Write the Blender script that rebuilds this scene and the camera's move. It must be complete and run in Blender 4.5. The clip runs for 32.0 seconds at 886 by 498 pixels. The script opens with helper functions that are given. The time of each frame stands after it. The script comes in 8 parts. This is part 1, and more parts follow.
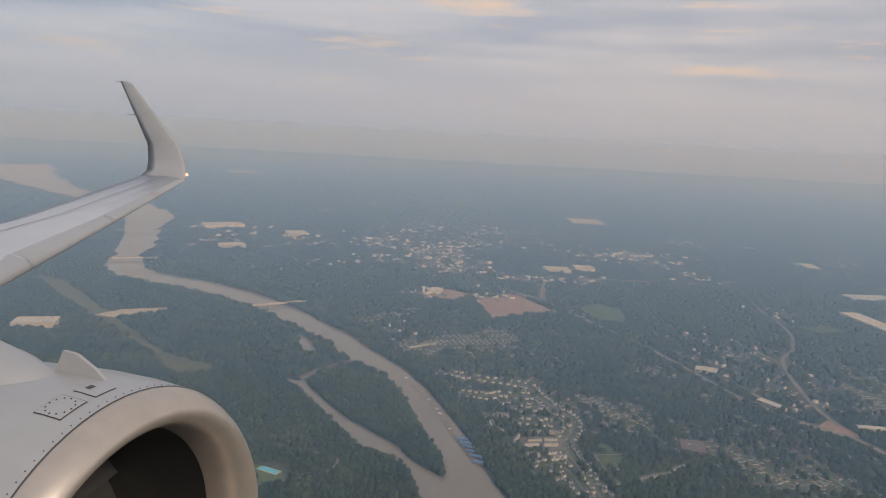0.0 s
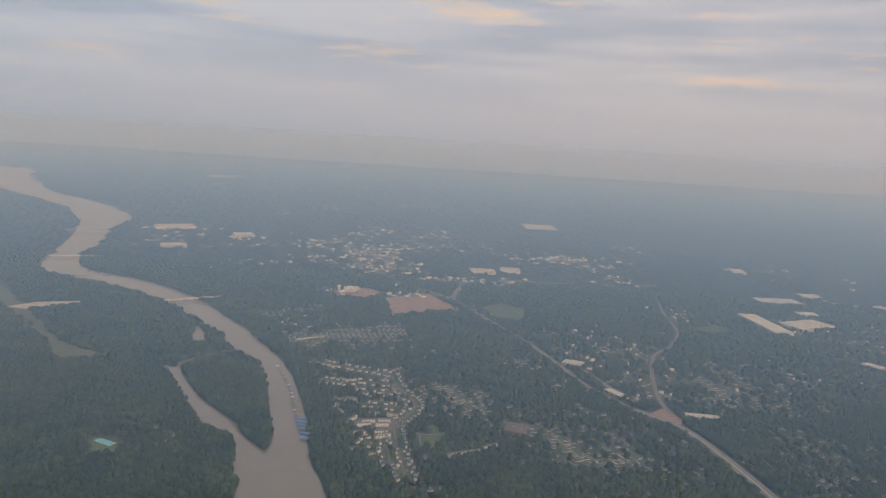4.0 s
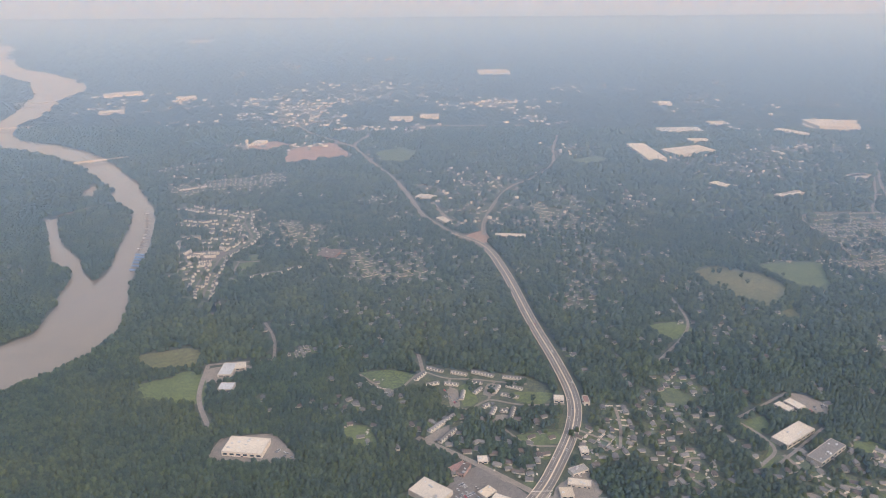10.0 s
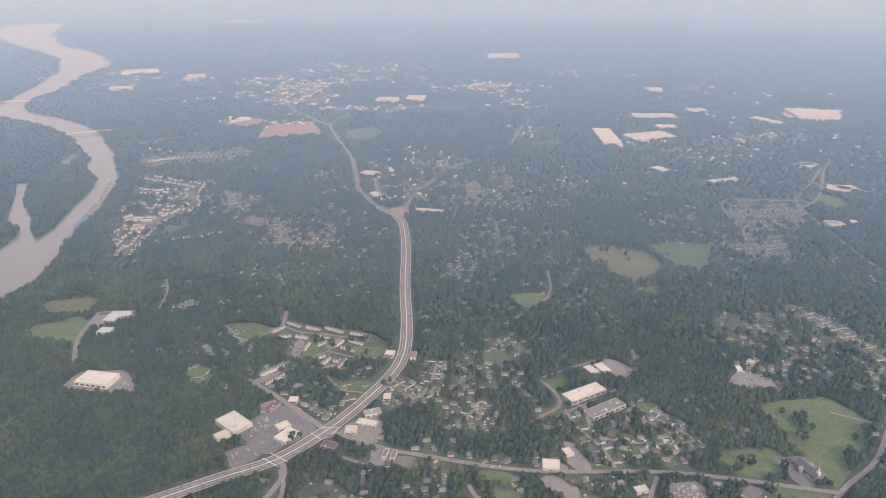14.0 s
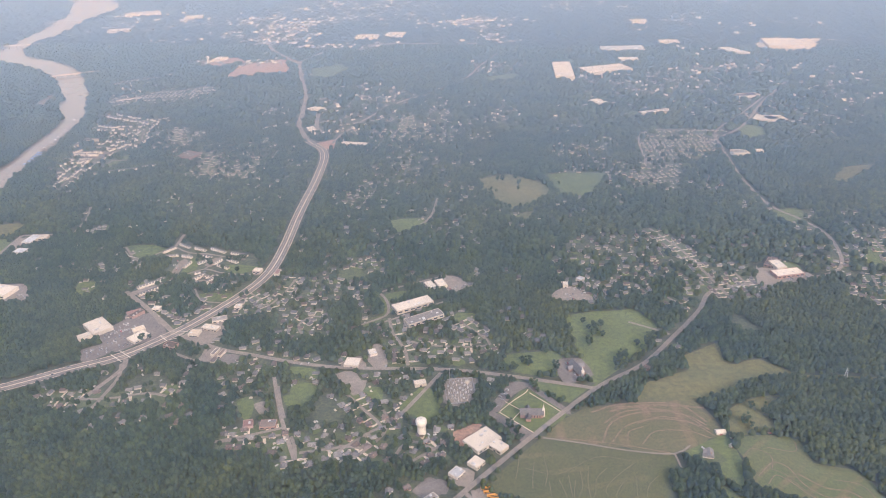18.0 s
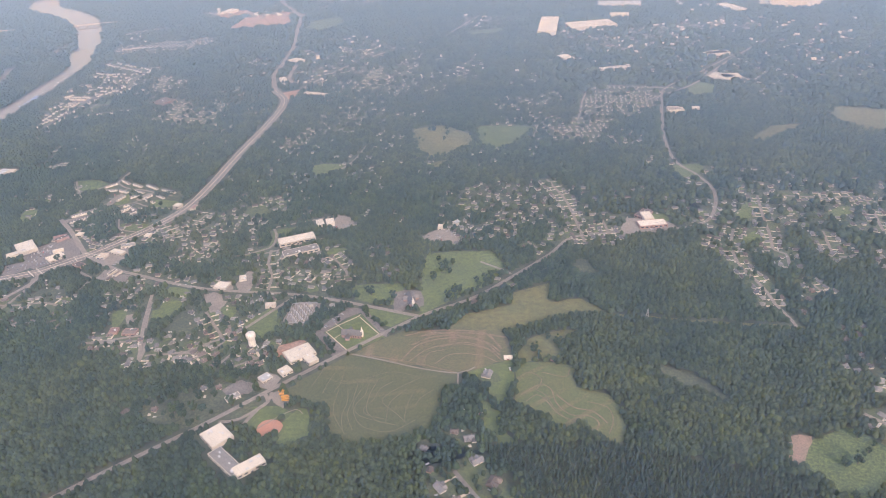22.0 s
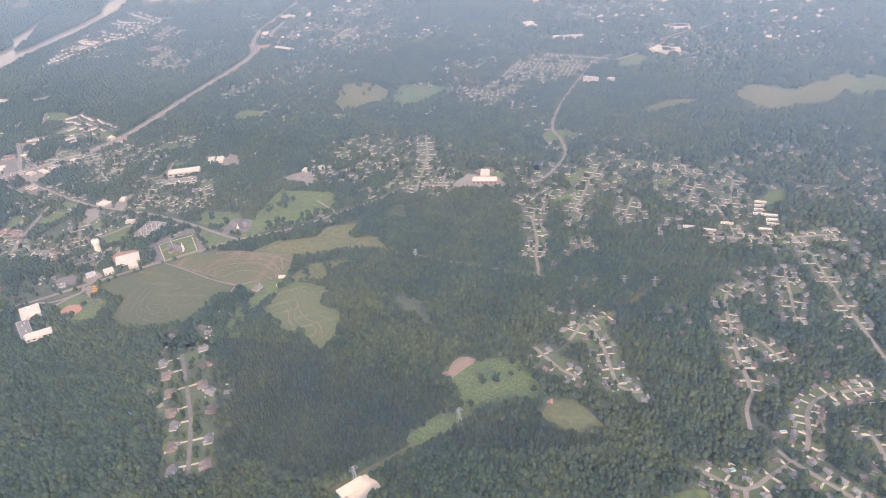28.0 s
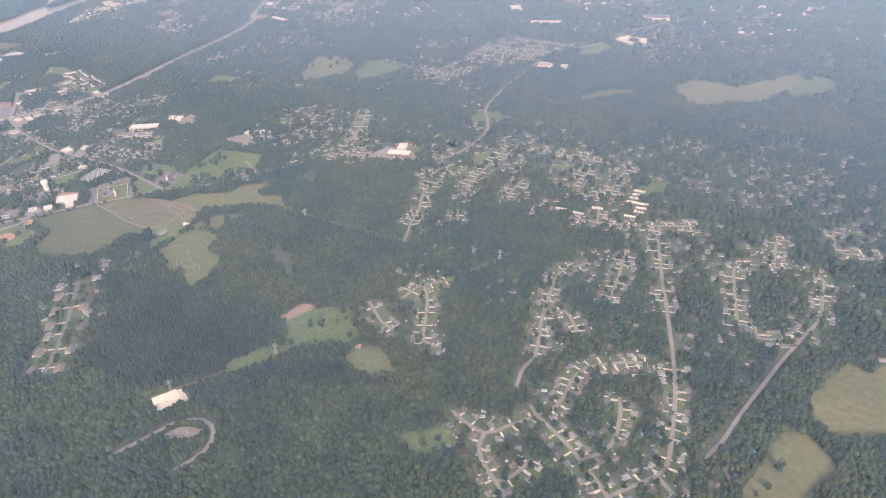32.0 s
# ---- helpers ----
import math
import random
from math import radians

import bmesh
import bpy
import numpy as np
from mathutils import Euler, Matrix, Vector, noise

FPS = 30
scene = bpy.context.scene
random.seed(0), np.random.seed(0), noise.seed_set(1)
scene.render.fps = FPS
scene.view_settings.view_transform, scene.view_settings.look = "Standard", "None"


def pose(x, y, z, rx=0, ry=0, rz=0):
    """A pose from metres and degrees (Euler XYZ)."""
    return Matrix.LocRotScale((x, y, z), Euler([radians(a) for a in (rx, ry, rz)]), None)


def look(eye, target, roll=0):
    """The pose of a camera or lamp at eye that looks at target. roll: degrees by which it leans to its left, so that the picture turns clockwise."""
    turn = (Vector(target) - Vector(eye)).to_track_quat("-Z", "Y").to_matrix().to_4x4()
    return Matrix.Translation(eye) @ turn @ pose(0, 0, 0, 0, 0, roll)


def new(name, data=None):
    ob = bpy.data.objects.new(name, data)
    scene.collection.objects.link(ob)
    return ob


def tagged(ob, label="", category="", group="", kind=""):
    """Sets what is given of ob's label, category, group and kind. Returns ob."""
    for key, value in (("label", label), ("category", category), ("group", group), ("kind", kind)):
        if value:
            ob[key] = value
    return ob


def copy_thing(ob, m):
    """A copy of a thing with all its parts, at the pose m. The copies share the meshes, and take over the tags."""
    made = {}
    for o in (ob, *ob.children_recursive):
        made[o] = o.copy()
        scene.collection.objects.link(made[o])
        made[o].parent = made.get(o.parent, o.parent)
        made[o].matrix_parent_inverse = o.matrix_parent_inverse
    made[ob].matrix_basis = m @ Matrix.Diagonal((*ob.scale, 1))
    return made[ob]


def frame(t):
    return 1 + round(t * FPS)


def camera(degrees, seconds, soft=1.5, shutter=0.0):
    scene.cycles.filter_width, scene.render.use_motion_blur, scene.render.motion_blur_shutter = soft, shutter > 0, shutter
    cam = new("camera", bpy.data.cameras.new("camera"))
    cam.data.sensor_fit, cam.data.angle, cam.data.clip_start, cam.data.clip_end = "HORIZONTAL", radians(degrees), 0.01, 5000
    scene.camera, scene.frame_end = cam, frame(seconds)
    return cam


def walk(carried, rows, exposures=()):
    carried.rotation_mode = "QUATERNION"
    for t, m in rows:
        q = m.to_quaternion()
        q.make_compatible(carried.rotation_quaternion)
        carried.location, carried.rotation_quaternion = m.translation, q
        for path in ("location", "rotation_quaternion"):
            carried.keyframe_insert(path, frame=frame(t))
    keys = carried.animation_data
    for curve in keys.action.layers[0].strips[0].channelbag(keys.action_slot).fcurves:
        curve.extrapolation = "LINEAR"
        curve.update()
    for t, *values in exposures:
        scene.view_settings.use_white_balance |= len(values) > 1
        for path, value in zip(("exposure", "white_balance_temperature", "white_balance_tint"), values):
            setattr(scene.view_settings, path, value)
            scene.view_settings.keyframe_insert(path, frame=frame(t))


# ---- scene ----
# Camera and its walk
SKY_BANDS = ((0.0, (0.03, 0.04, 0.04)), (0.09, (0.08, 0.10, 0.115)), (0.125, (0.33, 0.37, 0.40)), (0.155, (0.43, 0.45, 0.47)), (0.19, (0.51, 0.51, 0.52)), (0.222, (0.55, 0.535, 0.54)), (0.27, (0.57, 0.55, 0.55)), (0.31, (0.60, 0.575, 0.57)), (0.60, (0.66, 0.63, 0.63)), (1.0, (0.54, 0.56, 0.60)))
cam = camera(62.0, 32.0, 0.9)
PATH = [
    (0, 1.60, 1.49, 231.00, -0.08, -9.45, 3.15),
    (0.5, 18.42, -4.50, 231.95, 0.13, -9.35, 3.10),
    (1, 35.16, -10.42, 232.77, 0.29, -9.20, 3.14),
    (1.5, 51.83, -16.27, 233.49, 0.48, -9.08, 3.33),
    (2, 68.46, -22.06, 234.12, 0.60, -8.96, 3.47),
    (2.5, 85.06, -27.78, 234.68, 0.63, -8.91, 3.59),
    (3, 101.64, -33.44, 235.17, 0.52, -8.94, 3.65),
    (3.5, 118.22, -39.05, 235.62, 0.44, -8.86, 3.65),
    (5.5, 184.75, -60.86, 237.13, 0.61, -9.22, 3.26),
    (6, 201.48, -66.16, 237.48, 0.64, -10.06, 2.79),
    (6.5, 218.27, -71.40, 237.83, 0.69, -11.13, 2.16),
    (7, 235.12, -76.57, 238.19, 0.73, -12.52, 1.55),
    (7.5, 252.03, -81.67, 238.57, 0.76, -14.27, 0.99),
    (8, 269.01, -86.70, 238.96, 0.95, -16.42, 0.44),
    (8.5, 286.06, -91.66, 239.37, 1.31, -17.72, 0.11),
    (9, 303.19, -96.53, 239.80, 1.75, -18.50, -0.19),
    (9.5, 320.39, -101.31, 240.26, 2.24, -19.34, -0.34),
    (10, 337.67, -106.01, 240.74, 2.86, -20.12, -0.43),
    (10.5, 355.03, -110.61, 241.25, 3.56, -20.52, -0.49),
    (11, 372.46, -115.11, 241.78, 4.18, -20.76, -0.66),
    (11.5, 389.97, -119.50, 242.34, 4.76, -21.01, -0.63),
    (12, 407.55, -123.78, 242.93, 5.31, -21.14, -0.60),
    (12.5, 425.20, -127.95, 243.54, 5.83, -21.25, -0.52),
    (13, 442.92, -131.99, 244.18, 6.38, -21.25, -0.47),
    (13.5, 460.71, -135.89, 244.84, 6.90, -21.30, -0.24),
    (15.5, 532.46, -150.09, 247.70, 8.83, -22.20, -0.28),
    (16, 550.53, -153.25, 248.45, 9.33, -22.95, -0.63),
    (16.5, 568.63, -156.24, 249.22, 9.89, -23.70, -1.01),
    (17, 586.78, -159.05, 250.01, 10.47, -24.43, -1.36),
    (17.5, 604.96, -161.68, 250.80, 11.17, -25.16, -1.68),
    (18, 623.17, -164.11, 251.61, 11.86, -25.97, -2.00),
    (18.5, 641.41, -166.36, 252.43, 12.66, -26.99, -2.32),
    (19, 659.66, -168.40, 253.25, 13.45, -27.79, -2.48),
    (19.5, 677.94, -170.23, 254.09, 14.24, -28.37, -2.63),
    (20, 696.22, -171.85, 254.93, 15.06, -28.73, -2.77),
    (20.5, 714.52, -173.25, 255.78, 15.86, -28.89, -2.87),
    (21, 732.82, -174.42, 256.65, 16.64, -29.05, -2.83),
    (21.5, 751.12, -175.36, 257.53, 17.44, -29.12, -2.88),
    (22, 769.42, -176.07, 258.42, 18.28, -29.15, -2.90),
    (22.5, 787.72, -176.54, 259.33, 19.08, -29.19, -2.85),
    (23, 806.02, -176.77, 260.26, 19.92, -29.22, -2.70),
    (23.5, 824.30, -176.75, 261.22, 20.64, -29.35, -2.60),
    (24, 842.58, -176.48, 262.21, 21.34, -29.54, -2.47),
    (24.5, 860.85, -175.96, 263.24, 22.08, -29.75, -2.33),
    (25, 879.12, -175.18, 264.30, 22.86, -29.98, -2.41),
    (25.5, 897.37, -174.14, 265.42, 23.68, -30.35, -2.62),
    (27.5, 970.38, -167.38, 270.60, 27.17, -31.42, -3.07),
    (28, 988.65, -165.05, 272.12, 28.11, -31.65, -3.14),
    (28.5, 1006.93, -162.45, 273.76, 29.00, -31.79, -3.23),
    (29, 1025.23, -159.59, 275.54, 29.90, -31.85, -3.31),
    (29.5, 1043.56, -156.48, 277.47, 30.77, -31.96, -3.28),
    (30, 1061.93, -153.12, 279.56, 31.61, -32.13, -3.08),
    (30.5, 1080.35, -149.52, 281.84, 32.45, -32.34, -2.81),
    (31, 1098.84, -145.67, 284.33, 33.26, -32.57, -2.58),
    (31.5, 1117.39, -141.59, 287.05, 34.07, -32.89, -2.15),
    (32, 1136.03, -137.27, 290.02, 34.89, -33.34, -2.10),
]


def aim(x, y, z, yaw, pitch, roll):
    a, b = radians(yaw), radians(pitch)
    way = Vector((-math.sin(a) * math.cos(b), math.cos(a) * math.cos(b), math.sin(b)))
    return look((x, y, z), Vector((x, y, z)) + 10 * way, roll)


walk(cam, [(t, aim(*row)) for t, *row in PATH], [(0, -0.05, 6400, 15), (6, -0.06, 6400, 15), (7, -0.02, 6380, 16), (8, 0.38, 6300, 17), (9, 0.58, 6330, 19), (13, 0.80, 6300, 23), (16, 0.80, 6330, 25), (17, 0.99, 6330, 25), (19, 1.02, 6380, 25), (22, 1.04, 6380, 26), (23, 1.19, 6400, 26), (25, 1.28, 6400, 26), (32, 1.28, 6400, 26)])

# World: a hazy evening sky under a thin cloud deck, one weak wide sun
SUN_UP, SUN_ROUND = radians(32), radians(140)
world = bpy.data.worlds.new("sky")
scene.world = world
world.use_nodes = True


def wire(tree):
    """Short forms to add a node and to join two sockets."""
    def add(kind, **settings):
        n = tree.nodes.new(kind)
        for key, value in settings.items():
            if key == "op":
                n.operation = value
            elif key == "blend":
                n.blend_type = value
            elif key == "data":
                n.data_type = value
        return n
    return add, tree.links.new


def ramp(add, *stops):
    r = add("ShaderNodeValToRGB")
    while len(r.color_ramp.elements) < len(stops):
        r.color_ramp.elements.new(0.5)
    for e, (at, colour) in zip(r.color_ramp.elements, stops):
        e.position, e.color = at, (*colour, 1) if len(colour) == 3 else colour
    return r


def build_sky():
    tree = world.node_tree
    tree.nodes.clear()
    add, join = wire(tree)
    out, back = add("ShaderNodeOutputWorld"), add("ShaderNodeBackground")
    sky = add("ShaderNodeTexSky")
    sky.sky_type, sky.sun_disc, sky.sun_elevation, sky.sun_rotation = "NISHITA", False, SUN_UP, SUN_ROUND
    sky.air_density, sky.dust_density = 1.5, 4.0
    coord = add("ShaderNodeTexCoord")
    split = add("ShaderNodeSeparateXYZ")
    join(coord.outputs["Generated"], split.inputs[0])
    # height over the horizon drives the haze colours
    band = add("ShaderNodeMapRange")
    band.inputs[1].default_value, band.inputs[2].default_value = -0.10, 0.40
    join(split.outputs[2], band.inputs[0])
    # cloud streaks, stretched flat
    flat = add("ShaderNodeMapping")
    flat.inputs["Scale"].default_value = (1.6, 1.6, 15.0)
    join(coord.outputs["Generated"], flat.inputs[0])
    n1, n2 = add("ShaderNodeTexNoise"), add("ShaderNodeTexNoise")
    n1.inputs["Scale"].default_value, n1.inputs["Detail"].default_value, n1.inputs["Roughness"].default_value = 3.6, 7, 0.6
    n2.inputs["Scale"].default_value, n2.inputs["Detail"].default_value = 2.0, 5
    for n in (n1, n2):
        join(flat.outputs[0], n.inputs["Vector"])
    haze = ramp(add, *SKY_BANDS)
    join(band.outputs[0], haze.inputs[0])
    dark = ramp(add, (0.40, (1, 1, 1)), (0.60, (0.73, 0.79, 0.87)))
    join(n2.outputs[0], dark.inputs[0])
    up = add("ShaderNodeMapRange")
    up.inputs[1].default_value, up.inputs[2].default_value = 0.025, 0.11
    join(split.outputs[2], up.inputs[0])
    shade = add("ShaderNodeMix", data="RGBA", blend="MULTIPLY")
    join(up.outputs[0], shade.inputs[0]), join(haze.outputs[0], shade.inputs[6]), join(dark.outputs[0], shade.inputs[7])
    warm = ramp(add, (0.55, (0, 0, 0)), (0.70, (0.9, 0.9, 0.9)))
    join(n1.outputs[0], warm.inputs[0])
    lit = add("ShaderNodeMath", op="MULTIPLY")
    join(warm.outputs[0], lit.inputs[0]), join(up.outputs[0], lit.inputs[1])
    glow = add("ShaderNodeMix", data="RGBA")
    glow.inputs[7].default_value = (0.86, 0.64, 0.46, 1)
    join(lit.outputs[0], glow.inputs[0]), join(shade.outputs[2], glow.inputs[6])
    dim = add("ShaderNodeMix", data="RGBA", blend="MULTIPLY")
    dim.inputs[0].default_value, dim.inputs[7].default_value = 1.0, (0.12, 0.12, 0.12, 1)
    join(sky.outputs[0], dim.inputs[6])
    # the sky is bluer away from the low sun
    cool, tone = add("ShaderNodeMapRange"), add("ShaderNodeMix", data="RGBA", blend="MULTIPLY")
    cool.inputs[1].default_value, cool.inputs[2].default_value = 0.25, -0.65
    join(split.outputs[0], cool.inputs[0]), join(cool.outputs[0], tone.inputs[0])
    tone.inputs[7].default_value = (0.84, 0.95, 1.06, 1)
    join(glow.outputs[2], tone.inputs[6])
    deck = add("ShaderNodeMix", data="RGBA")
    deck.inputs[0].default_value = 0.88
    join(dim.outputs[2], deck.inputs[6]), join(tone.outputs[2], deck.inputs[7])
    join(deck.outputs[2], back.inputs[0]), join(back.outputs[0], out.inputs[0])
    back.inputs[1].default_value = 1.0


build_sky()
sun = new("sun", bpy.data.lights.new("sun", "SUN"))
sun.data.energy, sun.data.angle, sun.data.color = 2.3, radians(9), (1.0, 0.90, 0.76)
sun.matrix_world = look((0, 0, 400), Vector((0, 0, 400)) - 10 * Vector((math.sin(SUN_ROUND) * math.cos(SUN_UP), math.cos(SUN_ROUND) * math.cos(SUN_UP), math.sin(SUN_UP))))

# Materials
MATS = {}


def mat(name, base, other=None, scale=1.0, rough=0.8, metal=0.0, bump=0.0, fine=0.0, vary=0.0, spread=(0.35, 0.65)):
    """A procedural surface: two colours mixed by noise of that size in metres, finer grain, relief, and a random shift from piece to piece."""
    m = MATS[name] = bpy.data.materials.new(name)
    m.use_nodes = True
    tree = m.node_tree
    add, join = wire(tree)
    b = tree.nodes["Principled BSDF"]
    b.inputs["Roughness"].default_value, b.inputs["Metallic"].default_value = rough, metal
    coord = add("ShaderNodeTexCoord")
    if other is None:
        other = tuple(c * 0.8 for c in base)
    n = add("ShaderNodeTexNoise")
    n.inputs["Scale"].default_value, n.inputs["Detail"].default_value, n.inputs["Roughness"].default_value = 1 / scale, 6, 0.62
    join(coord.outputs["Object"], n.inputs["Vector"])
    r = ramp(add, (spread[0], base), (spread[1], other))
    join(n.outputs[0], r.inputs[0])
    colour = r.outputs[0]
    if fine:
        f = add("ShaderNodeTexNoise")
        f.inputs["Scale"].default_value, f.inputs["Detail"].default_value = 9 / scale, 4
        join(coord.outputs["Object"], f.inputs["Vector"])
        fr = ramp(add, (0.3, (1 - fine,) * 3), (0.7, (1 + fine,) * 3))
        join(f.outputs[0], fr.inputs[0])
        x = add("ShaderNodeMix", data="RGBA", blend="MULTIPLY")
        x.inputs[0].default_value = 1.0
        join(colour, x.inputs[6]), join(fr.outputs[0], x.inputs[7])
        colour = x.outputs[2]
    if vary:
        info = add("ShaderNodeObjectInfo")
        hs = add("ShaderNodeHueSaturation")
        v = add("ShaderNodeMapRange")
        v.inputs[3].default_value, v.inputs[4].default_value = 1 - vary, 1 + vary
        join(info.outputs["Random"], v.inputs[0])
        join(v.outputs[0], hs.inputs["Value"]), join(colour, hs.inputs["Color"])
        colour = hs.outputs[0]
    join(colour, b.inputs["Base Color"])
    if bump:
        bp = add("ShaderNodeBump")
        bp.inputs["Strength"].default_value, bp.inputs["Distance"].default_value = 0.6, bump
        join(n.outputs[0], bp.inputs["Height"]), join(bp.outputs[0], b.inputs["Normal"])
    return m


def leaf_mat(name, low, high, size=1.2, islands=True):
    """Foliage: each crown takes its own green, with leaf-sized mottling and relief."""
    m = MATS[name] = bpy.data.materials.new(name)
    m.use_nodes = True
    tree = m.node_tree
    add, join = wire(tree)
    b = tree.nodes["Principled BSDF"]
    b.inputs["Roughness"].default_value, b.inputs["Specular IOR Level"].default_value = 0.75, 0.25
    if islands:
        own = add("ShaderNodeNewGeometry").outputs["Random Per Island"]
    else:
        own = add("ShaderNodeObjectInfo").outputs["Random"]
    r = ramp(add, (0.0, low), (0.55, tuple((a + c) / 2 for a, c in zip(low, high))), (0.93, high), (1.0, (high[0] * 1.15, high[1] * 1.15, high[2] * 1.05)))
    join(own, r.inputs[0])
    coord = add("ShaderNodeTexCoord")
    n, big = add("ShaderNodeTexNoise"), add("ShaderNodeTexNoise")
    n.inputs["Scale"].default_value, n.inputs["Detail"].default_value, n.inputs["Roughness"].default_value = 1 / size, 5, 0.7
    big.inputs["Scale"].default_value, big.inputs["Detail"].default_value = 1 / 90.0, 3
    for q in (n, big):
        join(coord.outputs["Object"], q.inputs["Vector"])
    spots = ramp(add, (0.3, (0.55,) * 3), (0.7, (1.4,) * 3))
    join(n.outputs[0], spots.inputs[0])
    x = add("ShaderNodeMix", data="RGBA", blend="MULTIPLY")
    x.inputs[0].default_value = 1.0
    join(r.outputs[0], x.inputs[6]), join(spots.outputs[0], x.inputs[7])
    stand = add("ShaderNodeTexNoise")
    stand.inputs["Scale"].default_value, stand.inputs["Detail"].default_value = 1 / 26.0, 4
    join(coord.outputs["Object"], stand.inputs["Vector"])
    tone = ramp(add, (0.36, (0.80, 0.93, 1.0)), (0.64, (1.12, 1.09, 0.95)))
    patch = ramp(add, (0.36, (0.76, 0.84, 0.95)), (0.66, (1.22, 1.19, 1.02)))
    join(stand.outputs[0], patch.inputs[0])
    both = add("ShaderNodeMix", data="RGBA", blend="MULTIPLY")
    both.inputs[0].default_value = 1.0
    join(big.outputs[0], tone.inputs[0])
    join(tone.outputs[0], both.inputs[6]), join(patch.outputs[0], both.inputs[7])
    y = add("ShaderNodeMix", data="RGBA", blend="MULTIPLY")
    y.inputs[0].default_value = 1.0
    join(x.outputs[2], y.inputs[6]), join(both.outputs[2], y.inputs[7])
    join(y.outputs[2], b.inputs["Base Color"])
    bp = add("ShaderNodeBump")
    bp.inputs["Strength"].default_value, bp.inputs["Distance"].default_value = 1.0, 0.5
    join(n.outputs[0], bp.inputs["Height"]), join(bp.outputs[0], b.inputs["Normal"])
    return m


def lined_mat(name, base, other, soil, every, turn, wave=4.0):
    """A mown or terraced field: swaths that bend with the slope, over patchy grass and bare soil."""
    m = MATS[name] = bpy.data.materials.new(name)
    m.use_nodes = True
    tree = m.node_tree
    add, join = wire(tree)
    b = tree.nodes["Principled BSDF"]
    b.inputs["Roughness"].default_value = 0.9
    coord, place = add("ShaderNodeTexCoord"), add("ShaderNodeMapping")
    place.inputs["Rotation"].default_value = (0, 0, radians(turn))
    join(coord.outputs["Object"], place.inputs[0])
    w, n, f = add("ShaderNodeTexWave"), add("ShaderNodeTexNoise"), add("ShaderNodeTexNoise")
    w.inputs["Scale"].default_value, w.inputs["Distortion"].default_value = 0.314 / every, wave
    w.inputs["Detail"].default_value, w.inputs["Detail Scale"].default_value = 1.0, 0.12
    n.inputs["Scale"].default_value, n.inputs["Detail"].default_value = 1 / 22.0, 6
    f.inputs["Scale"].default_value, f.inputs["Detail"].default_value = 1 / 1.5, 5
    for q in (w, n, f):
        join(place.outputs[0], q.inputs["Vector"])
    grass = ramp(add, (0.35, base), (0.65, other))
    join(n.outputs[0], grass.inputs[0])
    line = ramp(add, (0.72, (0, 0, 0)), (0.92, (1, 1, 1)))
    join(w.outputs["Fac"], line.inputs[0])
    gate = ramp(add, (0.46, (0, 0, 0)), (0.66, (0.9, 0.9, 0.9)))
    join(n.outputs[0], gate.inputs[0])
    both = add("ShaderNodeMath", op="MULTIPLY")
    join(line.outputs[0], both.inputs[0]), join(gate.outputs[0], both.inputs[1])
    x = add("ShaderNodeMix", data="RGBA")
    x.inputs[7].default_value = (*soil, 1)
    join(both.outputs[0], x.inputs[0]), join(grass.outputs[0], x.inputs[6])
    fr = ramp(add, (0.3, (0.8,) * 3), (0.7, (1.2,) * 3))
    join(f.outputs[0], fr.inputs[0])
    y = add("ShaderNodeMix", data="RGBA", blend="MULTIPLY")
    y.inputs[0].default_value = 1.0
    join(x.outputs[2], y.inputs[6]), join(fr.outputs[0], y.inputs[7])
    join(y.outputs[2], b.inputs["Base Color"])
    return m


mat("ground", (0.050, 0.060, 0.028), (0.072, 0.078, 0.040), 60, 0.95, fine=0.35)
mat("yard", (0.090, 0.100, 0.045), (0.048, 0.060, 0.030), 14, 0.95, fine=0.4)
mat("home_lawn", (0.100, 0.118, 0.042), (0.064, 0.084, 0.034), 5, 0.95, fine=0.35)
mat("lawn", (0.112, 0.142, 0.038), (0.082, 0.108, 0.032), 25, 0.95, fine=0.25)
mat("meadow", (0.100, 0.130, 0.036), (0.066, 0.094, 0.029), 12, 0.95, fine=0.45)
mat("pasture", (0.132, 0.128, 0.043), (0.096, 0.105, 0.036), 30, 0.95, fine=0.25)
lined_mat("hay", (0.072, 0.084, 0.024), (0.088, 0.094, 0.028), (0.126, 0.119, 0.048), 12.0, 70, 24.0)
lined_mat("hay_bare", (0.094, 0.099, 0.034), (0.118, 0.110, 0.044), (0.185, 0.142, 0.080), 14.0, -15, 24.0)
lined_mat("terraces", (0.108, 0.116, 0.038), (0.086, 0.112, 0.031), (0.165, 0.140, 0.068), 13.0, 40, 30.0)
mat("water", (0.215, 0.180, 0.130), (0.185, 0.158, 0.118), 120, 0.12, fine=0.05, bump=0.02)
mat("asphalt", (0.190, 0.168, 0.138), (0.235, 0.208, 0.170), 18, 0.9, fine=0.15)
mat("asphalt_dark", (0.135, 0.122, 0.105), (0.175, 0.158, 0.136), 10, 0.9, fine=0.2)
mat("concrete", (0.56, 0.475, 0.36), (0.46, 0.395, 0.30), 9, 0.85, fine=0.12, vary=0.15)
mat("paint_line", (0.58, 0.54, 0.47), (0.48, 0.45, 0.40), 2, 0.7)
mat("red_soil", (0.26, 0.15, 0.10), (0.33, 0.235, 0.17), 16, 0.95, fine=0.25)
mat("field_soil", (0.23, 0.165, 0.108), (0.130, 0.114, 0.060), 3, 0.95, fine=0.3)
mat("hay_track", (0.158, 0.145, 0.076), (0.104, 0.108, 0.046), 3, 0.95, fine=0.3)
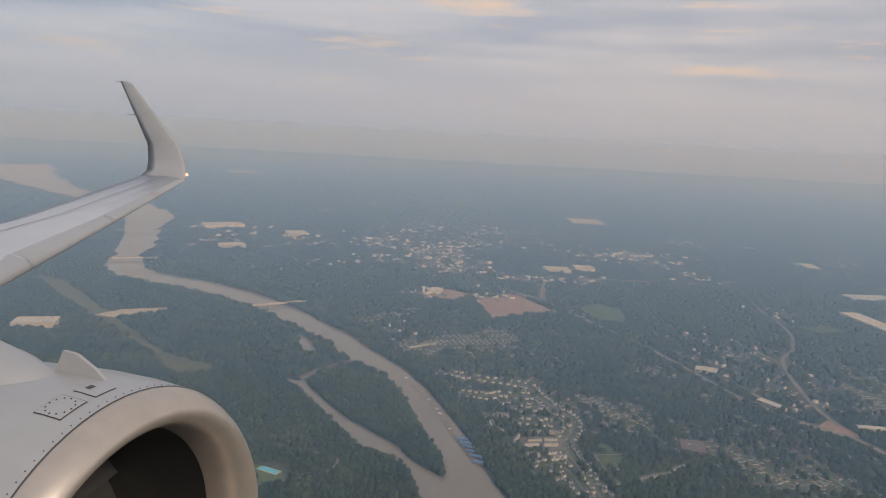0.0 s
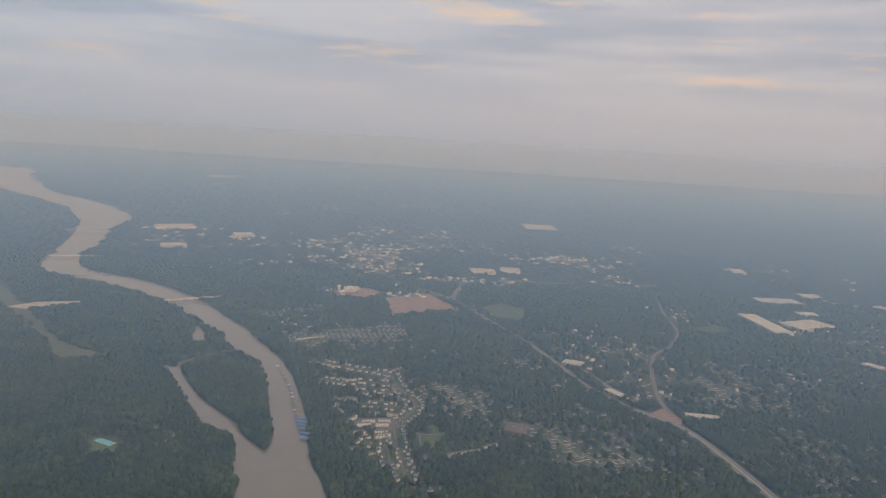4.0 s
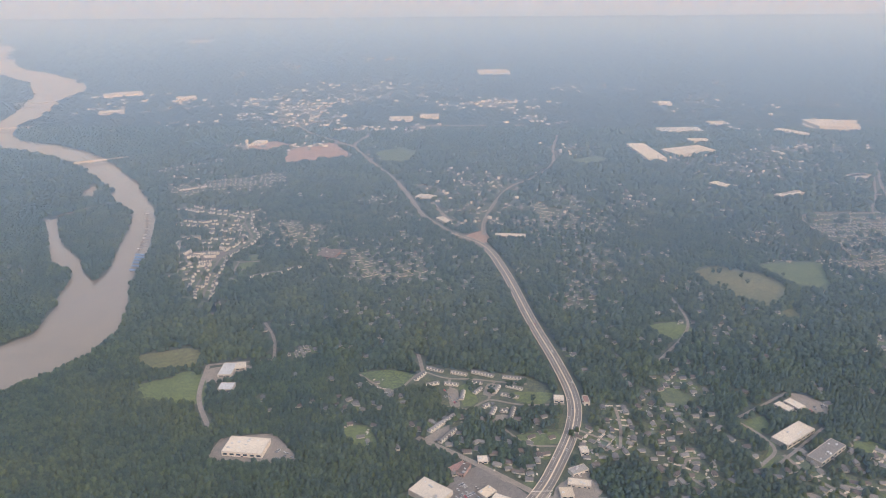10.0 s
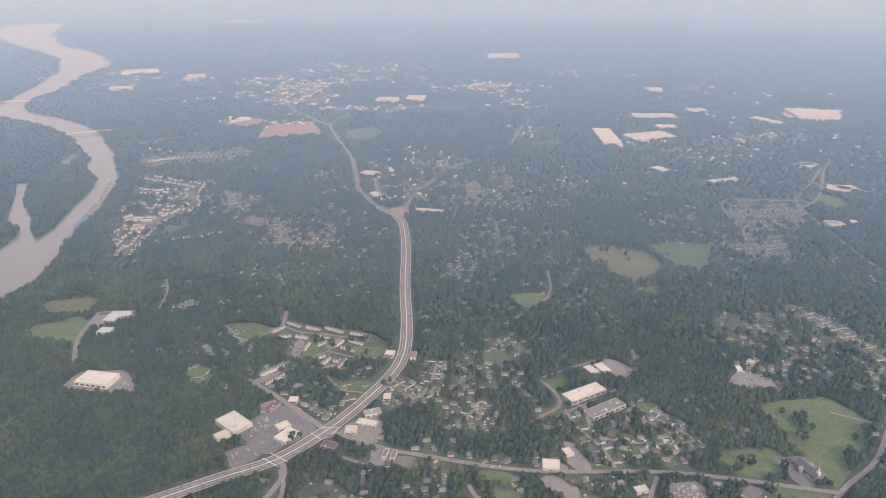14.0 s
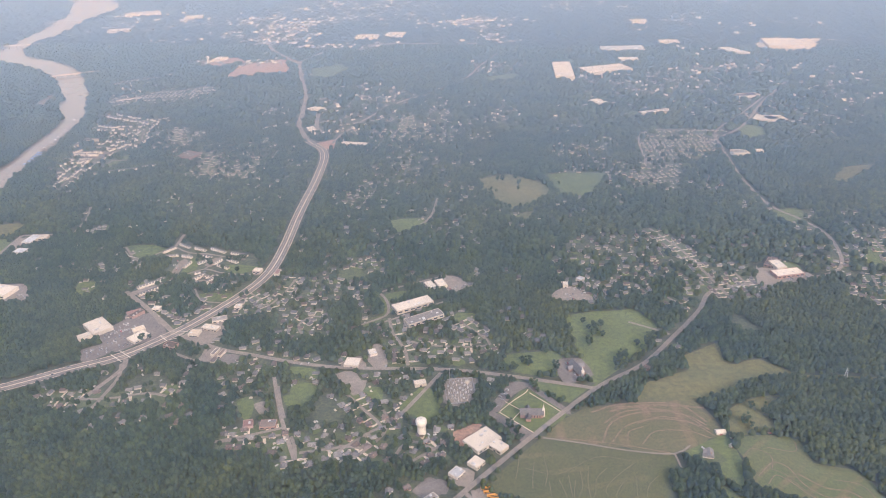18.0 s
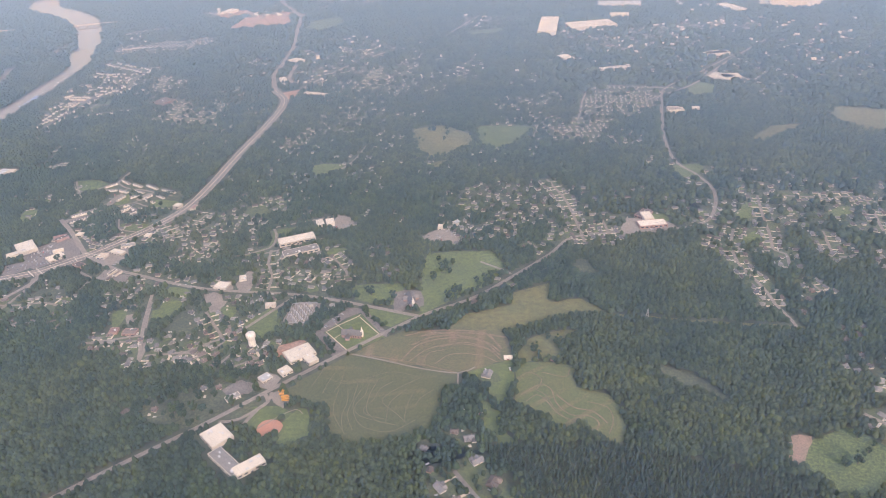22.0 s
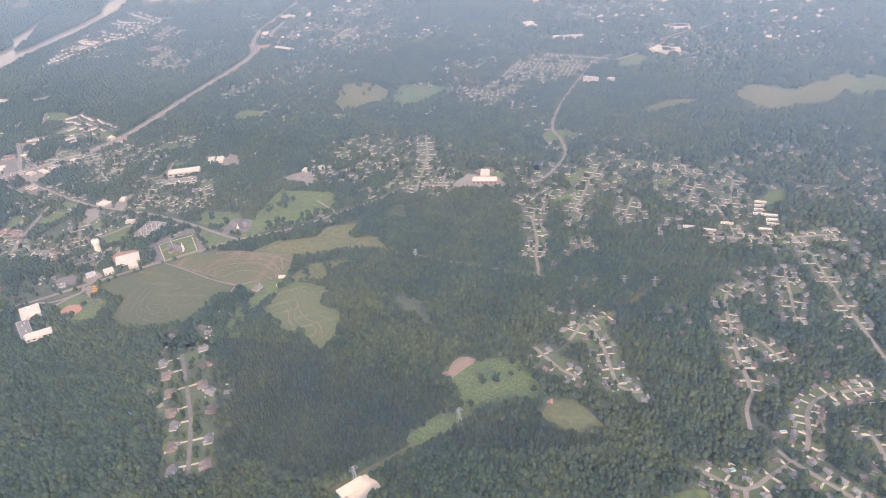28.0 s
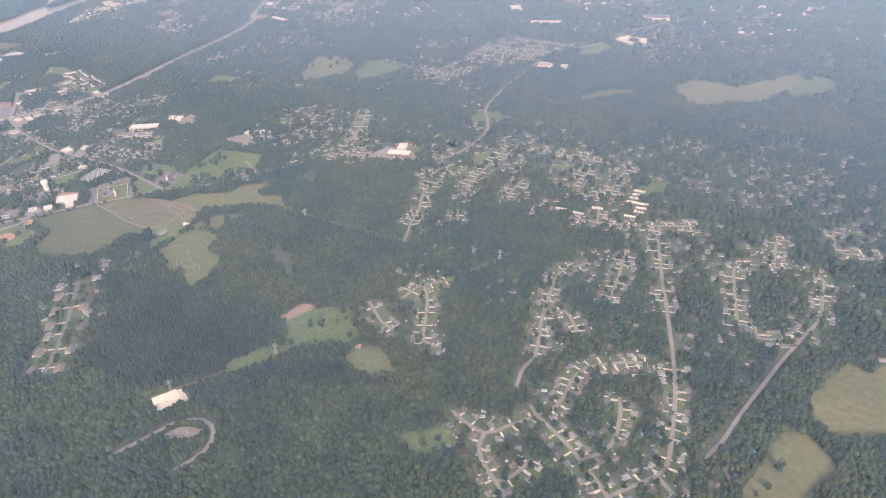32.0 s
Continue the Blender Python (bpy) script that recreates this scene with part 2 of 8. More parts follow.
mat("dry_soil", (0.27, 0.19, 0.14), (0.20, 0.155, 0.115), 5, 0.95, fine=0.3)
mat("clay", (0.37, 0.18, 0.115), (0.34, 0.19, 0.13), 6, 0.95, fine=0.12)
mat("white_roof", (0.56, 0.505, 0.415), (0.46, 0.415, 0.345), 12, 0.6, fine=0.06, vary=0.10)
mat("metal_roof", (0.52, 0.53, 0.53), (0.44, 0.45, 0.45), 6, 0.4, metal=0.3, fine=0.06, vary=0.2)
mat("siding", (0.52, 0.475, 0.395), (0.41, 0.375, 0.315), 3, 0.7, vary=0.22)
mat("brick", (0.235, 0.155, 0.125), (0.29, 0.20, 0.165), 1.2, 0.85, fine=0.2, vary=0.2)
mat("shingle_grey", (0.115, 0.112, 0.110), (0.165, 0.160, 0.152), 2.2, 0.9, fine=0.2, vary=0.4)
mat("shingle_brown", (0.112, 0.090, 0.074), (0.155, 0.125, 0.102), 2.2, 0.9, fine=0.2, vary=0.35)
mat("shingle_light", (0.18, 0.172, 0.158), (0.235, 0.222, 0.20), 2.2, 0.85, fine=0.15, vary=0.3)
mat("shingle_red", (0.21, 0.125, 0.105), (0.25, 0.155, 0.13), 2.2, 0.85, fine=0.15, vary=0.25)
mat("glass_dark", (0.02, 0.025, 0.03), None, 3, 0.08)
mat("door_paint", (0.25, 0.08, 0.06), (0.20, 0.07, 0.05), 1, 0.5, vary=0.4)
mat("bark", (0.085, 0.062, 0.045), (0.12, 0.09, 0.07), 0.4, 0.95, bump=0.05)
mat("blue_roof", (0.09, 0.17, 0.33), (0.12, 0.20, 0.36), 5, 0.5, vary=0.12)
mat("wood_grey", (0.26, 0.22, 0.18), (0.20, 0.17, 0.14), 2, 0.85, fine=0.2)
mat("tower_white", (0.60, 0.565, 0.49), (0.54, 0.51, 0.44), 3, 0.45, fine=0.05)
mat("steel", (0.42, 0.43, 0.44), (0.36, 0.37, 0.38), 1, 0.45, metal=0.7)
mat("bus_yellow", (0.62, 0.30, 0.04), (0.56, 0.27, 0.04), 1, 0.45)
mat("car_white", (0.48, 0.48, 0.47), None, 2, 0.3, vary=0.15)
mat("car_grey", (0.22, 0.23, 0.24), None, 2, 0.3, vary=0.4)
mat("car_red", (0.42, 0.05, 0.04), None, 2, 0.3, vary=0.2)
mat("rubber", (0.02, 0.02, 0.02), None, 1, 0.9)
mat("pool_blue", (0.10, 0.42, 0.52), (0.14, 0.48, 0.56), 2, 0.1)
leaf_mat("leaves", (0.026, 0.037, 0.013), (0.057, 0.072, 0.025), 0.8)
leaf_mat("pine", (0.026, 0.036, 0.015), (0.050, 0.063, 0.026), 0.8)
leaf_mat("far_leaves", (0.016, 0.022, 0.011), (0.044, 0.050, 0.024), 5.0)
leaf_mat("tree_leaves", (0.026, 0.040, 0.012), (0.056, 0.074, 0.023), 0.9, islands=False)


# Builders
def link(name, mesh, material, parent=None):
    mesh.materials.append(MATS[material])
    ob = new(name, mesh)
    if parent is not None:
        ob.parent = parent
    return ob


def part(name, bm, material, parent=None, label="", smooth=False):
    """Links a bmesh as one mesh object under a thing or under a part."""
    mesh = bpy.data.meshes.new(name)
    bmesh.ops.recalc_face_normals(bm, faces=bm.faces)
    bm.to_mesh(mesh)
    bm.free()
    if smooth:
        mesh.shade_smooth()
    ob = link(name, mesh, material, parent)
    return tagged(ob, label) if label else ob


def raw(name, verts, faces, material, smooth=False, parent=None):
    """Links one large mesh from arrays of corners and of faces with the same number of corners."""
    verts, faces = np.asarray(verts, np.float32), np.asarray(faces, np.int32)
    mesh = bpy.data.meshes.new(name)
    k = faces.shape[1]
    mesh.vertices.add(len(verts))
    mesh.vertices.foreach_set("co", verts.ravel())
    mesh.loops.add(faces.size)
    mesh.loops.foreach_set("vertex_index", faces.ravel())
    mesh.polygons.add(len(faces))
    mesh.polygons.foreach_set("loop_start", np.arange(0, faces.size, k, dtype=np.int32))
    mesh.polygons.foreach_set("loop_total", np.full(len(faces), k, np.int32))
    mesh.update(calc_edges=True)
    if smooth:
        mesh.shade_smooth()
    return link(name, mesh, material, parent)


def box(bm, x0, x1, y0, y1, z0, z1, bevel=0.0):
    made = bmesh.ops.create_cube(bm, size=1)["verts"]
    bmesh.ops.scale(bm, vec=(x1 - x0, y1 - y0, z1 - z0), verts=made)
    bmesh.ops.translate(bm, vec=((x0 + x1) / 2, (y0 + y1) / 2, (z0 + z1) / 2), verts=made)
    if bevel:
        edges = list({e for v in made for e in v.link_edges})
        bmesh.ops.bevel(bm, geom=edges, offset=bevel, segments=2, affect="EDGES", profile=0.5)
    return bm


def rod(bm, a, b, r0, r1=None, sides=8):
    a, b = Vector(a), Vector(b)
    m = Matrix.Translation((a + b) / 2) @ (b - a).to_track_quat("Z", "Y").to_matrix().to_4x4()
    bmesh.ops.create_cone(bm, cap_ends=True, segments=sides, radius1=r0, radius2=r0 if r1 is None else r1, depth=(b - a).length, matrix=m)
    return bm


def prism(bm, points, z0, z1):
    """A flat-topped block over a ground outline."""
    low = [bm.verts.new((x, y, z0)) for x, y in points]
    top = [bm.verts.new((x, y, z1)) for x, y in points]
    n = len(points)
    bm.faces.new(top), bm.faces.new(low[::-1])
    for i in range(n):
        bm.faces.new((low[i], low[(i + 1) % n], top[(i + 1) % n], top[i]))
    return bm


def curve(points, step=6.0):
    """A smooth line through the points, as an array, with a point about every step metres."""
    p = np.array(points, float)
    if len(p) == 2:
        p = np.array([p[0], (p[0] + p[1]) / 2, p[1]])
    q = np.vstack([2 * p[0] - p[1], p, 2 * p[-1] - p[-2]])
    out = []
    for a, b, c, d in zip(q, q[1:], q[2:], q[3:]):
        n = max(2, int(np.hypot(*(c - b)[:2]) / step))
        for t in np.arange(n) / n:
            out.append(0.5 * (2 * b + (c - a) * t + (2 * a - 5 * b + 4 * c - d) * t**2 + (3 * b - a - 3 * c + d) * t**3))
    out.append(p[-1])
    return np.array(out)


def closed(points, step=6.0, rough=0.0, seed=0):
    """A smooth outline through the points, a little ragged."""
    p = np.array(points, float)
    q = np.vstack([p[-1], p, p[0], p[1]])
    out = []
    for a, b, c, d in zip(q, q[1:], q[2:], q[3:]):
        n = max(2, int(np.hypot(*(c - b)) / step))
        for t in np.arange(n) / n:
            out.append(0.5 * (2 * b + 0.7 * (c - a) * t + (1.4 * a - 4.3 * b + 3.6 * c - 0.7 * d) * t**2 + (1.3 * b - 0.7 * a - 1.3 * c + 0.7 * d) * t**3))
    out = np.array(out)
    if rough:
        out += np.random.default_rng(seed).normal(0, rough, out.shape)
    return out


def sides_of(line, width):
    d = np.gradient(line[:, :2], axis=0)
    d /= np.hypot(*d.T)[:, None] + 1e-9
    n = np.stack([-d[:, 1], d[:, 0]], 1)
    w = np.broadcast_to(np.asarray(width, float), (len(line),))[:, None] / 2
    return line[:, :2] + n * w, line[:, :2] - n * w


def ribbon_mesh(name, line, width, z, material, thick=0.0, parent=None, rise=0.0):
    left, right = sides_of(line, width)
    n = len(line)
    verts = np.zeros((2 * n, 3))
    verts[0::2, :2], verts[1::2, :2], verts[:, 2] = left, right, z + rise * (np.arange(2 * n) // 2)
    faces = [(2 * i, 2 * i + 1, 2 * i + 3, 2 * i + 2) for i in range(n - 1)]
    if thick:
        verts = np.vstack([verts, verts - (0, 0, thick)])
        m = 2 * n
        faces += [(2 * i + 2, 2 * i + 2 + m, 2 * i + m, 2 * i) for i in range(n - 1)]
        faces += [(2 * i + 1, 2 * i + 1 + m, 2 * i + 3 + m, 2 * i + 3) for i in range(n - 1)]
    return raw(name, verts, faces, material, parent=parent)


# What covers the ground, on a raster of two metres: 0 woods, 1 open, 2 yards with scattered trees, 3 pine plantation, 4 mown lawns with few trees
X0, Y0, CELL = -1900.0, -160.0, 2.0
COVER = np.zeros((1700, 1750), np.uint8)
GX, GY = np.meshgrid(X0 + CELL * (np.arange(COVER.shape[1]) + 0.5), Y0 + CELL * (np.arange(COVER.shape[0]) + 0.5))


def inside(points, x, y):
    p = np.asarray(points, float)
    hit = np.zeros(np.shape(x), bool)
    for (xa, ya), (xb, yb) in zip(p, np.roll(p, -1, 0)):
        with np.errstate(divide="ignore", invalid="ignore"):
            hit ^= ((ya > y) != (yb > y)) & (x < (xb - xa) * (y - ya) / (yb - ya + 1e-12) + xa)
    return hit


def cover(points, value, only=None):
    p = np.asarray(points, float)
    i0, i1 = (np.clip((p[:, 0].min() - X0) / CELL, 0, COVER.shape[1]).astype(int), np.clip((p[:, 0].max() - X0) / CELL + 2, 0, COVER.shape[1]).astype(int))
    j0, j1 = (np.clip((p[:, 1].min() - Y0) / CELL, 0, COVER.shape[0]).astype(int), np.clip((p[:, 1].max() - Y0) / CELL + 2, 0, COVER.shape[0]).astype(int))
    sub = COVER[j0:j1, i0:i1]
    hit = inside(p, GX[j0:j1, i0:i1], GY[j0:j1, i0:i1])
    if only is not None:
        hit &= sub == only
    sub[hit] = value


def cover_line(line, width, value=1):
    left, right = sides_of(line, width)
    for i in range(len(line) - 1):
        cover([left[i], right[i], right[i + 1], left[i + 1]], value)


def cover_at(x, y):
    i, j = ((np.asarray(x) - X0) / CELL).astype(int), ((np.asarray(y) - Y0) / CELL).astype(int)
    ok = (i >= 0) & (j >= 0) & (i < COVER.shape[1]) & (j < COVER.shape[0])
    return np.where(ok, COVER[np.clip(j, 0, COVER.shape[0] - 1), np.clip(i, 0, COVER.shape[1] - 1)], 0)

# Ground: one sheet to the horizon
g = 48
span = np.sign(np.linspace(-1, 1, g)) * np.abs(np.linspace(-1, 1, g)) ** 1.6 * 7000
gx, gy = np.meshgrid(span, span)
idx = np.arange(g * g).reshape(g, g)
ground = raw("ground", np.stack([gx.ravel() + 400, gy.ravel() + 500, 0 * gx.ravel()], 1), np.stack([idx[:-1, :-1], idx[:-1, 1:], idx[1:, 1:], idx[1:, :-1]], -1).reshape(-1, 4), "ground")
tagged(ground, "dark green wooded plain reaching to the hazy horizon", "ground", kind="structure")


def sheet(name, points, material, z, label, value=1, step=5.0, rough=0.6, category="field"):
    """A patch of the ground with a ragged outline."""
    line = closed(points, step, rough, seed=len(points))
    bm = bmesh.new()
    bm.faces.new([bm.verts.new((x, y, z)) for x, y in line])
    bmesh.ops.triangulate(bm, faces=bm.faces)
    ob = part(name, bm, material)
    if value is not None:
        cover(line, value)
    for p in ob.data.polygons:
        if p.normal.z < 0:
            p.flip()
    return tagged(ob, label, category, kind="structure")


# Yards: where the houses stand the woods are thin
YARDS = []
YARDS.append([(-5.3, 685.8), (93.2, 687.7), (128.2, 566.8), (141.3, 403.6), (102.5, 374.7), (56.9, 520.0)])
YARDS.append([(203.4, 576.5), (313.2, 570.7), (312.0, 461.1), (217.6, 470.9), (142.6, 551.4)])
YARDS.append([(437.1, 324.9), (480.1, 328.9), (477.7, 283.1), (445.5, 280.0)])
YARDS.append([(372.6, 280.1), (459.9, 288.5), (493.2, 258.2), (470.4, 200.6), (381.0, 186.9)])
YARDS.append([(441.0, 326.5), (489.6, 322.0), (483.5, 278.7), (442.2, 282.4)])
YARDS.append([(437.5, 317.1), (493.1, 307.2), (500.5, 221.1), (441.2, 206.5)])
YARDS.append([(458.0, 208.9), (587.6, 227.6), (591.3, 179.7), (561.8, 139.7), (480.3, 123.6), (377.8, 179.9)])
YARDS.append([(451.7, 166.9), (545.8, 176.1), (578.6, 124.6), (575.4, 90.1), (552.4, 56.8), (508.9, 49.0), (460.6, 114.0)])
YARDS.append([(601.5, 360.9), (719.7, 392.8), (736.7, 301.7), (716.9, 283.0), (657.0, 289.9), (607.6, 308.4)])
YARDS.append([(434.9, 322.6), (480.0, 328.8), (511.0, 285.6), (487.5, 265.0), (441.9, 250.0)])
YARDS.append([(623.6, 333.1), (685.4, 388.8), (747.0, 349.1), (740.5, 278.1), (697.9, 273.4), (645.6, 285.7)])
YARDS.append([(867.6, 152.1), (908.1, 199.1), (954.4, 128.2), (940.4, 113.9), (914.4, 121.1)])
YARDS.append([(991.4, 129.3), (965.1, 197.5), (955.5, 239.6), (981.2, 275.4), (987.2, 323.0), (1050.5, 360.9), (1088.9, 234.9), (1055.7, 202.5), (1016.7, 178.4), (998.8, 155.8)])
YARDS.append([(961.5, 100.3), (1014.0, 154.1), (1051.2, 205.6), (1075.4, 203.2), (1104.5, 111.1), (1019.8, 57.4)])
YARDS.append([(1102.3, 109.7), (1064.5, 196.5), (1054.3, 319.6), (1113.4, 417.3), (1152.6, 340.4), (1163.2, 257.7), (1124.6, 202.0), (1114.0, 132.7)])
YARDS.append([(850.7, 205.2), (802.5, 308.2), (829.8, 374.2), (941.2, 452.1), (1011.6, 419.5), (1021.5, 334.4), (944.4, 297.4), (871.8, 304.1), (870.1, 234.5)])
YARDS.append([(806.8, 402.3), (803.5, 461.5), (906.3, 445.6), (899.8, 389.4)])
YARDS.append([(928.1, 472.1), (1022.3, 555.2), (1131.7, 479.1), (1142.4, 398.0), (1053.1, 381.4)])
YARDS.append([(735.6, 4.5), (662.4, 57.9), (684.8, 88.0), (739.2, 45.3), (756.6, 17.5)])
YARDS.append([(686.6, 680.1), (779.3, 696.0), (756.5, 598.9), (706.6, 485.6), (659.2, 482.5), (671.2, 585.3)])
YARDS.append([(327.5, 703.2), (416.8, 704.9), (404.2, 606.1), (347.1, 596.2)])
YARDS.append([(432.6, 643.3), (456.3, 558.0), (419.6, 400.4), (400.4, 409.6)])
YARDS.append([(122.0, 638.7), (203.3, 628.6), (206.6, 564.1), (132.9, 569.4)])
YARDS.append([(187.8, 483.7), (262.0, 507.8), (337.1, 533.4), (327.6, 466.8), (229.7, 456.0)])
YARDS.append([(226.7, 596.9), (292.5, 606.3), (284.4, 563.6), (227.5, 558.6)])
YARDS.append([(335.6, 786.8), (422.0, 828.3), (376.0, 759.3), (334.5, 743.1)])
YARDS.append([(386.4, 704.7), (462.2, 734.1), (437.8, 616.6), (380.7, 608.0)])
YARDS.append([(444.8, 643.0), (483.1, 655.7), (467.1, 599.9), (433.5, 600.0)])
YARDS.append([(435.1, 548.5), (510.8, 562.0), (480.7, 484.3), (418.4, 473.9)])
YARDS.append([(617.6, 633.3), (661.3, 620.8), (626.2, 558.0), (592.7, 562.0)])
YARDS.append([(658.3, 931.7), (902.6, 1052.9), (801.9, 872.5), (617.5, 818.6)])
YARDS.append([(769.8, 414.5), (834.0, 434.0), (957.8, 448.1), (962.0, 367.5), (988.8, 341.5), (906.2, 306.5), (850.8, 296.6), (795.4, 314.0)])
YARDS.append([(-61.5, 766.2), (76.0, 849.2), (104.9, 737.7), (-11.2, 716.1)])
for outline in YARDS:
    line = closed(outline, 12, 3.0, 3)
    cover(line, 2)
k = 0
for outline in YARDS:
    k += 1
    ob = sheet("yards", outline, "yard", 0.05 + 0.004 * k, "patchy mown yards between scattered houses and trees", None, 12, 3.0, "yards")

# River, its side arm and the bends upstream
def water(name, rows, label):
    line = curve(rows, 9.0)
    jag = np.random.default_rng(5).normal(0, 1.3, len(line))
    cover_line(line, line[:, 2] + 2, 1)
    ob = ribbon_mesh(name, line, line[:, 2] + jag, 0.16 + 0.01 * len(bpy.data.objects) % 0.05, "water")
    return tagged(ob, label, "river", kind="structure")


water("water", [(-460.0, 20.0, 64), (-260.0, 115.0, 62), (-110.0, 205.0, 60), (-50.0, 250.0, 64), (12.0, 300.0, 68), (40.0, 340.0, 66), (45.0, 365.0, 60), (35.0, 405.0, 56), (27.0, 440.0, 44), (25.0, 480.0, 27), (13.0, 527.0, 28), (0.0, 570.0, 28), (-15.0, 617.0, 25), (-32.0, 655.0, 25), (-60.0, 697.0, 32), (-81.0, 728.0, 35), (-100.0, 764.0, 35), (-155.0, 828.0, 37), (-190.0, 870.0, 42), (-230.0, 911.0, 47), (-300.0, 964.0, 52), (-365.0, 994.0, 52), (-425.0, 1022.0, 60)], "broad brown river with a calm surface")
water("water", [(-415.0, 1010.0, 58), (-470.0, 1080.0, 56), (-505.0, 1175.0, 50), (-530.0, 1275.0, 62), (-590.0, 1440.0, 76), (-665.0, 1640.0, 118), (-830.0, 1850.0, 115), (-1080.0, 2060.0, 115), (-1320.0, 2350.0, 200), (-1650.0, 2840.0, 240)], "wide pale river bend seen far off")
water("water", [(18.0, 425.0, 40), (-13.7, 480.2, 9.0), (-35.1, 503.2, 23.0), (-60.9, 535.0, 15.0), (-98.0, 590.5, 10.0), (-127.0, 638.9, 14.0), (-122.0, 634.0, 10), (-106.0, 664.0, 9), (-88.0, 684.0, 10), (-72.0, 700.0, 12)], "narrow brown side arm round a wooded island")
sheet("water", [(-151.0, 772.0), (-140.0, 735.0), (-125.0, 713.0), (-119.0, 718.0), (-131.0, 758.0)], "water", 0.17, "small still pond beside the river", category="pond")
sheet("water", [(-919.0, 3156.0), (-764.0, 3137.0), (-764.0, 2950.0), (-849.0, 2948.0)], "water", 0.17, "pale lake far off in the haze", 1, 30, 4, category="lake")

# Fields and lawns
def paint_field(item):
    global k
    points, kind_of, label = item
    k += 1
    sheet("field", points, kind_of, 0.18 + 0.0012 * k, label, 1, 5.0, 0.5)


paint_field(([(617.8, 253.1), (657.9, 266.6), (672.8, 247.1), (663.0, 219.1), (635.2, 183.7), (626.3, 207.1)], "lawn", "bright green lawn dotted with round trees"))
paint_field(([(581.6, 203.1), (613.7, 211.3), (613.5, 187.0), (587.8, 188.8)], "lawn", "flat green playing lawn beside a road"))
paint_field(([(-561.3, 992.1), (-491.5, 954.4), (-380.7, 827.0), (-265.1, 695.3), (-202.3, 654.4), (-228.8, 626.6), (-280.6, 692.5), (-365.5, 780.2), (-473.6, 891.8)], "pasture", "cleared green strip through the woods west of the river"))
paint_field(([(108.3, 332.9), (145.6, 340.1), (151.8, 318.4), (121.9, 312.1)], "pasture", "dry playing field near the river"))
paint_field(([(125.6, 295.4), (161.0, 307.2), (170.2, 275.6), (135.6, 276.2)], "lawn", "green sports ground near the river"))
paint_field(([(193.4, 960.0), (242.7, 968.3), (238.1, 907.4), (207.4, 896.8)], "lawn", "distant green sports field"))
paint_field(([(767.5, 332.1), (761.6, 349.1), (773.1, 352.3), (778.8, 340.9)], "lawn", "green lawn behind the low pale building"))
paint_field(([(327.2, 298.3), (368.6, 306.2), (374.4, 280.3), (344.1, 273.8)], "lawn", "green common between rows of town houses"))
paint_field(([(261.0, 312.4), (285.2, 294.3), (302.7, 316.3), (281.4, 306.0)], "lawn", "narrow green clearing by the town houses"))
paint_field(([(-115.8, 466.2), (-107.6, 460.5), (-92.7, 452.6), (-88.8, 446.8), (-108.5, 442.2)], "lawn", "mown ground round a riverside pool"))
paint_field(([(530.4, 74.5), (553.0, 88.2), (570.0, 89.2), (558.8, 70.2), (542.8, 53.4), (525.5, 55.4)], "yard", "rough grass with scattered trees beside a road"))
paint_field(([(573.5, 76.5), (588.8, 81.1), (600.4, 77.7), (591.3, 70.7), (587.8, 63.2), (582.8, 62.3)], "lawn", "green verge round a ball ground"))
paint_field(([(599.6, 179.1), (630.9, 178.6), (621.3, 163.6), (607.7, 169.3)], "lawn", "green lawn beside a country road"))
paint_field(([(584.3, 149.3), (591.5, 164.0), (597.4, 172.8), (620.0, 152.9), (604.7, 135.3)], "lawn", "clipped green lawn round a church"))
paint_field(([(596.2, 68.3), (599.7, 83.6), (607.5, 79.8), (614.0, 64.4), (602.5, 53.5)], "lawn", "green outfield of a ball ground"))
paint_field(([(487.9, 263.1), (501.3, 246.3), (492.5, 224.0), (484.8, 223.4), (497.0, 240.4)], "lawn", "green school lawn inside a bend of the drive"))
paint_field(([(537.3, 147.0), (547.1, 159.3), (555.8, 139.9), (548.0, 133.6)], "lawn", "small green lot by the water tower"))
paint_field(([(902.5, 190.8), (911.8, 188.7), (907.2, 175.0), (893.1, 160.4)], "lawn", "back lawn behind scattered houses"))
paint_field(([(69.1, 881.4), (56.4, 976.9), (107.0, 1030.1), (147.8, 940.9), (95.7, 905.1)], "red_soil", "bare red earth of a building site"))
paint_field(([(321.7, 583.9), (344.8, 604.9), (351.2, 571.5), (334.9, 571.1)], "red_soil", "red earth beside a road junction"))
paint_field(([(-27.7, 1003.3), (16.5, 1037.3), (46.1, 1004.4), (16.9, 964.8)], "red_soil", "pale graded earth at the edge of a town"))

paint_field(([(586.3, 95.6), (610.1, 132.2), (652.8, 130.4), (673.4, 128.6), (669.8, 111.8), (671.1, 83.1), (657.9, 74.3), (632.7, 64.8), (621.6, 71.9), (614.1, 88.6), (600.6, 87.7)], "hay", "broad green hayfield with faint mowing tracks"))
paint_field(([(611.2, 134.0), (632.0, 160.6), (686.1, 174.8), (697.9, 152.1), (690.8, 143.5), (673.7, 130.1), (652.4, 131.8)], "hay_bare", "cut hayfield with bare reddish soil along its edge"))
paint_field(([(656.4, 169.1), (665.1, 188.6), (686.8, 204.2), (685.9, 218.3), (696.9, 227.9), (706.8, 236.1), (707.3, 216.1), (715.1, 213.8), (728.3, 220.4), (748.9, 205.3), (739.1, 205.7), (723.0, 198.2), (710.3, 192.0), (701.5, 182.0), (685.9, 175.9)], "pasture", "golden green pasture between strips of trees"))
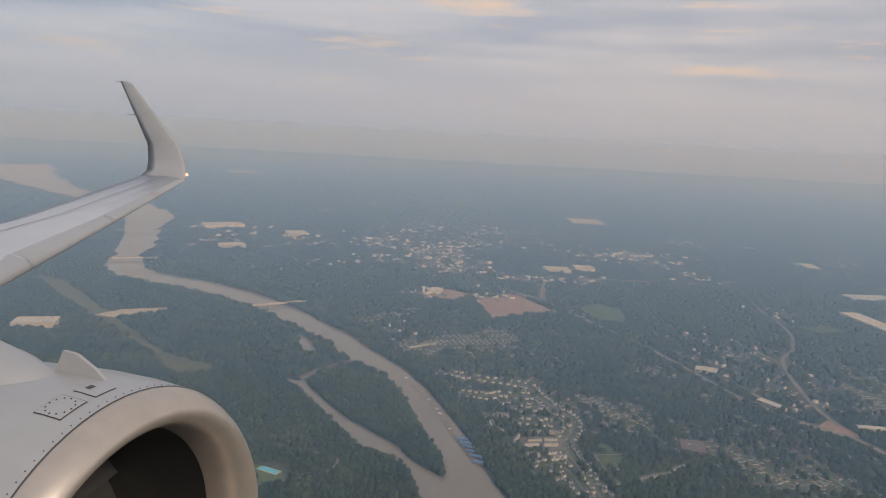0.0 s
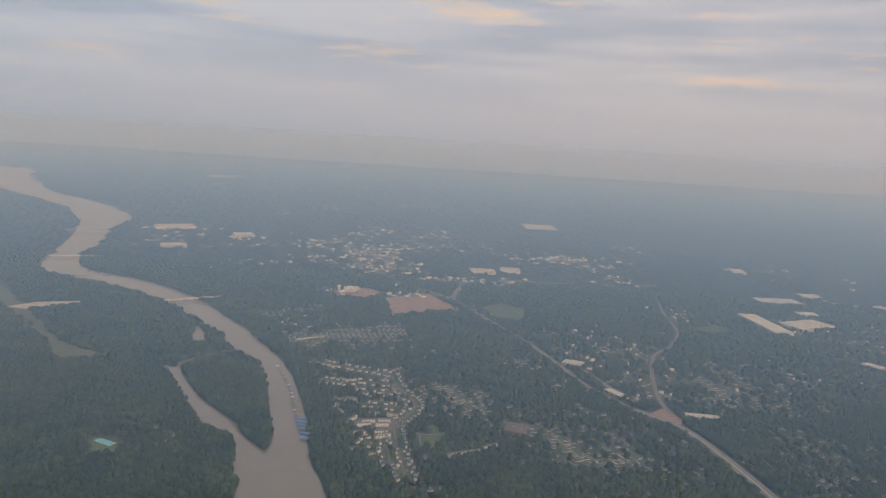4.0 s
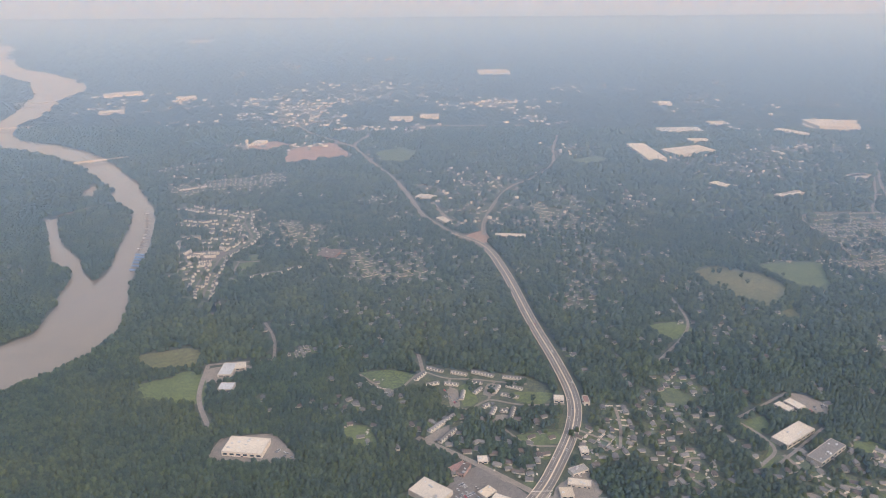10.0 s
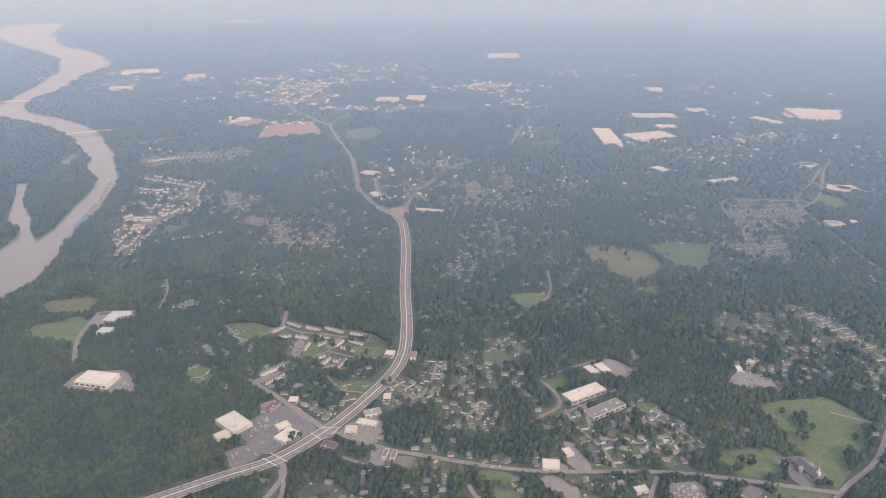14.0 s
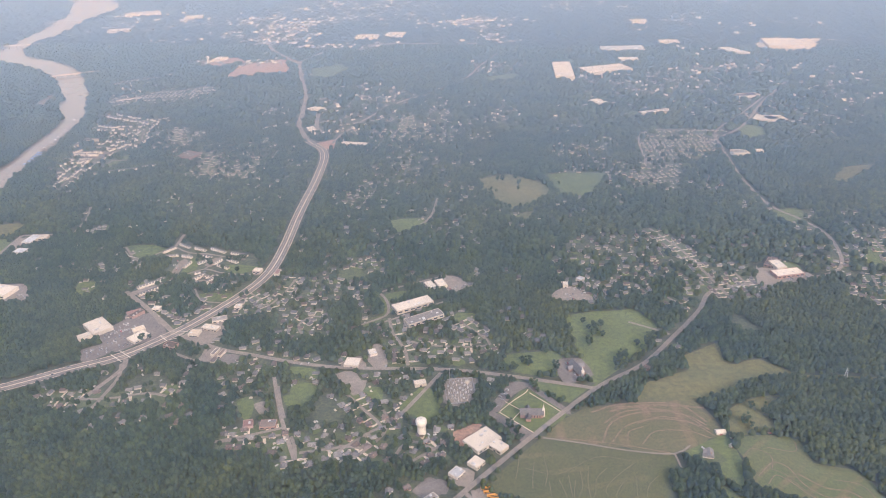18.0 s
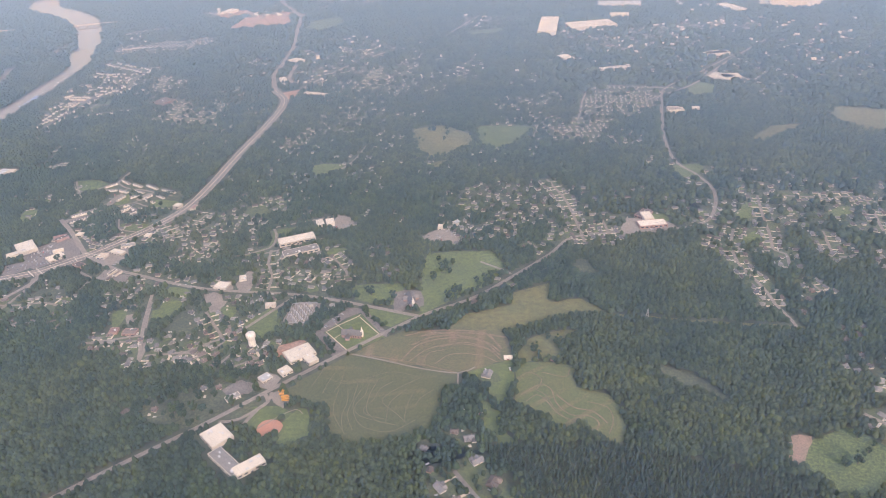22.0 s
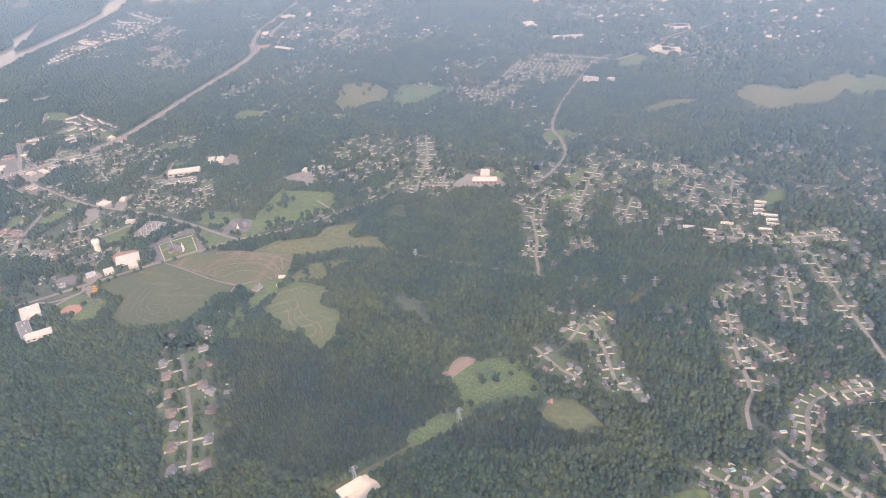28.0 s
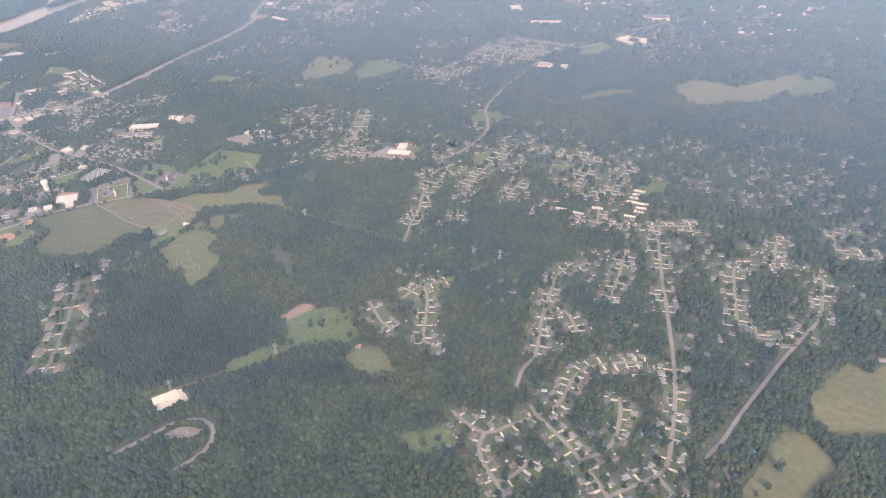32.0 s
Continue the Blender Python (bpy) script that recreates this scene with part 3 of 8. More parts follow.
paint_field(([(702.3, 157.1), (706.0, 171.2), (717.8, 182.0), (733.5, 186.4), (725.5, 172.6), (724.5, 156.8), (720.1, 154.8), (703.2, 149.2)], "pasture", "rough green pasture behind a barn"))
paint_field(([(703.2, 147.2), (720.3, 152.4), (733.8, 151.3), (737.6, 135.6), (753.2, 132.3), (761.4, 123.4), (766.4, 100.8), (756.2, 98.5), (743.0, 106.3), (736.6, 100.9), (721.1, 109.5), (709.5, 113.6), (705.7, 133.3)], "terraces", "sloping field with curved pale terrace lines"))
paint_field(([(676.1, 130.1), (699.3, 148.3), (704.0, 128.3), (702.3, 110.3), (694.8, 116.4), (687.1, 128.3)], "lawn", "green farm lawn between barns and trees"))
paint_field(([(691.2, 112.1), (700.2, 109.0), (709.4, 91.7), (715.3, 87.3), (710.5, 82.5), (698.5, 92.3)], "lawn", "bright narrow lawn among the trees"))
paint_field(([(846.9, 105.1), (850.6, 121.4), (869.1, 135.6), (885.0, 125.0), (897.3, 113.3), (890.5, 106.2), (877.1, 99.0), (863.3, 86.2)], "meadow", "rough bright green clearing in the woods"))
paint_field(([(843.4, 56.1), (851.1, 77.1), (863.0, 86.6), (862.0, 77.6), (853.1, 57.2)], "meadow", "cleared power line strip grown with scrub"))
paint_field(([(838.6, 106.6), (842.1, 123.1), (850.9, 124.3), (846.0, 104.7)], "dry_soil", "patch of bare reddish earth at the clearing"))
paint_field(([(899.3, 96.1), (901.6, 111.4), (912.5, 116.5), (923.8, 108.6), (935.8, 101.7), (924.2, 96.2), (913.0, 93.1)], "pasture", "small tan pasture at the edge of pines"))
paint_field(([(961.4, 66.8), (978.0, 82.1), (987.0, 78.1), (979.7, 67.5), (966.1, 60.9)], "lawn", "green clearing beside the houses"))
paint_field(([(1134.1, 208.0), (1145.5, 244.0), (1157.3, 242.1), (1166.9, 254.5), (1178.3, 202.7), (1150.0, 184.1), (1138.2, 190.3)], "pasture", "yellow green pasture ringed by trees"))
paint_field(([(1127.5, 173.1), (1138.0, 177.4), (1154.4, 162.3), (1149.7, 144.4), (1145.2, 129.7), (1120.7, 117.8), (1122.1, 141.9)], "pasture", "smooth green pasture behind the houses"))
paint_field(([(971.3, 62.9), (980.4, 83.0), (990.2, 81.9), (991.1, 71.9), (979.8, 58.3)], "lawn", "green lawn at the edge of the woods"))
paint_field(([(922.6, 602.4), (936.2, 636.0), (974.4, 637.5), (1021.9, 704.9), (1030.3, 674.2), (1009.1, 604.8), (981.1, 584.5), (963.4, 565.2), (950.3, 566.5)], "pasture", "long pale field far across the woods"))
paint_field(([(1027.2, 665.9), (1037.9, 706.8), (1064.7, 690.5), (1055.9, 653.8), (1026.0, 632.5)], "meadow", "green field beside a long pale one"))
paint_field(([(524.6, 496.7), (550.4, 510.5), (583.1, 493.1), (591.6, 471.2), (584.1, 448.8), (560.7, 426.8), (533.2, 461.5)], "pasture", "olive pasture among the woods"))
paint_field(([(592.2, 512.2), (635.3, 511.1), (629.5, 468.9), (613.5, 460.3), (594.5, 485.7)], "meadow", "green pasture beside a pale one"))
paint_field(([(565.2, 414.0), (580.9, 423.2), (579.2, 402.9), (569.1, 400.4)], "pasture", "small pale clearing among trees"))
paint_field(([(465.6, 384.0), (487.5, 394.9), (495.6, 379.9), (473.5, 368.3)], "lawn", "small green paddock among trees"))
paint_field(([(844.8, 524.1), (866.4, 565.3), (898.4, 576.1), (877.8, 550.8), (859.0, 525.2)], "pasture", "narrow tan field far across the woods"))
paint_field(([(791.1, 700.7), (814.4, 696.5), (812.2, 660.3), (787.3, 651.6)], "lawn", "green field beside a distant road"))
paint_field(([(777.6, 448.7), (801.5, 455.2), (797.6, 425.7), (779.3, 429.0)], "lawn", "green yard inside a loop of road"))
paint_field(([(189.2, 965.2), (223.0, 993.0), (239.7, 952.6), (203.5, 895.5)], "meadow", "green field by the distant highway"))
paint_field(([(466.2, 916.4), (509.9, 942.0), (520.3, 913.5), (477.5, 889.0)], "meadow", "green strip by a distant road"))
paint_field(([(464.4, 158.1), (480.7, 157.4), (480.9, 137.2), (472.3, 135.0)], "lawn", "green lot among houses and trees"))
paint_field(([(440.2, 135.9), (454.3, 140.3), (462.1, 125.4), (450.6, 121.1)], "yard", "mown ground round brick halls"))
paint_field(([(499.6, 158.2), (518.6, 160.9), (516.0, 147.0), (504.4, 144.4)], "lawn", "green lot behind a worn yard"))
paint_field(([(484.9, 142.5), (503.6, 141.5), (504.0, 127.3), (490.3, 123.1)], "yard", "rough grass among scattered homes"))
paint_field(([(545.6, 248.6), (560.3, 246.5), (555.9, 235.1), (544.1, 236.1)], "lawn", "green school field"))
paint_field(([(491.5, 265.4), (505.4, 272.1), (504.9, 262.7), (497.5, 252.6)], "lawn", "green lawn before a school"))
paint_field(([(841.4, 373.3), (840.9, 394.8), (825.4, 363.0), (830.0, 346.2)], "lawn", "green lot beside a street"))
paint_field(([(828.7, 326.6), (843.3, 340.7), (844.4, 322.4), (832.5, 314.9)], "lawn", "green lot beside a street"))
paint_field(([(891.4, 381.7), (907.4, 394.0), (906.2, 378.3), (894.0, 370.5)], "lawn", "green paddock among homes"))
paint_field(([(974.5, 390.2), (988.7, 402.4), (988.7, 380.6), (977.0, 372.2)], "lawn", "green lot behind mobile homes"))
paint_field(([(716.3, 265.8), (726.2, 269.0), (735.7, 250.7), (725.4, 249.0)], "yard", "small grassy gap in the woods"))
paint_field(([(778.3, 162.2), (790.3, 162.2), (810.2, 149.8), (816.4, 137.5), (801.3, 146.7), (784.8, 151.9)], "yard", "grassy ride through the pines"))
paint_field(([(589.3, 517.1), (643.7, 524.8), (631.5, 486.5), (606.0, 463.9), (589.5, 492.0)], "meadow", "green pasture in the woods"))
paint_field(([(463.7, 390.1), (487.8, 396.4), (485.8, 376.2), (467.5, 370.6)], "lawn", "green clearing by a lane"))
paint_field(([(122.4, 337.8), (141.1, 343.5), (145.1, 324.2), (127.7, 320.2)], "pasture", "dry playing field near the river"))
paint_field(([(141.9, 307.4), (154.8, 311.1), (163.7, 277.9), (154.7, 273.2)], "lawn", "green sports ground by the river"))

paint_field(([(368.5, 143.2), (377.7, 153.2), (392.7, 149.5), (393.4, 137.2), (379.2, 134.7)], "yard", "rough grass with scattered trees beside a road"))
paint_field(([(464.2, 145.4), (472.2, 148.0), (477.7, 136.4), (471.6, 134.1)], "lawn", "green lot beside a pale street"))
paint_field(([(440.0, 138.0), (447.0, 142.2), (453.2, 131.9), (452.6, 120.7)], "lawn", "green lot behind brick halls"))
paint_field(([(503.5, 152.5), (518.0, 161.1), (519.8, 148.6), (510.5, 145.2)], "lawn", "green lot behind a worn yard"))
paint_field(([(531.4, 146.3), (538.4, 164.8), (547.9, 160.7), (554.1, 139.6), (546.1, 135.5)], "lawn", "green lot by the water tower"))
paint_field(([(501.6, 119.4), (521.7, 120.6), (522.9, 103.8), (507.7, 100.9)], "home_lawn", "mown yards among scattered homes"))
paint_field(([(457.8, 173.0), (473.9, 172.5), (475.5, 163.2), (463.2, 163.5)], "lawn", "green verge beside the road"))
paint_field(([(447.4, 295.0), (463.7, 299.0), (472.1, 285.0), (457.1, 278.7)], "home_lawn", "mown yards among scattered homes"))
cover([(700.4, 81.0), (760.5, 98.1), (843.7, 95.0), (861.9, 71.3), (817.6, 16.1), (763.3, 11.1)], 3, 0)
cover([(724.6, 44.4), (720.1, 76.2), (766.8, 93.8), (818.6, 72.2)], 3, 0)
cover([(849.0, 53.2), (869.9, 81.3), (896.8, 91.0), (940.9, 98.0), (918.2, 80.0), (853.3, 51.1)], 3, 0)

# Roads: weathered asphalt ribbons with verges kept open
ROADS = []


def road(points, width, label="narrow grey street lined with houses", material="asphalt", homes=False, verge=4.0, z=0.602):
    line = curve(points, 5.0)
    if homes:
        cover_line(line, width + (26 if homes == 2 else 12 if homes == 3 else 15), 4)
        tagged(ribbon_mesh("lawn", line, width + (25 if homes == 2 else 7 if homes == 3 else 14), 0.20 + 0.0023 * (len(ROADS) % 20), "home_lawn", rise=0.004), "mown front lawns along a street", "lawn", kind="structure")
    cover_line(line, width + (verge if not homes else 1.5), 1)
    ob = ribbon_mesh("road", line, width, z + 0.0006 * len(ROADS), material)
    tagged(ob, label, "road", kind="structure")
    ROADS.append((line, width, homes))
    return line


HIGHWAY = road([(-80.0, -75.0), (90.0, 12.0), (225.0, 82.0), (290.0, 122.0), (325.7, 149.5), (349.8, 168.1), (369.1, 196.6), (380.2, 220.6), (392.3, 254.8), (396.6, 286.0), (391.3, 328.9), (378.3, 394.8), (361.6, 492.5), (343.7, 558.5), (311.6, 595.4)], 8.0, "wide grey highway with painted lanes and pale kerbs", material="asphalt_dark", verge=8)
def lay_street(item):
    pts, w, homes, label = item
    road(pts, w, label or "narrow grey street lined with houses", "asphalt_dark" if homes in (2, 3) else "asphalt", homes)


lay_street(([(311.6, 595.4), (279.0, 653.6), (262.0, 710.0), (232.0, 803.0), (193.0, 890.0), (147.0, 998.0)], 6.0, 0, "wide grey highway running on into the haze"))
lay_street(([(547.2, 179.8), (540.3, 159.3), (533.6, 140.2), (528.1, 130.3)], 2.4, 0, "grey street past the water tower"))
lay_street(([(654.8, 251.4), (672.9, 243.7), (679.2, 239.9)], 2.0, 0, "pale lane across the lawns"))
lay_street(([(-128.1, 473.2), (-124.2, 490.8), (-114.7, 497.6), (-95.0, 490.7), (-74.4, 486.9), (-62.1, 478.7), (-66.2, 460.5), (-79.4, 451.0), (-92.8, 444.8), (-109.0, 436.9)], 2.0, 0, "pale lane looping round a riverside pool"))
lay_street(([(134.7, 630.8), (151.3, 589.9), (184.1, 585.0)], 1.8, 1, ""))
lay_street(([(228.3, 524.1), (252.0, 477.4), (284.7, 491.5), (287.8, 471.3)], 1.8, 1, ""))
lay_street(([(401.1, 716.8), (411.5, 648.8), (409.5, 613.9)], 1.8, 1, ""))
lay_street(([(577.0, 88.4), (581.5, 83.3), (579.0, 76.7), (577.8, 67.7), (577.4, 61.7)], 2.2, 0, "grey drive to the school and ball ground"))
lay_street(([(586.1, 63.7), (592.2, 73.8), (598.7, 81.7), (603.9, 79.3)], 0.6, 0, "pale walk round a ball ground"))
lay_street(([(579.5, 90.9), (581.3, 83.5), (573.3, 67.5), (563.8, 63.0)], 2.0, 0, "grey drive to the school and ball ground"))
lay_street(([(416.2, 237.3), (419.9, 257.5), (420.4, 277.6)], 1.8, 1, ""))
lay_street(([(394.0, 255.0), (416.2, 237.3), (396.5, 234.2)], 1.6, 1, ""))
lay_street(([(369.1, 196.6), (332.6, 224.5), (305.0, 243.0)], 3.6, 0, "side street running off the highway"))
lay_street(([(349.8, 168.1), (357.9, 157.7), (352.0, 125.0)], 3.2, 0, "side street running off the highway"))
lay_street(([(369.1, 196.6), (404.2, 184.9), (425.1, 181.5), (481.0, 176.0), (544.0, 183.0), (579.0, 183.0), (636.0, 178.0)], 3.0, 0, "grey two-lane road from the highway to the church"))
lay_street(([(470.0, -75.0), (520.0, 5.0), (557.0, 59.0), (577.0, 91.0), (604.0, 133.0), (635.0, 178.0), (662.0, 206.0), (682.0, 239.0), (700.0, 272.0), (712.0, 300.0), (744.0, 316.0), (779.0, 327.0), (806.0, 349.0), (811.0, 398.0), (798.0, 431.0), (779.0, 459.0), (768.0, 513.0), (763.0, 575.0), (761.0, 620.0), (762.0, 672.0), (800.0, 745.0), (840.0, 830.0)], 2.9, 0, "long grey country road past fields and woods"))
lay_street(([(344.0, 590.0), (344.0, 630.0), (357.0, 705.0), (378.0, 775.0), (410.0, 820.0), (440.0, 895.0), (448.0, 980.0), (466.0, 1095.0)], 4.5, 0, "grey road climbing away through woods"))
lay_street(([(147.0, 998.0), (60.0, 1100.0), (6.0, 1208.0), (-3.0, 1330.0)], 9, 0, "pale distant highway into a town"))
lay_street(([(147.0, 998.0), (150.0, 1039.0), (176.0, 1141.0), (261.0, 1173.0), (310.0, 1174.0), (420.0, 1180.0)], 8, 0, "pale distant highway"))
lay_street(([(760.0, -8.0), (736.0, 20.0), (719.0, 36.0), (691.0, 61.0)], 2.2, 2, "dark asphalt lane between large houses"))
lay_street(([(845.0, -25.0), (851.0, -5.0), (856.0, 11.0), (867.0, 18.8), (878.0, 16.0), (884.0, 4.0), (880.0, -15.0)], 2.4, 0, "curving grey turning loop"))
lay_street(([(261.9, 311.6), (272.8, 300.6), (280.8, 292.1), (286.0, 291.0), (291.3, 295.9), (296.4, 306.9), (302.6, 316.1), (310.9, 311.9), (321.3, 307.9), (334.7, 308.1), (350.3, 305.4), (369.4, 303.0)], 1.7, 0, "grey estate road between town houses"))
lay_street(([(303.0, 316.1), (298.0, 340.1)], 2.6, 0, "grey estate road between town houses"))
lay_street(([(319.5, 275.0), (329.9, 273.0), (336.2, 274.2), (345.3, 283.8), (364.3, 278.9), (391.0, 280.2)], 1.8, 0, "grey estate road between town houses"))
lay_street(([(320.5, 307.0), (322.5, 290.0), (325.2, 275.4)], 1.8, 0, "grey estate road between town houses"))
lay_street(([(345.3, 283.8), (347.0, 296.0), (349.0, 305.0)], 1.6, 0, "grey estate road between town houses"))
lay_street(([(329.0, 227.2), (336.5, 221.5), (344.9, 214.6), (353.2, 206.2)], 1.6, 0, "grey lane between homes and woods"))
lay_street(([(353.2, 253.9), (360.0, 245.0), (367.3, 238.1), (384.1, 237.6)], 1.4, 0, "grey lane between homes and woods"))
lay_street(([(609.2, 132.5), (629.2, 131.5), (652.3, 129.5), (673.3, 130.7), (681.2, 138.1)], 1.1, 0, "pale farm lane between two hayfields"))
lay_street(([(673.3, 130.7), (676.0, 119.7)], 1.0, 0, "pale farm lane between two hayfields"))
lay_street(([(201.6, 328.2), (193.3, 359.5), (179.6, 385.5)], 2.2, 0, "narrow lane into the woods"))
lay_street(([(159.4, 319.9), (174.8, 323.9), (201.6, 328.2)], 2.4, 0, "narrow lane by the riverside works"))
lay_street(([(159.4, 319.9), (167.6, 280.3), (185.5, 246.8)], 3.0, 0, "lane past riverside workshops"))
lay_street(([(91.3, 623.8), (98.7, 608.7), (106.4, 592.2), (112.7, 580.5), (114.1, 564.5), (109.7, 546.9), (102.8, 531.5), (101.1, 521.0), (102.1, 504.7), (105.1, 489.5), (106.6, 475.2), (109.4, 461.6), (116.0, 430.0)], 2.4, 3, ""))
lay_street(([(8.0, 675.3), (30.0, 668.0), (49.2, 660.2), (63.5, 657.1), (77.6, 652.6), (87.6, 645.4), (91.3, 623.8)], 2.0, 3, ""))
lay_street(([(20.0, 622.0), (47.1, 617.1), (61.2, 624.1), (74.7, 621.3), (88.7, 623.4)], 2.0, 3, ""))
lay_street(([(58.9, 591.8), (67.6, 597.5), (78.4, 590.3), (87.5, 598.1), (101.3, 602.4)], 1.8, 3, ""))
lay_street(([(66.0, 566.0), (85.0, 563.0), (110.0, 566.0)], 1.6, 3, ""))
lay_street(([(76.3, 477.3), (82.8, 486.9), (90.2, 490.8), (96.8, 493.1)], 1.8, 3, ""))
lay_street(([(94.9, 485.4), (99.8, 474.4), (103.0, 450.0)], 1.8, 3, ""))
lay_street(([(118.9, 511.6), (123.4, 508.9), (146.5, 513.4)], 2.0, 0, "pale lane between lawns"))
lay_street(([(121.5, 510.3), (122.6, 494.7), (126.4, 480.3)], 1.8, 0, "pale lane between lawns"))
lay_street(([(492.3, 442.6), (494.5, 402.1), (485.5, 374.9), (457.7, 334.4)], 2.2, 0, "narrow lane winding through yards"))
lay_street(([(680.5, 549.2), (683.9, 662.6), (760.5, 673.7)], 2.2, 0, "street round dense rows of houses"))
lay_street(([(745.2, 627.6), (792.7, 693.9), (830.5, 793.1), (883.3, 913.2)], 3.5, 0, "pale distant road"))
lay_street(([(285.0, 703.6), (306.1, 643.2), (334.4, 619.7)], 5, 0, "grey road along low shops"))
lay_street(([(981.3, 260.8), (969.4, 245.7), (968.7, 234.5), (974.6, 210.3), (981.5, 187.6), (989.6, 167.7), (993.5, 155.4)], 2.3, 1, ""))
lay_street(([(993.5, 155.4), (992.5, 143.5), (996.7, 127.4)], 2.2, 0, ""))
lay_street(([(980.7, 196.9), (989.5, 204.4), (999.5, 195.5), (1005.5, 188.4)], 2.0, 1, ""))
lay_street(([(975.8, 95.3), (982.8, 92.9), (998.9, 91.0), (1006.8, 101.9), (1015.9, 116.1), (1021.6, 127.9), (1021.1, 142.7), (1019.9, 152.4), (1023.1, 164.2), (1032.7, 174.0), (1043.2, 181.7), (1051.7, 185.8)], 2.3, 1, ""))
lay_street(([(1009.2, 121.1), (1015.9, 116.1)], 2.0, 0, ""))
lay_street(([(998.9, 91.0), (1000.8, 82.3), (1006.5, 75.2), (1016.1, 68.9), (1019.6, 67.2), (1027.9, 61.9)], 2.3, 1, ""))
lay_street(([(1019.6, 67.2), (1024.2, 74.0), (1026.6, 83.7), (1026.9, 88.0)], 2.0, 1, ""))
lay_street(([(1015.9, 116.1), (1028.5, 110.9), (1040.7, 105.3), (1047.4, 101.0), (1057.5, 95.1), (1067.8, 88.0)], 2.3, 1, ""))
lay_street(([(1047.4, 101.0), (1054.1, 109.4), (1056.7, 117.5), (1055.9, 128.1), (1052.0, 142.0), (1047.2, 152.8)], 2.3, 1, ""))
lay_street(([(998.3, 327.8), (1011.1, 310.4), (1025.0, 277.9), (1035.3, 254.5), (1042.9, 238.4)], 2.3, 1, ""))
lay_street(([(1042.9, 238.4), (1054.2, 213.5), (1062.3, 195.2)], 2.3, 0, ""))
lay_street(([(1062.3, 195.2), (1070.7, 173.6), (1077.0, 152.9), (1082.2, 133.6), (1084.8, 120.5), (1082.6, 111.0), (1075.6, 99.9), (1068.9, 88.7), (1065.5, 77.3)], 2.3, 1, ""))
lay_street(([(1084.1, 110.7), (1094.4, 104.9)], 2.3, 1, ""))
lay_street(([(1118.6, 250.3), (1113.6, 224.2), (1109.4, 197.7), (1105.6, 173.2), (1103.2, 151.1), (1100.0, 138.3), (1099.9, 134.1)], 2.2, 0, ""))
lay_street(([(1118.6, 250.3), (1124.1, 278.4), (1120.4, 306.4), (1118.9, 319.9), (1111.4, 326.5), (1101.0, 325.5), (1087.9, 319.9)], 2.2, 1, ""))
lay_street(([(1087.9, 319.9), (1081.9, 353.0), (1090.0, 359.6)], 2.0, 1, ""))
lay_street(([(1087.9, 319.9), (1072.7, 314.6), (1065.6, 306.4), (1073.5, 277.8), (1083.7, 247.2)], 2.0, 1, ""))
lay_street(([(1083.7, 247.2), (1093.0, 249.8), (1097.7, 240.4), (1108.6, 245.9), (1118.5, 250.8)], 2.0, 1, ""))
lay_street(([(1110.2, 401.2), (1118.9, 362.6), (1132.7, 365.3), (1149.0, 372.7)], 2.0, 1, ""))
lay_street(([(956.0, 311.9), (978.0, 318.4), (998.0, 328.5), (1026.4, 344.6)], 2.4, 1, ""))
lay_street(([(995.8, 288.4), (1003.4, 257.1), (1008.3, 229.5)], 2.0, 1, ""))
lay_street(([(842.5, 400.9), (844.6, 363.9), (847.4, 330.7), (848.2, 311.1), (855.4, 306.5), (856.5, 290.2)], 2.2, 1, ""))
lay_street(([(855.6, 402.8), (881.7, 404.2), (902.8, 408.6), (920.3, 414.0)], 2.2, 1, ""))
lay_street(([(920.3, 414.0), (923.0, 388.6), (924.7, 350.9), (935.2, 345.4), (950.2, 352.8)], 2.2, 1, ""))
lay_street(([(948.4, 417.4), (950.4, 382.5), (954.0, 355.8)], 2.0, 1, ""))
lay_street(([(883.3, 346.8), (886.2, 312.3), (894.9, 311.0)], 2.0, 1, ""))
lay_street(([(819.7, 310.8), (824.0, 287.9), (828.5, 277.0), (834.0, 266.9), (839.7, 253.7), (843.5, 240.5)], 2.2, 1, ""))
lay_street(([(843.5, 240.5), (850.9, 225.9), (854.8, 214.3)], 2.0, 0, ""))
lay_street(([(799.0, 317.1), (810.1, 314.1), (818.9, 310.6), (822.9, 337.1)], 2.2, 1, ""))
lay_street(([(941.7, 308.6), (959.1, 312.0), (976.4, 317.7)], 2.4, 1, ""))
lay_street(([(956.5, 331.0), (962.0, 315.2)], 2.0, 1, ""))
lay_street(([(862.5, 276.3), (871.0, 264.1), (875.0, 259.6)], 1.8, 1, ""))
lay_street(([(675.7, 398.7), (688.4, 377.1), (699.4, 356.6), (713.5, 317.4), (721.0, 294.9)], 2.2, 1, ""))
lay_street(([(719.5, 345.9), (703.7, 346.5)], 2.0, 1, ""))
lay_street(([(729.2, 332.7), (739.3, 303.7)], 2.0, 1, ""))
lay_street(([(681.0, 287.0), (688.6, 279.8), (695.4, 280.1)], 2.0, 1, ""))
lay_street(([(877.2, 147.8), (897.8, 135.1), (910.6, 133.2)], 2.2, 1, ""))
lay_street(([(893.8, 161.3), (897.2, 179.8), (912.3, 163.9), (929.9, 134.5), (942.4, 135.4)], 2.2, 1, ""))
lay_street(([(897.2, 179.8), (905.6, 191.2)], 1.8, 1, ""))
lay_street(([(457.9, 153.1), (464.7, 139.5), (472.2, 126.9)], 2.0, 0, ""))
lay_street(([(502.0, 234.3), (509.0, 216.9), (520.6, 200.2), (526.6, 184.0)], 2.0, 1, ""))
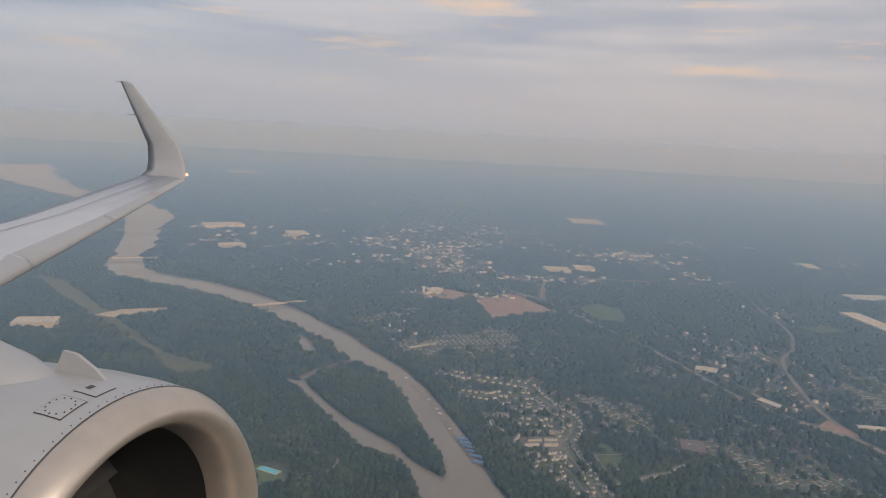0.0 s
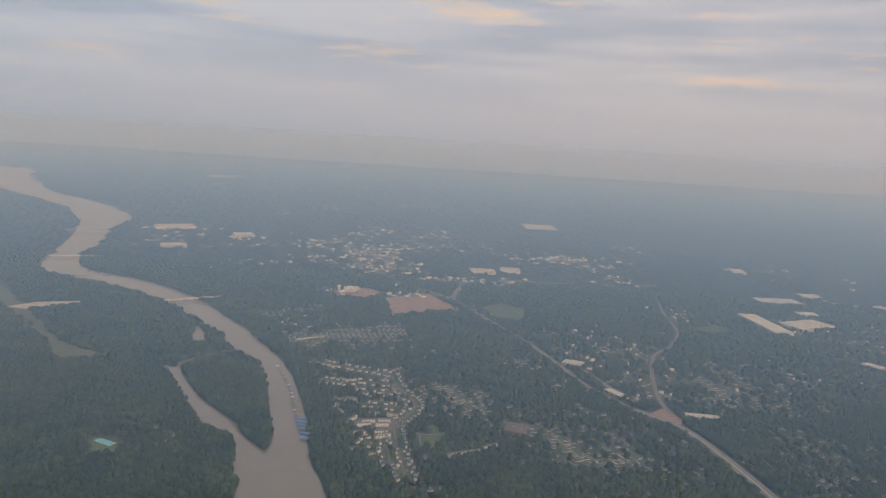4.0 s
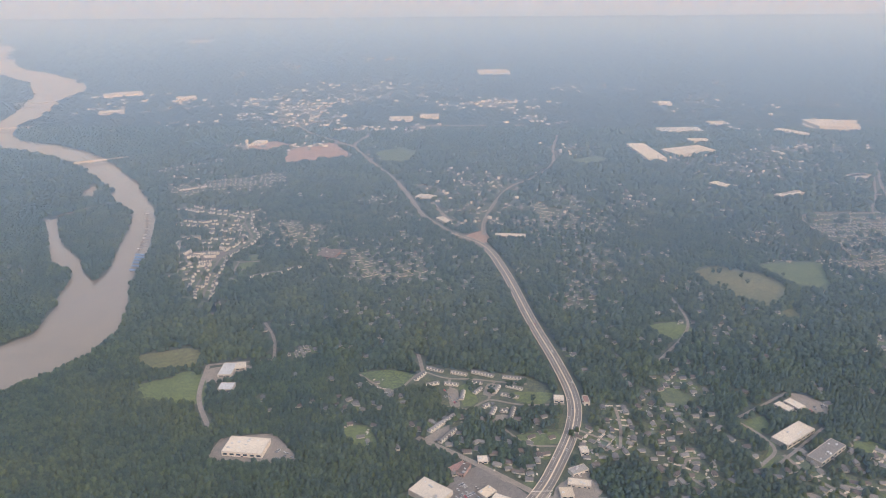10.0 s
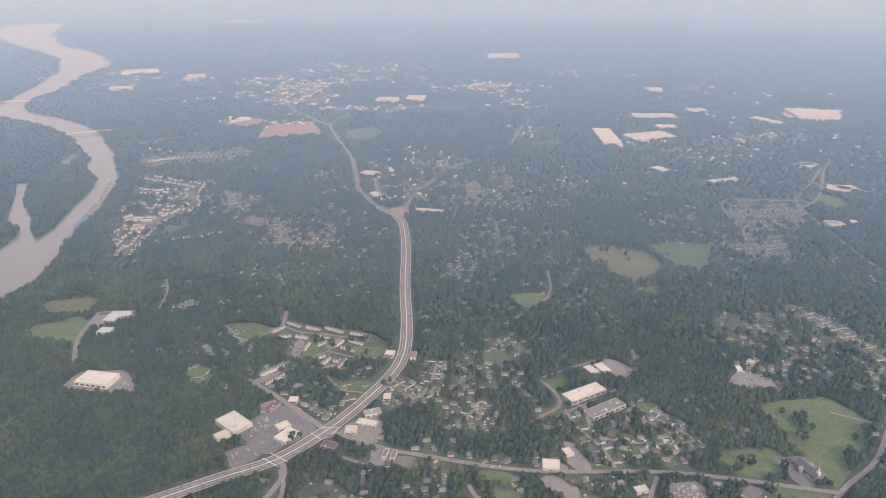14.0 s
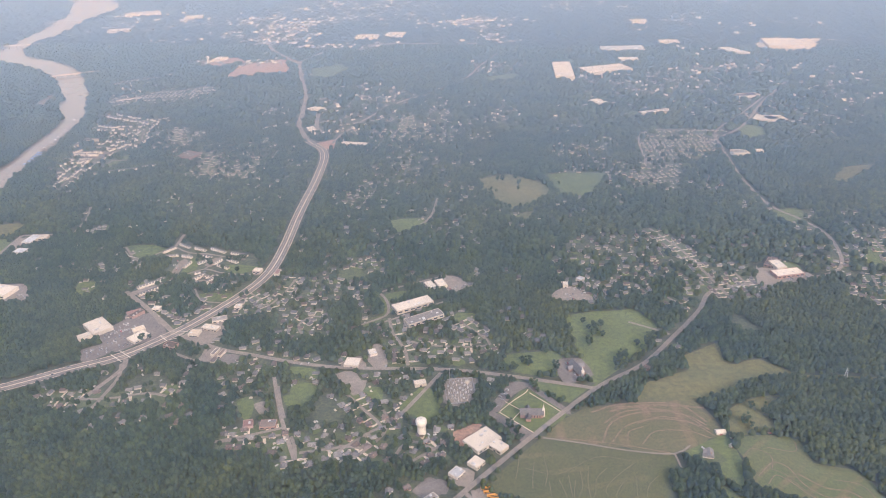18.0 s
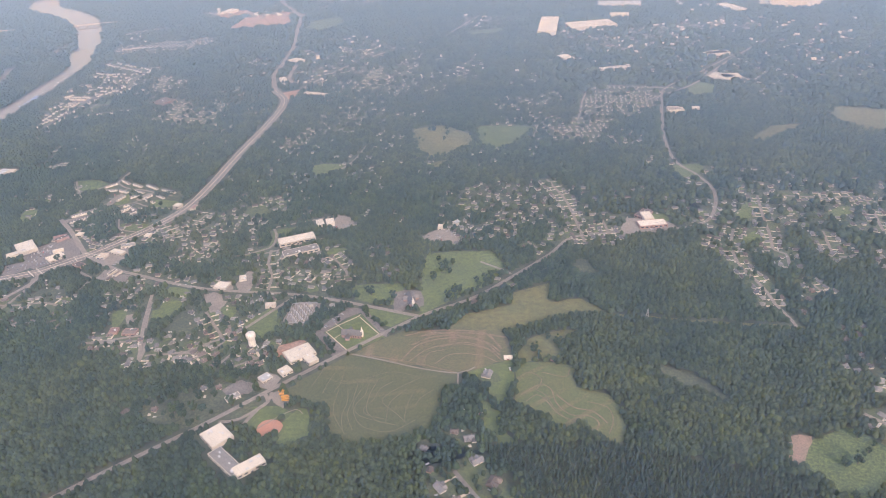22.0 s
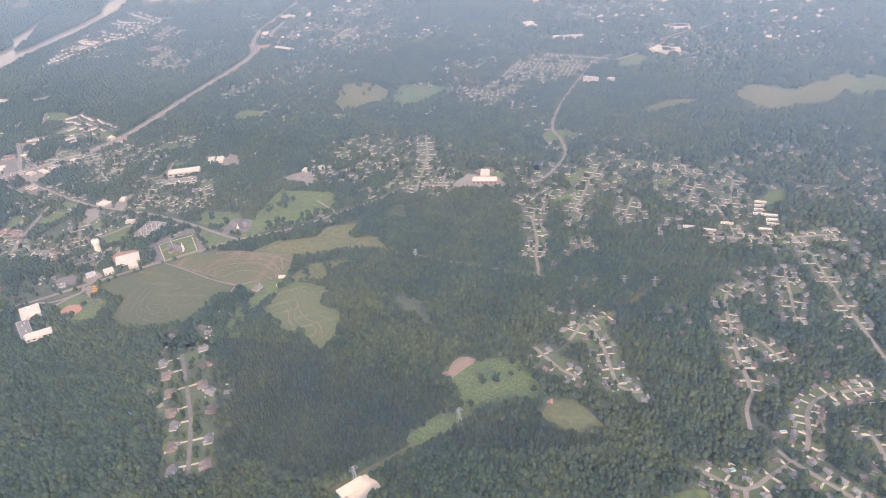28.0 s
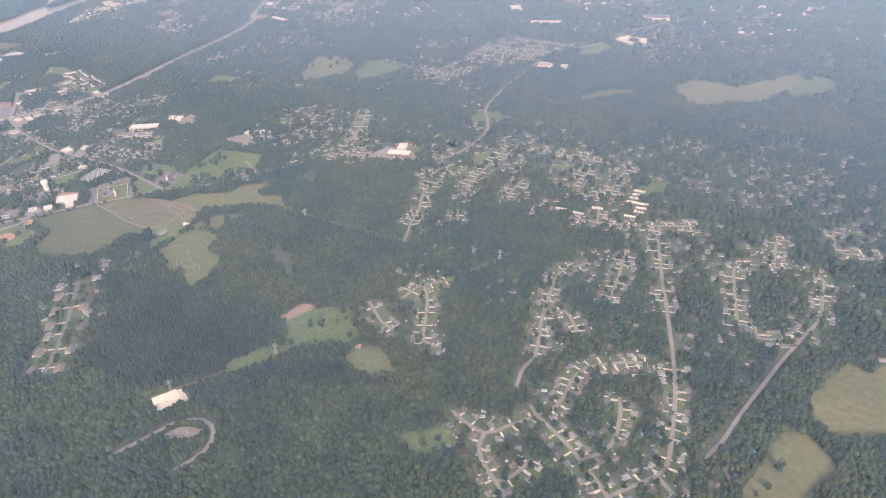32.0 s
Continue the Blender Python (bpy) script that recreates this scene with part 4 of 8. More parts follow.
lay_street(([(522.5, 209.4), (533.2, 206.7), (558.3, 208.5), (571.3, 213.3), (562.1, 224.3), (550.7, 234.4)], 1.9, 1, ""))
lay_street(([(456.8, 229.4), (449.6, 228.4), (445.5, 217.7), (452.8, 205.8)], 1.8, 1, ""))
lay_street(([(519.4, 145.2), (527.3, 135.1), (528.2, 122.4), (522.3, 109.5), (518.1, 103.2)], 1.8, 1, ""))
lay_street(([(508.1, 110.5), (522.0, 110.7)], 1.8, 1, ""))
lay_street(([(547.5, 105.7), (559.4, 119.0)], 1.8, 1, ""))
lay_street(([(446.8, 104.2), (461.3, 108.4), (475.6, 113.8)], 1.8, 1, ""))
lay_street(([(481.5, 113.4), (487.2, 104.3), (491.0, 93.5)], 1.8, 1, ""))

lay_street(([(486.9, 267.6), (502.2, 279.0), (516.2, 289.3), (527.9, 298.4)], 2.0, 0, "grey school drive along a fence"))
lay_street(([(487.5, 265.1), (493.5, 257.7), (498.6, 246.3), (498.7, 236.9), (491.8, 229.3), (484.5, 222.0)], 2.0, 0, "pale drive past a school"))
lay_street(([(494.6, 224.3), (510.6, 238.8), (533.8, 260.6)], 1.8, 0, "grey lane between school blocks"))
lay_street(([(452.1, 161.4), (460.8, 144.7), (470.6, 126.8), (489.3, 97.4)], 2.2, 0, "pale street past brick halls"))
lay_street(([(331.7, 122.4), (354.1, 125.3), (371.0, 129.5), (386.3, 135.9), (403.5, 134.3)], 2.0, 1, "narrow grey street lined with houses"))
lay_street(([(354.4, 160.4), (360.5, 148.2), (362.3, 132.8), (362.6, 115.1)], 2.4, 0, "side street running off the highway"))
lay_street(([(443.7, 103.4), (457.4, 110.0), (475.0, 119.6)], 2.0, 1, "narrow grey street lined with houses"))
lay_street(([(499.4, 151.8), (512.8, 140.1), (524.9, 128.9), (520.7, 123.0), (508.5, 105.8)], 1.9, 1, "narrow grey street lined with houses"))
lay_street(([(490.0, 102.3), (512.5, 111.4), (521.1, 122.0)], 1.9, 1, "narrow grey street lined with houses"))
lay_street(([(538.0, 106.7), (542.4, 119.5), (557.3, 115.1)], 1.9, 1, "narrow grey street lined with houses"))
lay_street(([(381.2, 175.5), (399.1, 170.2), (398.4, 182.4)], 2.0, 0, "pale lane beside the road"))

# Cleared strips under the power line
for pts, w in (([(743.7, 205.8), (769.7, 208.8), (802.3, 211.6), (858.7, 218.8)], 5.0), ([(826.0, 10.0), (862.0, 78.0), (888.0, 140.0), (907.3, 192.4), (919.8, 219.9), (930.0, 244.0)], 5.0)):
    line = curve(pts, 5.0)
    cover_line(line, w, 1)
    tagged(ribbon_mesh("field", line, w - 1, 0.12, "pasture"), "scrubby cleared strip under the power line", "field", kind="structure")

# Walks round the church and crossings at the highway junctions
for pts, w in (([(584.6, 149.6), (604.5, 135.5)], 0.6), ([(591.4, 160.6), (597.1, 168.4), (598.0, 171.6)], 0.6), ([(592.4, 143.8), (596.7, 153.8)], 0.5), ([(599.2, 168.6), (619.0, 153.3)], 0.6), ([(586.8, 158.8), (597.0, 152.2)], 0.5), ([(585.0, 150.0), (591.4, 160.6)], 0.6)):
    line = curve(pts, 5.0)
    tagged(ribbon_mesh("path", line, w, 0.56, "concrete"), "pale concrete walk across a lawn", "path", kind="structure")
for pts in ([(360.8, 193.3), (368.7, 187.7)], [(365.3, 198.8), (376.6, 199.9)], [(369.9, 189.2), (375.4, 192.7)], [(375.4, 198.2), (372.7, 192.5)], [(342.1, 168.2), (353.0, 162.3)], [(344.9, 173.1), (356.2, 167.0)]):
    tagged(ribbon_mesh("stop_line", curve(pts, 3.0), 0.55, 0.715, "paint_line"), "white stop line at a road junction", "road marking", kind="structure")

# Lane paint on the highway
for off, mt, wide in ((0.0, "concrete", 0.8), (-2.0, "paint_line", 0.12), (2.0, "paint_line", 0.12), (-4.05, "concrete", 0.5), (4.05, "concrete", 0.5)):
    left, right = sides_of(HIGHWAY, 2 * abs(off))
    line = left if off > 0 else right
    ob = ribbon_mesh("lane_line", line, wide, 0.70, mt, parent=None)
    tagged(ob, "painted lane line on the highway", "road marking", kind="structure")

# Paved lots
def pave_lot(item):
    global k
    points, mt, label = item
    k += 1
    sheet("pavement", points, mt, 0.38 + 0.001 * k, label, 1, 4.0, 0.2, "pavement")


pave_lot(([(319.0, 188.2), (328.0, 209.4), (342.8, 218.6), (363.5, 195.0), (351.8, 181.7), (342.9, 171.5), (328.0, 179.3)], "asphalt_dark", "grey parking lot in front of a store"))
pave_lot(([(553.3, 175.5), (568.5, 177.3), (571.0, 167.9), (567.6, 151.0), (554.0, 153.2), (551.3, 166.5)], "asphalt", "pale gravel yard of a substation"))
pave_lot(([(602.8, 275.5), (617.5, 292.4), (632.4, 279.8), (629.3, 271.5), (612.0, 270.5)], "asphalt", "grey parking lot beside woods"))
pave_lot(([(296.0, 300.0), (304.0, 323.0), (325.2, 320.0), (371.0, 311.9), (384.9, 292.3), (376.8, 279.2), (345.0, 270.0), (318.0, 273.0), (314.0, 293.0)], "yard", "mown grass between rows of town houses"))
pave_lot(([(261.9, 312.6), (272.4, 303.1), (280.2, 295.3), (285.5, 294.2), (290.7, 298.1), (297.1, 312.5), (280.0, 318.0)], "meadow", "green clearing beside an estate road"))
pave_lot(([(319.8, 294.9), (326.1, 295.4), (328.0, 275.6), (322.8, 275.3)], "asphalt", "parking court between town houses"))
pave_lot(([(344.7, 302.8), (351.2, 301.6), (348.8, 288.2), (342.2, 289.3)], "asphalt", "parking court between town houses"))
pave_lot(([(346.2, 258.9), (350.1, 267.5), (356.8, 267.2), (357.4, 259.5)], "asphalt", "parking court between town houses"))
pave_lot(([(327.1, 298.4), (334.1, 301.9), (338.7, 280.5), (330.7, 276.2)], "lawn", "bright green common between town houses"))
pave_lot(([(354.7, 290.5), (366.5, 293.9), (384.9, 292.3), (376.8, 279.8), (365.8, 281.6)], "lawn", "bright green common between town houses"))
pave_lot(([(309.5, 243.5), (325.6, 258.5), (328.7, 252.5), (313.3, 238.9)], "asphalt", "parking court between town houses"))
pave_lot(([(262.5, 250.8), (275.6, 253.6), (283.0, 235.0), (269.8, 234.1)], "lawn", "mown lawn among trees"))
pave_lot(([(322.7, 255.2), (331.2, 263.1), (333.1, 257.8), (325.0, 248.4)], "yard", "mown lawn beside town houses"))
pave_lot(([(360.7, 247.5), (383.2, 250.9), (384.8, 241.0), (365.5, 237.9)], "lawn", "mown lawn beside the highway"))
pave_lot(([(127.9, 527.8), (133.9, 528.5), (138.8, 514.6), (125.1, 514.0)], "lawn", "green common beside a lane"))
pave_lot(([(125.2, 507.0), (142.9, 509.3), (137.5, 493.4), (125.2, 491.9)], "lawn", "green common beside a lane"))
pave_lot(([(64.4, 529.9), (68.4, 512.7), (84.0, 510.0), (99.6, 513.7), (101.0, 534.9), (86.1, 536.7)], "asphalt_dark", "parking courts between town houses"))
pave_lot(([(611.5, 201.6), (626.4, 205.8), (633.1, 189.1), (617.6, 180.9)], "asphalt_dark", "dark parking lot beside a playing lawn"))
pave_lot(([(577.2, 146.4), (587.8, 175.9), (599.8, 176.5), (597.4, 173.4), (591.0, 166.0), (583.7, 149.3)], "asphalt_dark", "grey church parking strip"))
pave_lot(([(577.6, 144.9), (583.9, 148.5), (604.2, 134.6), (599.4, 127.8)], "asphalt_dark", "grey church parking strip"))
pave_lot(([(600.8, 176.0), (622.0, 156.1), (620.6, 153.4), (598.2, 173.4)], "asphalt_dark", "grey church parking strip"))
pave_lot(([(564.6, 128.7), (573.0, 137.8), (577.5, 137.1), (568.5, 125.7)], "red_soil", "red earth lot round a low school"))
pave_lot(([(196.8, 216.9), (197.2, 237.9), (223.7, 242.6), (240.7, 223.5), (240.1, 218.0)], "asphalt", "grey parking lot round a flat-roofed store"))
pave_lot(([(385.9, 194.7), (395.3, 198.2), (398.8, 189.7), (389.7, 185.4)], "asphalt", "grey forecourt beside the highway"))
pave_lot(([(319.1, 169.1), (332.5, 179.8), (340.4, 169.9), (330.0, 158.3)], "asphalt_dark", "grey corner parking lot by the highway"))
pave_lot(([(401.0, 184.2), (409.9, 184.1), (409.7, 171.4), (399.8, 170.4)], "asphalt", "grey lot round two brown sheds"))
pave_lot(([(376.3, 196.3), (381.4, 207.1), (392.6, 202.0), (399.8, 193.7), (386.7, 189.4)], "asphalt", "grey forecourt at the junction"))
pave_lot(([(608.6, 287.5), (617.3, 293.8), (630.2, 279.1), (623.5, 272.1), (604.5, 274.0)], "asphalt", "pale storage yard beside woods"))
pave_lot(([(486.3, 181.6), (496.3, 189.5), (502.4, 178.0), (490.8, 174.9)], "asphalt", "grey yard round a white metal shed"))
pave_lot(([(500.9, 187.1), (500.7, 203.3), (507.2, 201.0), (514.4, 183.0), (509.6, 178.0)], "asphalt", "grey yard of a pale workshop"))
pave_lot(([(487.4, 169.6), (496.6, 174.1), (507.4, 159.5), (503.6, 151.1)], "asphalt", "worn grey lot behind trees"))
pave_lot(([(567.0, 94.6), (569.9, 105.5), (579.3, 102.9), (577.1, 92.4)], "asphalt", "grey school parking court"))
pave_lot(([(559.6, 85.4), (562.3, 95.8), (568.2, 93.6), (567.9, 86.5)], "asphalt_dark", "dark tar lot beside a grey hall"))
pave_lot(([(584.0, 84.0), (587.6, 92.3), (592.6, 86.2), (591.6, 80.8)], "asphalt", "bus park by the ball ground"))
pave_lot(([(411.9, 179.2), (422.9, 179.4), (422.0, 169.1), (412.2, 169.5)], "asphalt_dark", "grey lot beside the road"))
pave_lot(([(379.7, 204.3), (395.4, 216.5), (400.7, 198.7), (384.7, 192.2)], "asphalt", "grey lot along the highway"))
pave_lot(([(877.3, 1156.3), (933.4, 1236.6), (1006.7, 1228.3), (955.8, 1125.7)], "concrete", "pale graded apron round a distant warehouse"))
pave_lot(([(746.3, 309.7), (748.3, 338.2), (775.8, 339.7), (783.4, 327.4)], "asphalt", "grey parking round a low building"))
pave_lot(([(836.1, 10.5), (837.3, 28.1), (847.6, 24.9), (843.7, 10.4)], "concrete", "pale bare lot in the woods"))
pave_lot(([(856.9, -0.1), (860.8, 9.6), (872.9, 14.0), (875.1, 5.1)], "asphalt", "grey parking bays in the woods"))
pave_lot(([(-447.1, 740.7), (-432.0, 766.4), (-402.4, 767.9), (-397.2, 746.4)], "concrete", "pale yard west of the river"))
pave_lot(([(-383.7, 805.6), (-364.9, 835.8), (-314.9, 852.4), (-347.6, 803.4)], "concrete", "pale bare lane through the western woods"))

pave_lot(([(527.7, 297.7), (539.0, 295.1), (547.6, 282.3), (539.3, 272.1), (530.2, 275.8)], "asphalt", "grey school parking yard behind low sheds"))
pave_lot(([(567.3, 120.4), (563.1, 130.0), (574.5, 136.2), (580.7, 131.1), (574.6, 119.5)], "red_soil", "red earth lot round a low school"))
pave_lot(([(551.9, 85.8), (558.2, 96.4), (567.2, 91.4), (562.3, 81.4)], "asphalt_dark", "dark tar lot beside a low hall"))
pave_lot(([(580.5, 89.1), (582.8, 93.4), (590.4, 88.6), (589.4, 85.0), (583.3, 85.0)], "asphalt", "small paved stand for school buses"))
pave_lot(([(566.0, 72.0), (574.5, 84.0), (576.0, 74.0), (570.0, 66.0)], "yard", "worn school lawn beside the drive"))
pave_lot(([(495.8, 161.1), (506.7, 166.3), (507.2, 155.3), (500.8, 153.4)], "asphalt", "worn grey lot behind trees"))
pave_lot(([(160.9, 314.6), (184.0, 322.0), (190.6, 314.2), (168.7, 295.7)], "asphalt", "grey yard of riverside workshops"))

pave_lot(([(450.8, 135.9), (456.4, 139.3), (462.1, 130.7), (457.3, 128.2)], "asphalt", "grey lot beside brick halls"))

# Houses: built small once in several kinds, then copied along the streets
def gable(bm, x0, x1, y0, y1, z0, z1, over=0.22, hip=0.0):
    """A pitched roof with eaves and some thickness; its ridge runs along x."""
    a, b, c, d = x0 - over, x1 + over, y0 - over, y1 + over
    m = (c + d) / 2
    e = [bm.verts.new(v) for v in ((a, c, z0), (b, c, z0), (b, d, z0), (a, d, z0), (a + hip, m, z1), (b - hip, m, z1))]
    low = [bm.verts.new((v.co.x, v.co.y, v.co.z - 0.10)) for v in e[:4]]
    for f in ((0, 1, 5, 4), (2, 3, 4, 5), (1, 2, 5), (3, 0, 4)):
        bm.faces.new([e[i] for i in f])
    for i in range(4):
        bm.faces.new((low[i], low[(i + 1) % 4], e[(i + 1) % 4], e[i]))
    bm.faces.new(low[::-1])
    return bm


def house(kind_of, wall, roof, label, size=0.60):
    """One house: walls, roof, garage wing, doors, windows, chimney."""
    root = tagged(new("house"), label, "house", "houses along the streets")
    L, W, H, R = ((6.0, 3.8, 1.35, 1.35), (6.6, 4.2, 1.25, 1.15), (5.0, 4.0, 2.30, 1.25), (5.6, 3.6, 1.30, 1.20))[kind_of % 4]
    L, W, H, R = L * size, W * size, H * size, R * size
    hip = (0.0, 1.5, 0.0, 0.9)[kind_of % 4] * size
    bm = box(bmesh.new(), -L / 2, L / 2, -W / 2, W / 2, 0, H)
    if not hip:
        for sx in (-L / 2 + 0.02, L / 2 - 0.02):
            bm.faces.new([bm.verts.new((sx, y, z)) for y, z in ((-W / 2, H), (W / 2, H), (0, H + R * 0.93))])
    part("wall", bm, wall, root)
    bm = gable(bmesh.new(), -L / 2, L / 2, -W / 2, W / 2, H, H + R, 0.24, hip)
    if kind_of % 4 in (0, 1):
        # a cross gable to the front
        d = bmesh.new()
        gable(d, -W * 0.75, 0.2, -1.1 * size, 1.1 * size, H, H + R * 0.85)
        bmesh.ops.rotate(d, cent=(0, 0, 0), matrix=Matrix.Rotation(radians(90), 3, "Z"), verts=d.verts)
        bmesh.ops.translate(d, vec=(-L * 0.2, 0, 0), verts=d.verts)
        tmp = bpy.data.meshes.new("tmp")
        d.to_mesh(tmp)
        bm.from_mesh(tmp)
        d.free()
        bpy.data.meshes.remove(tmp)
    part("roof", bm, roof, root)
    gx = L / 2 * 0.55
    part("garage", box(bmesh.new(), gx - 1.2 * size, gx + 1.2 * size, -W / 2 - 1.5 * size, -W / 2, 0, H * 0.95 if kind_of % 4 != 2 else 1.2), wall, root)
    g = bmesh.new()
    gh = H * 0.95 if kind_of % 4 != 2 else 1.2
    gable(g, -W / 2 - 1.5 * size, -W / 2 + 0.6, -1.2 * size, 1.2 * size, gh, gh + 0.85 * size, 0.18)
    bmesh.ops.rotate(g, cent=(0, 0, 0), matrix=Matrix.Rotation(radians(90), 3, "Z"), verts=g.verts)
    bmesh.ops.translate(g, vec=(gx, 0, 0), verts=g.verts)
    part("garage_roof", g, roof, root)
    part("garage_door", box(bmesh.new(), gx - 0.95 * size, gx + 0.95 * size, -W / 2 - 1.54 * size, -W / 2 - 1.49 * size, 0, 0.9 * size), "siding", root, "pale garage door")
    part("door", box(bmesh.new(), -0.5, -0.1, -W / 2 - 0.04, -W / 2 + 0.01, 0, 0.9), "door_paint", root)
    for wx in (-L * 0.36, -L * 0.22):
        part("window", box(bmesh.new(), wx - 0.22, wx + 0.22, -W / 2 - 0.03, -W / 2 + 0.01, 0.45, 0.95), "glass_dark", root)
    part("window", box(bmesh.new(), -0.3, 0.3, W / 2 - 0.01, W / 2 + 0.03, 0.45, 0.95), "glass_dark", root)
    if kind_of % 2 == 0:
        part("chimney", box(bmesh.new(), L * 0.18, L * 0.18 + 0.35, 0.3, 0.7, H, H + R + 0.45), "brick", root)
    return root


KINDS = [
    house(0, "siding", "shingle_grey", "pale sided house with a grey shingle gable roof"),
    house(1, "siding", "shingle_brown", "cream house with a brown hip roof"),
    house(2, "siding", "shingle_grey", "tall pale two-storey house with a grey roof"),
    house(3, "brick", "shingle_grey", "low brick house with a grey roof"),
    house(0, "brick", "shingle_brown", "brick house with a brown shingle roof"),
    house(1, "siding", "shingle_light", "white house under a pale grey roof"),
    house(2, "brick", "shingle_brown", "two-storey brick house with a brown roof"),
    house(3, "siding", "shingle_light", "low pale house with a light grey roof"),
    house(1, "brick", "shingle_brown", "large brick house with a wide hip roof", 1.0),
    house(0, "siding", "shingle_grey", "large pale house with a steep grey roof", 0.95),
]
for ob in KINDS:
    ob.location = (0, 0, -60)

LOTS = []          # x, y, turn, kind, street
pick = random.Random(4)


def free(x, y, gap):
    return all((x - a) ** 2 + (y - b) ** 2 > gap * gap for a, b, *_ in LOTS)


DRIVES = []
for line, width, homes in ROADS:
    if not homes:
        continue
    gap = {1: 7.6, 2: 15.0, 3: 3.9}[homes]
    dist = np.r_[0, np.cumsum(np.hypot(*np.diff(line[:, :2], axis=0).T))]
    for side in (-1, 1):
        s = pick.uniform(1, 4)
        while s < dist[-1]:
            i = min(int(np.searchsorted(dist, s)), len(line) - 1)
            d = line[i, :2] - line[max(i - 1, 0), :2] if i else line[1, :2] - line[0, :2]
            d = d / (np.hypot(*d) + 1e-9)
            n = np.array([-d[1], d[0]]) * side
            back = width / 2 + (4.6 if homes != 2 else 8.0) + pick.uniform(-0.8, 2.2)
            x, y = line[i, :2] + n * back
            turn = math.degrees(math.atan2(-n[1], -n[0])) + 90 + pick.uniform(-8, 8)
            if pick.random() < 0.9 and free(x, y, 3.5 if homes == 3 else 4.3) and cover_at(x, y) in (0, 2, 4):
                LOTS.append((float(x), float(y), turn, pick.randrange(8) if homes != 2 else pick.choice((8, 9)), 3 if homes == 3 else 1))
                DRIVES.append((line[i, :2] + n * width / 2 + d * 1.9, (x, y) + d * 2.2 - n * pick.uniform(0.2, 2.2), 0 if homes == 3 else pick.uniform(0.9, 1.5)))
            s += gap * pick.uniform(0.85, 1.25)
# loose settlements: homes with their lawns in openings of the woods
def settle(cx, cy, along, across, turn, n):
    c, s = math.cos(radians(turn)), math.sin(radians(turn))
    for _ in range(int(n * 0.62 + 0.5)):
        for _ in range(6):
            u, v = 1.15 * along * pick.uniform(-1, 1), 1.15 * across * pick.uniform(-1, 1)
            x, y = cx + u * c - v * s, cy + u * s + v * c
            if free(x, y, 6.2 if y < 330 else 7.4) and cover_at(x, y) in (0, 2, 4):
                LOTS.append((x, y, turn + pick.choice((0, 90, 0, 90, 35)) + pick.uniform(-12, 12), pick.randrange(8), False))
                break


settle(255, 527, 18, 23, 6, 14)
settle(273, 491, 26, 15, 6, 26)
settle(252, 595, 12, 20, 6, 7)
settle(229, 720, 21, 14, 6, 16)
settle(343, 649, 17, 23, 6, 16)
settle(346, 779, 34, 18, 5, 30)
settle(399, 626, 10, 30, 6, 24)
settle(278, 852, 18, 17, 5, 10)
settle(416, 863, 14, 17, 5, 9)
settle(421, 785, 17, 29, 5, 16)
settle(440, 714, 11, 20, 6, 16)
settle(454, 631, 18, 23, 6, 26)
settle(412, 662, 9, 23, 6, 10)
settle(408, 436, 10, 16, 7, 14)
settle(422, 465, 9, 13, 7, 12)
settle(432, 547, 13, 21, 6, 12)
settle(458, 532, 13, 17, 6, 12)
settle(480, 674, 8, 9, 5, 6)
settle(511, 701, 9, 12, 5, 8)
settle(514, 547, 6, 10, 6, 5)
settle(492, 395, 10, 6, 7, 8)
settle(507, 378, 7, 4, 8, 5)
settle(516, 455, 5, 15, 6, 8)
settle(494, 481, 5, 7, 6, 5)
settle(415, 519, 5, 7, 6, 4)
settle(396, 571, 5, 8, 6, 5)
settle(445, 483, 10, 15, 7, 8)
settle(383, 507, 8, 13, 6, 6)
settle(604, 686, 14, 25, 6, 14)
settle(610, 598, 13, 17, 6, 14)
settle(641, 636, 10, 25, 6, 10)
settle(642, 545, 14, 21, 6, 20)
settle(615, 534, 6, 11, 7, 8)
settle(661, 508, 16, 18, 7, 18)
settle(732, 509, 13, 15, 7, 18)
settle(853, 771, 41, 54, 5, 60)
settle(876, 692, 19, 27, 6, 30)
settle(775, 771, 40, 32, 5, 32)
settle(732, 924, 41, 42, 5, 26)
settle(622, 848, 11, 79, 5, 20)
settle(764, 459, 10, 8, 7, 8)
settle(929, 791, 26, 56, 5, 30)
settle(792, 422, 6, 11, 7, 7)
settle(679, 384, 14, 11, 7, 16)
settle(641, 361, 18, 20, 7, 40)
settle(695, 363, 14, 20, 7, 34)
settle(666, 327, 16, 16, 8, 26)
settle(706, 333, 16, 16, 7, 24)
settle(744, 384, 11, 13, 7, 10)
settle(794, 367, 12, 12, 7, 14)
settle(768, 368, 8, 10, 8, 7)
settle(464, 308, 13, 11, 8, 24)
settle(447, 277, 11, 13, 8, 20)
settle(442, 253, 9, 11, 8, 14)
settle(466, 267, 9, 11, 7, 14)
settle(420, 261, 7, 8, 7, 9)
settle(444, 221, 9, 11, 8, 16)
settle(412, 237, 8, 7, 8, 9)
settle(530, 233, 18, 14, 8, 24)
settle(555, 223, 14, 9, 8, 18)
settle(582, 250, 7, 7, 8, 12)
settle(596, 229, 5, 8, 8, 8)
settle(551, 199, 13, 6, 8, 12)
settle(516, 172, 11, 6, 8, 12)
settle(431, 152, 8, 5, 8, 8)
settle(528, 140, 12, 13, 8, 26)
settle(511, 112, 11, 8, 8, 16)
settle(543, 117, 11, 9, 8, 20)
settle(466, 107, 14, 7, 8, 20)
settle(487, 104, 5, 6, 8, 8)
settle(467, 181, 7, 4, 8, 5)
settle(637, 291, 17, 9, 8, 18)
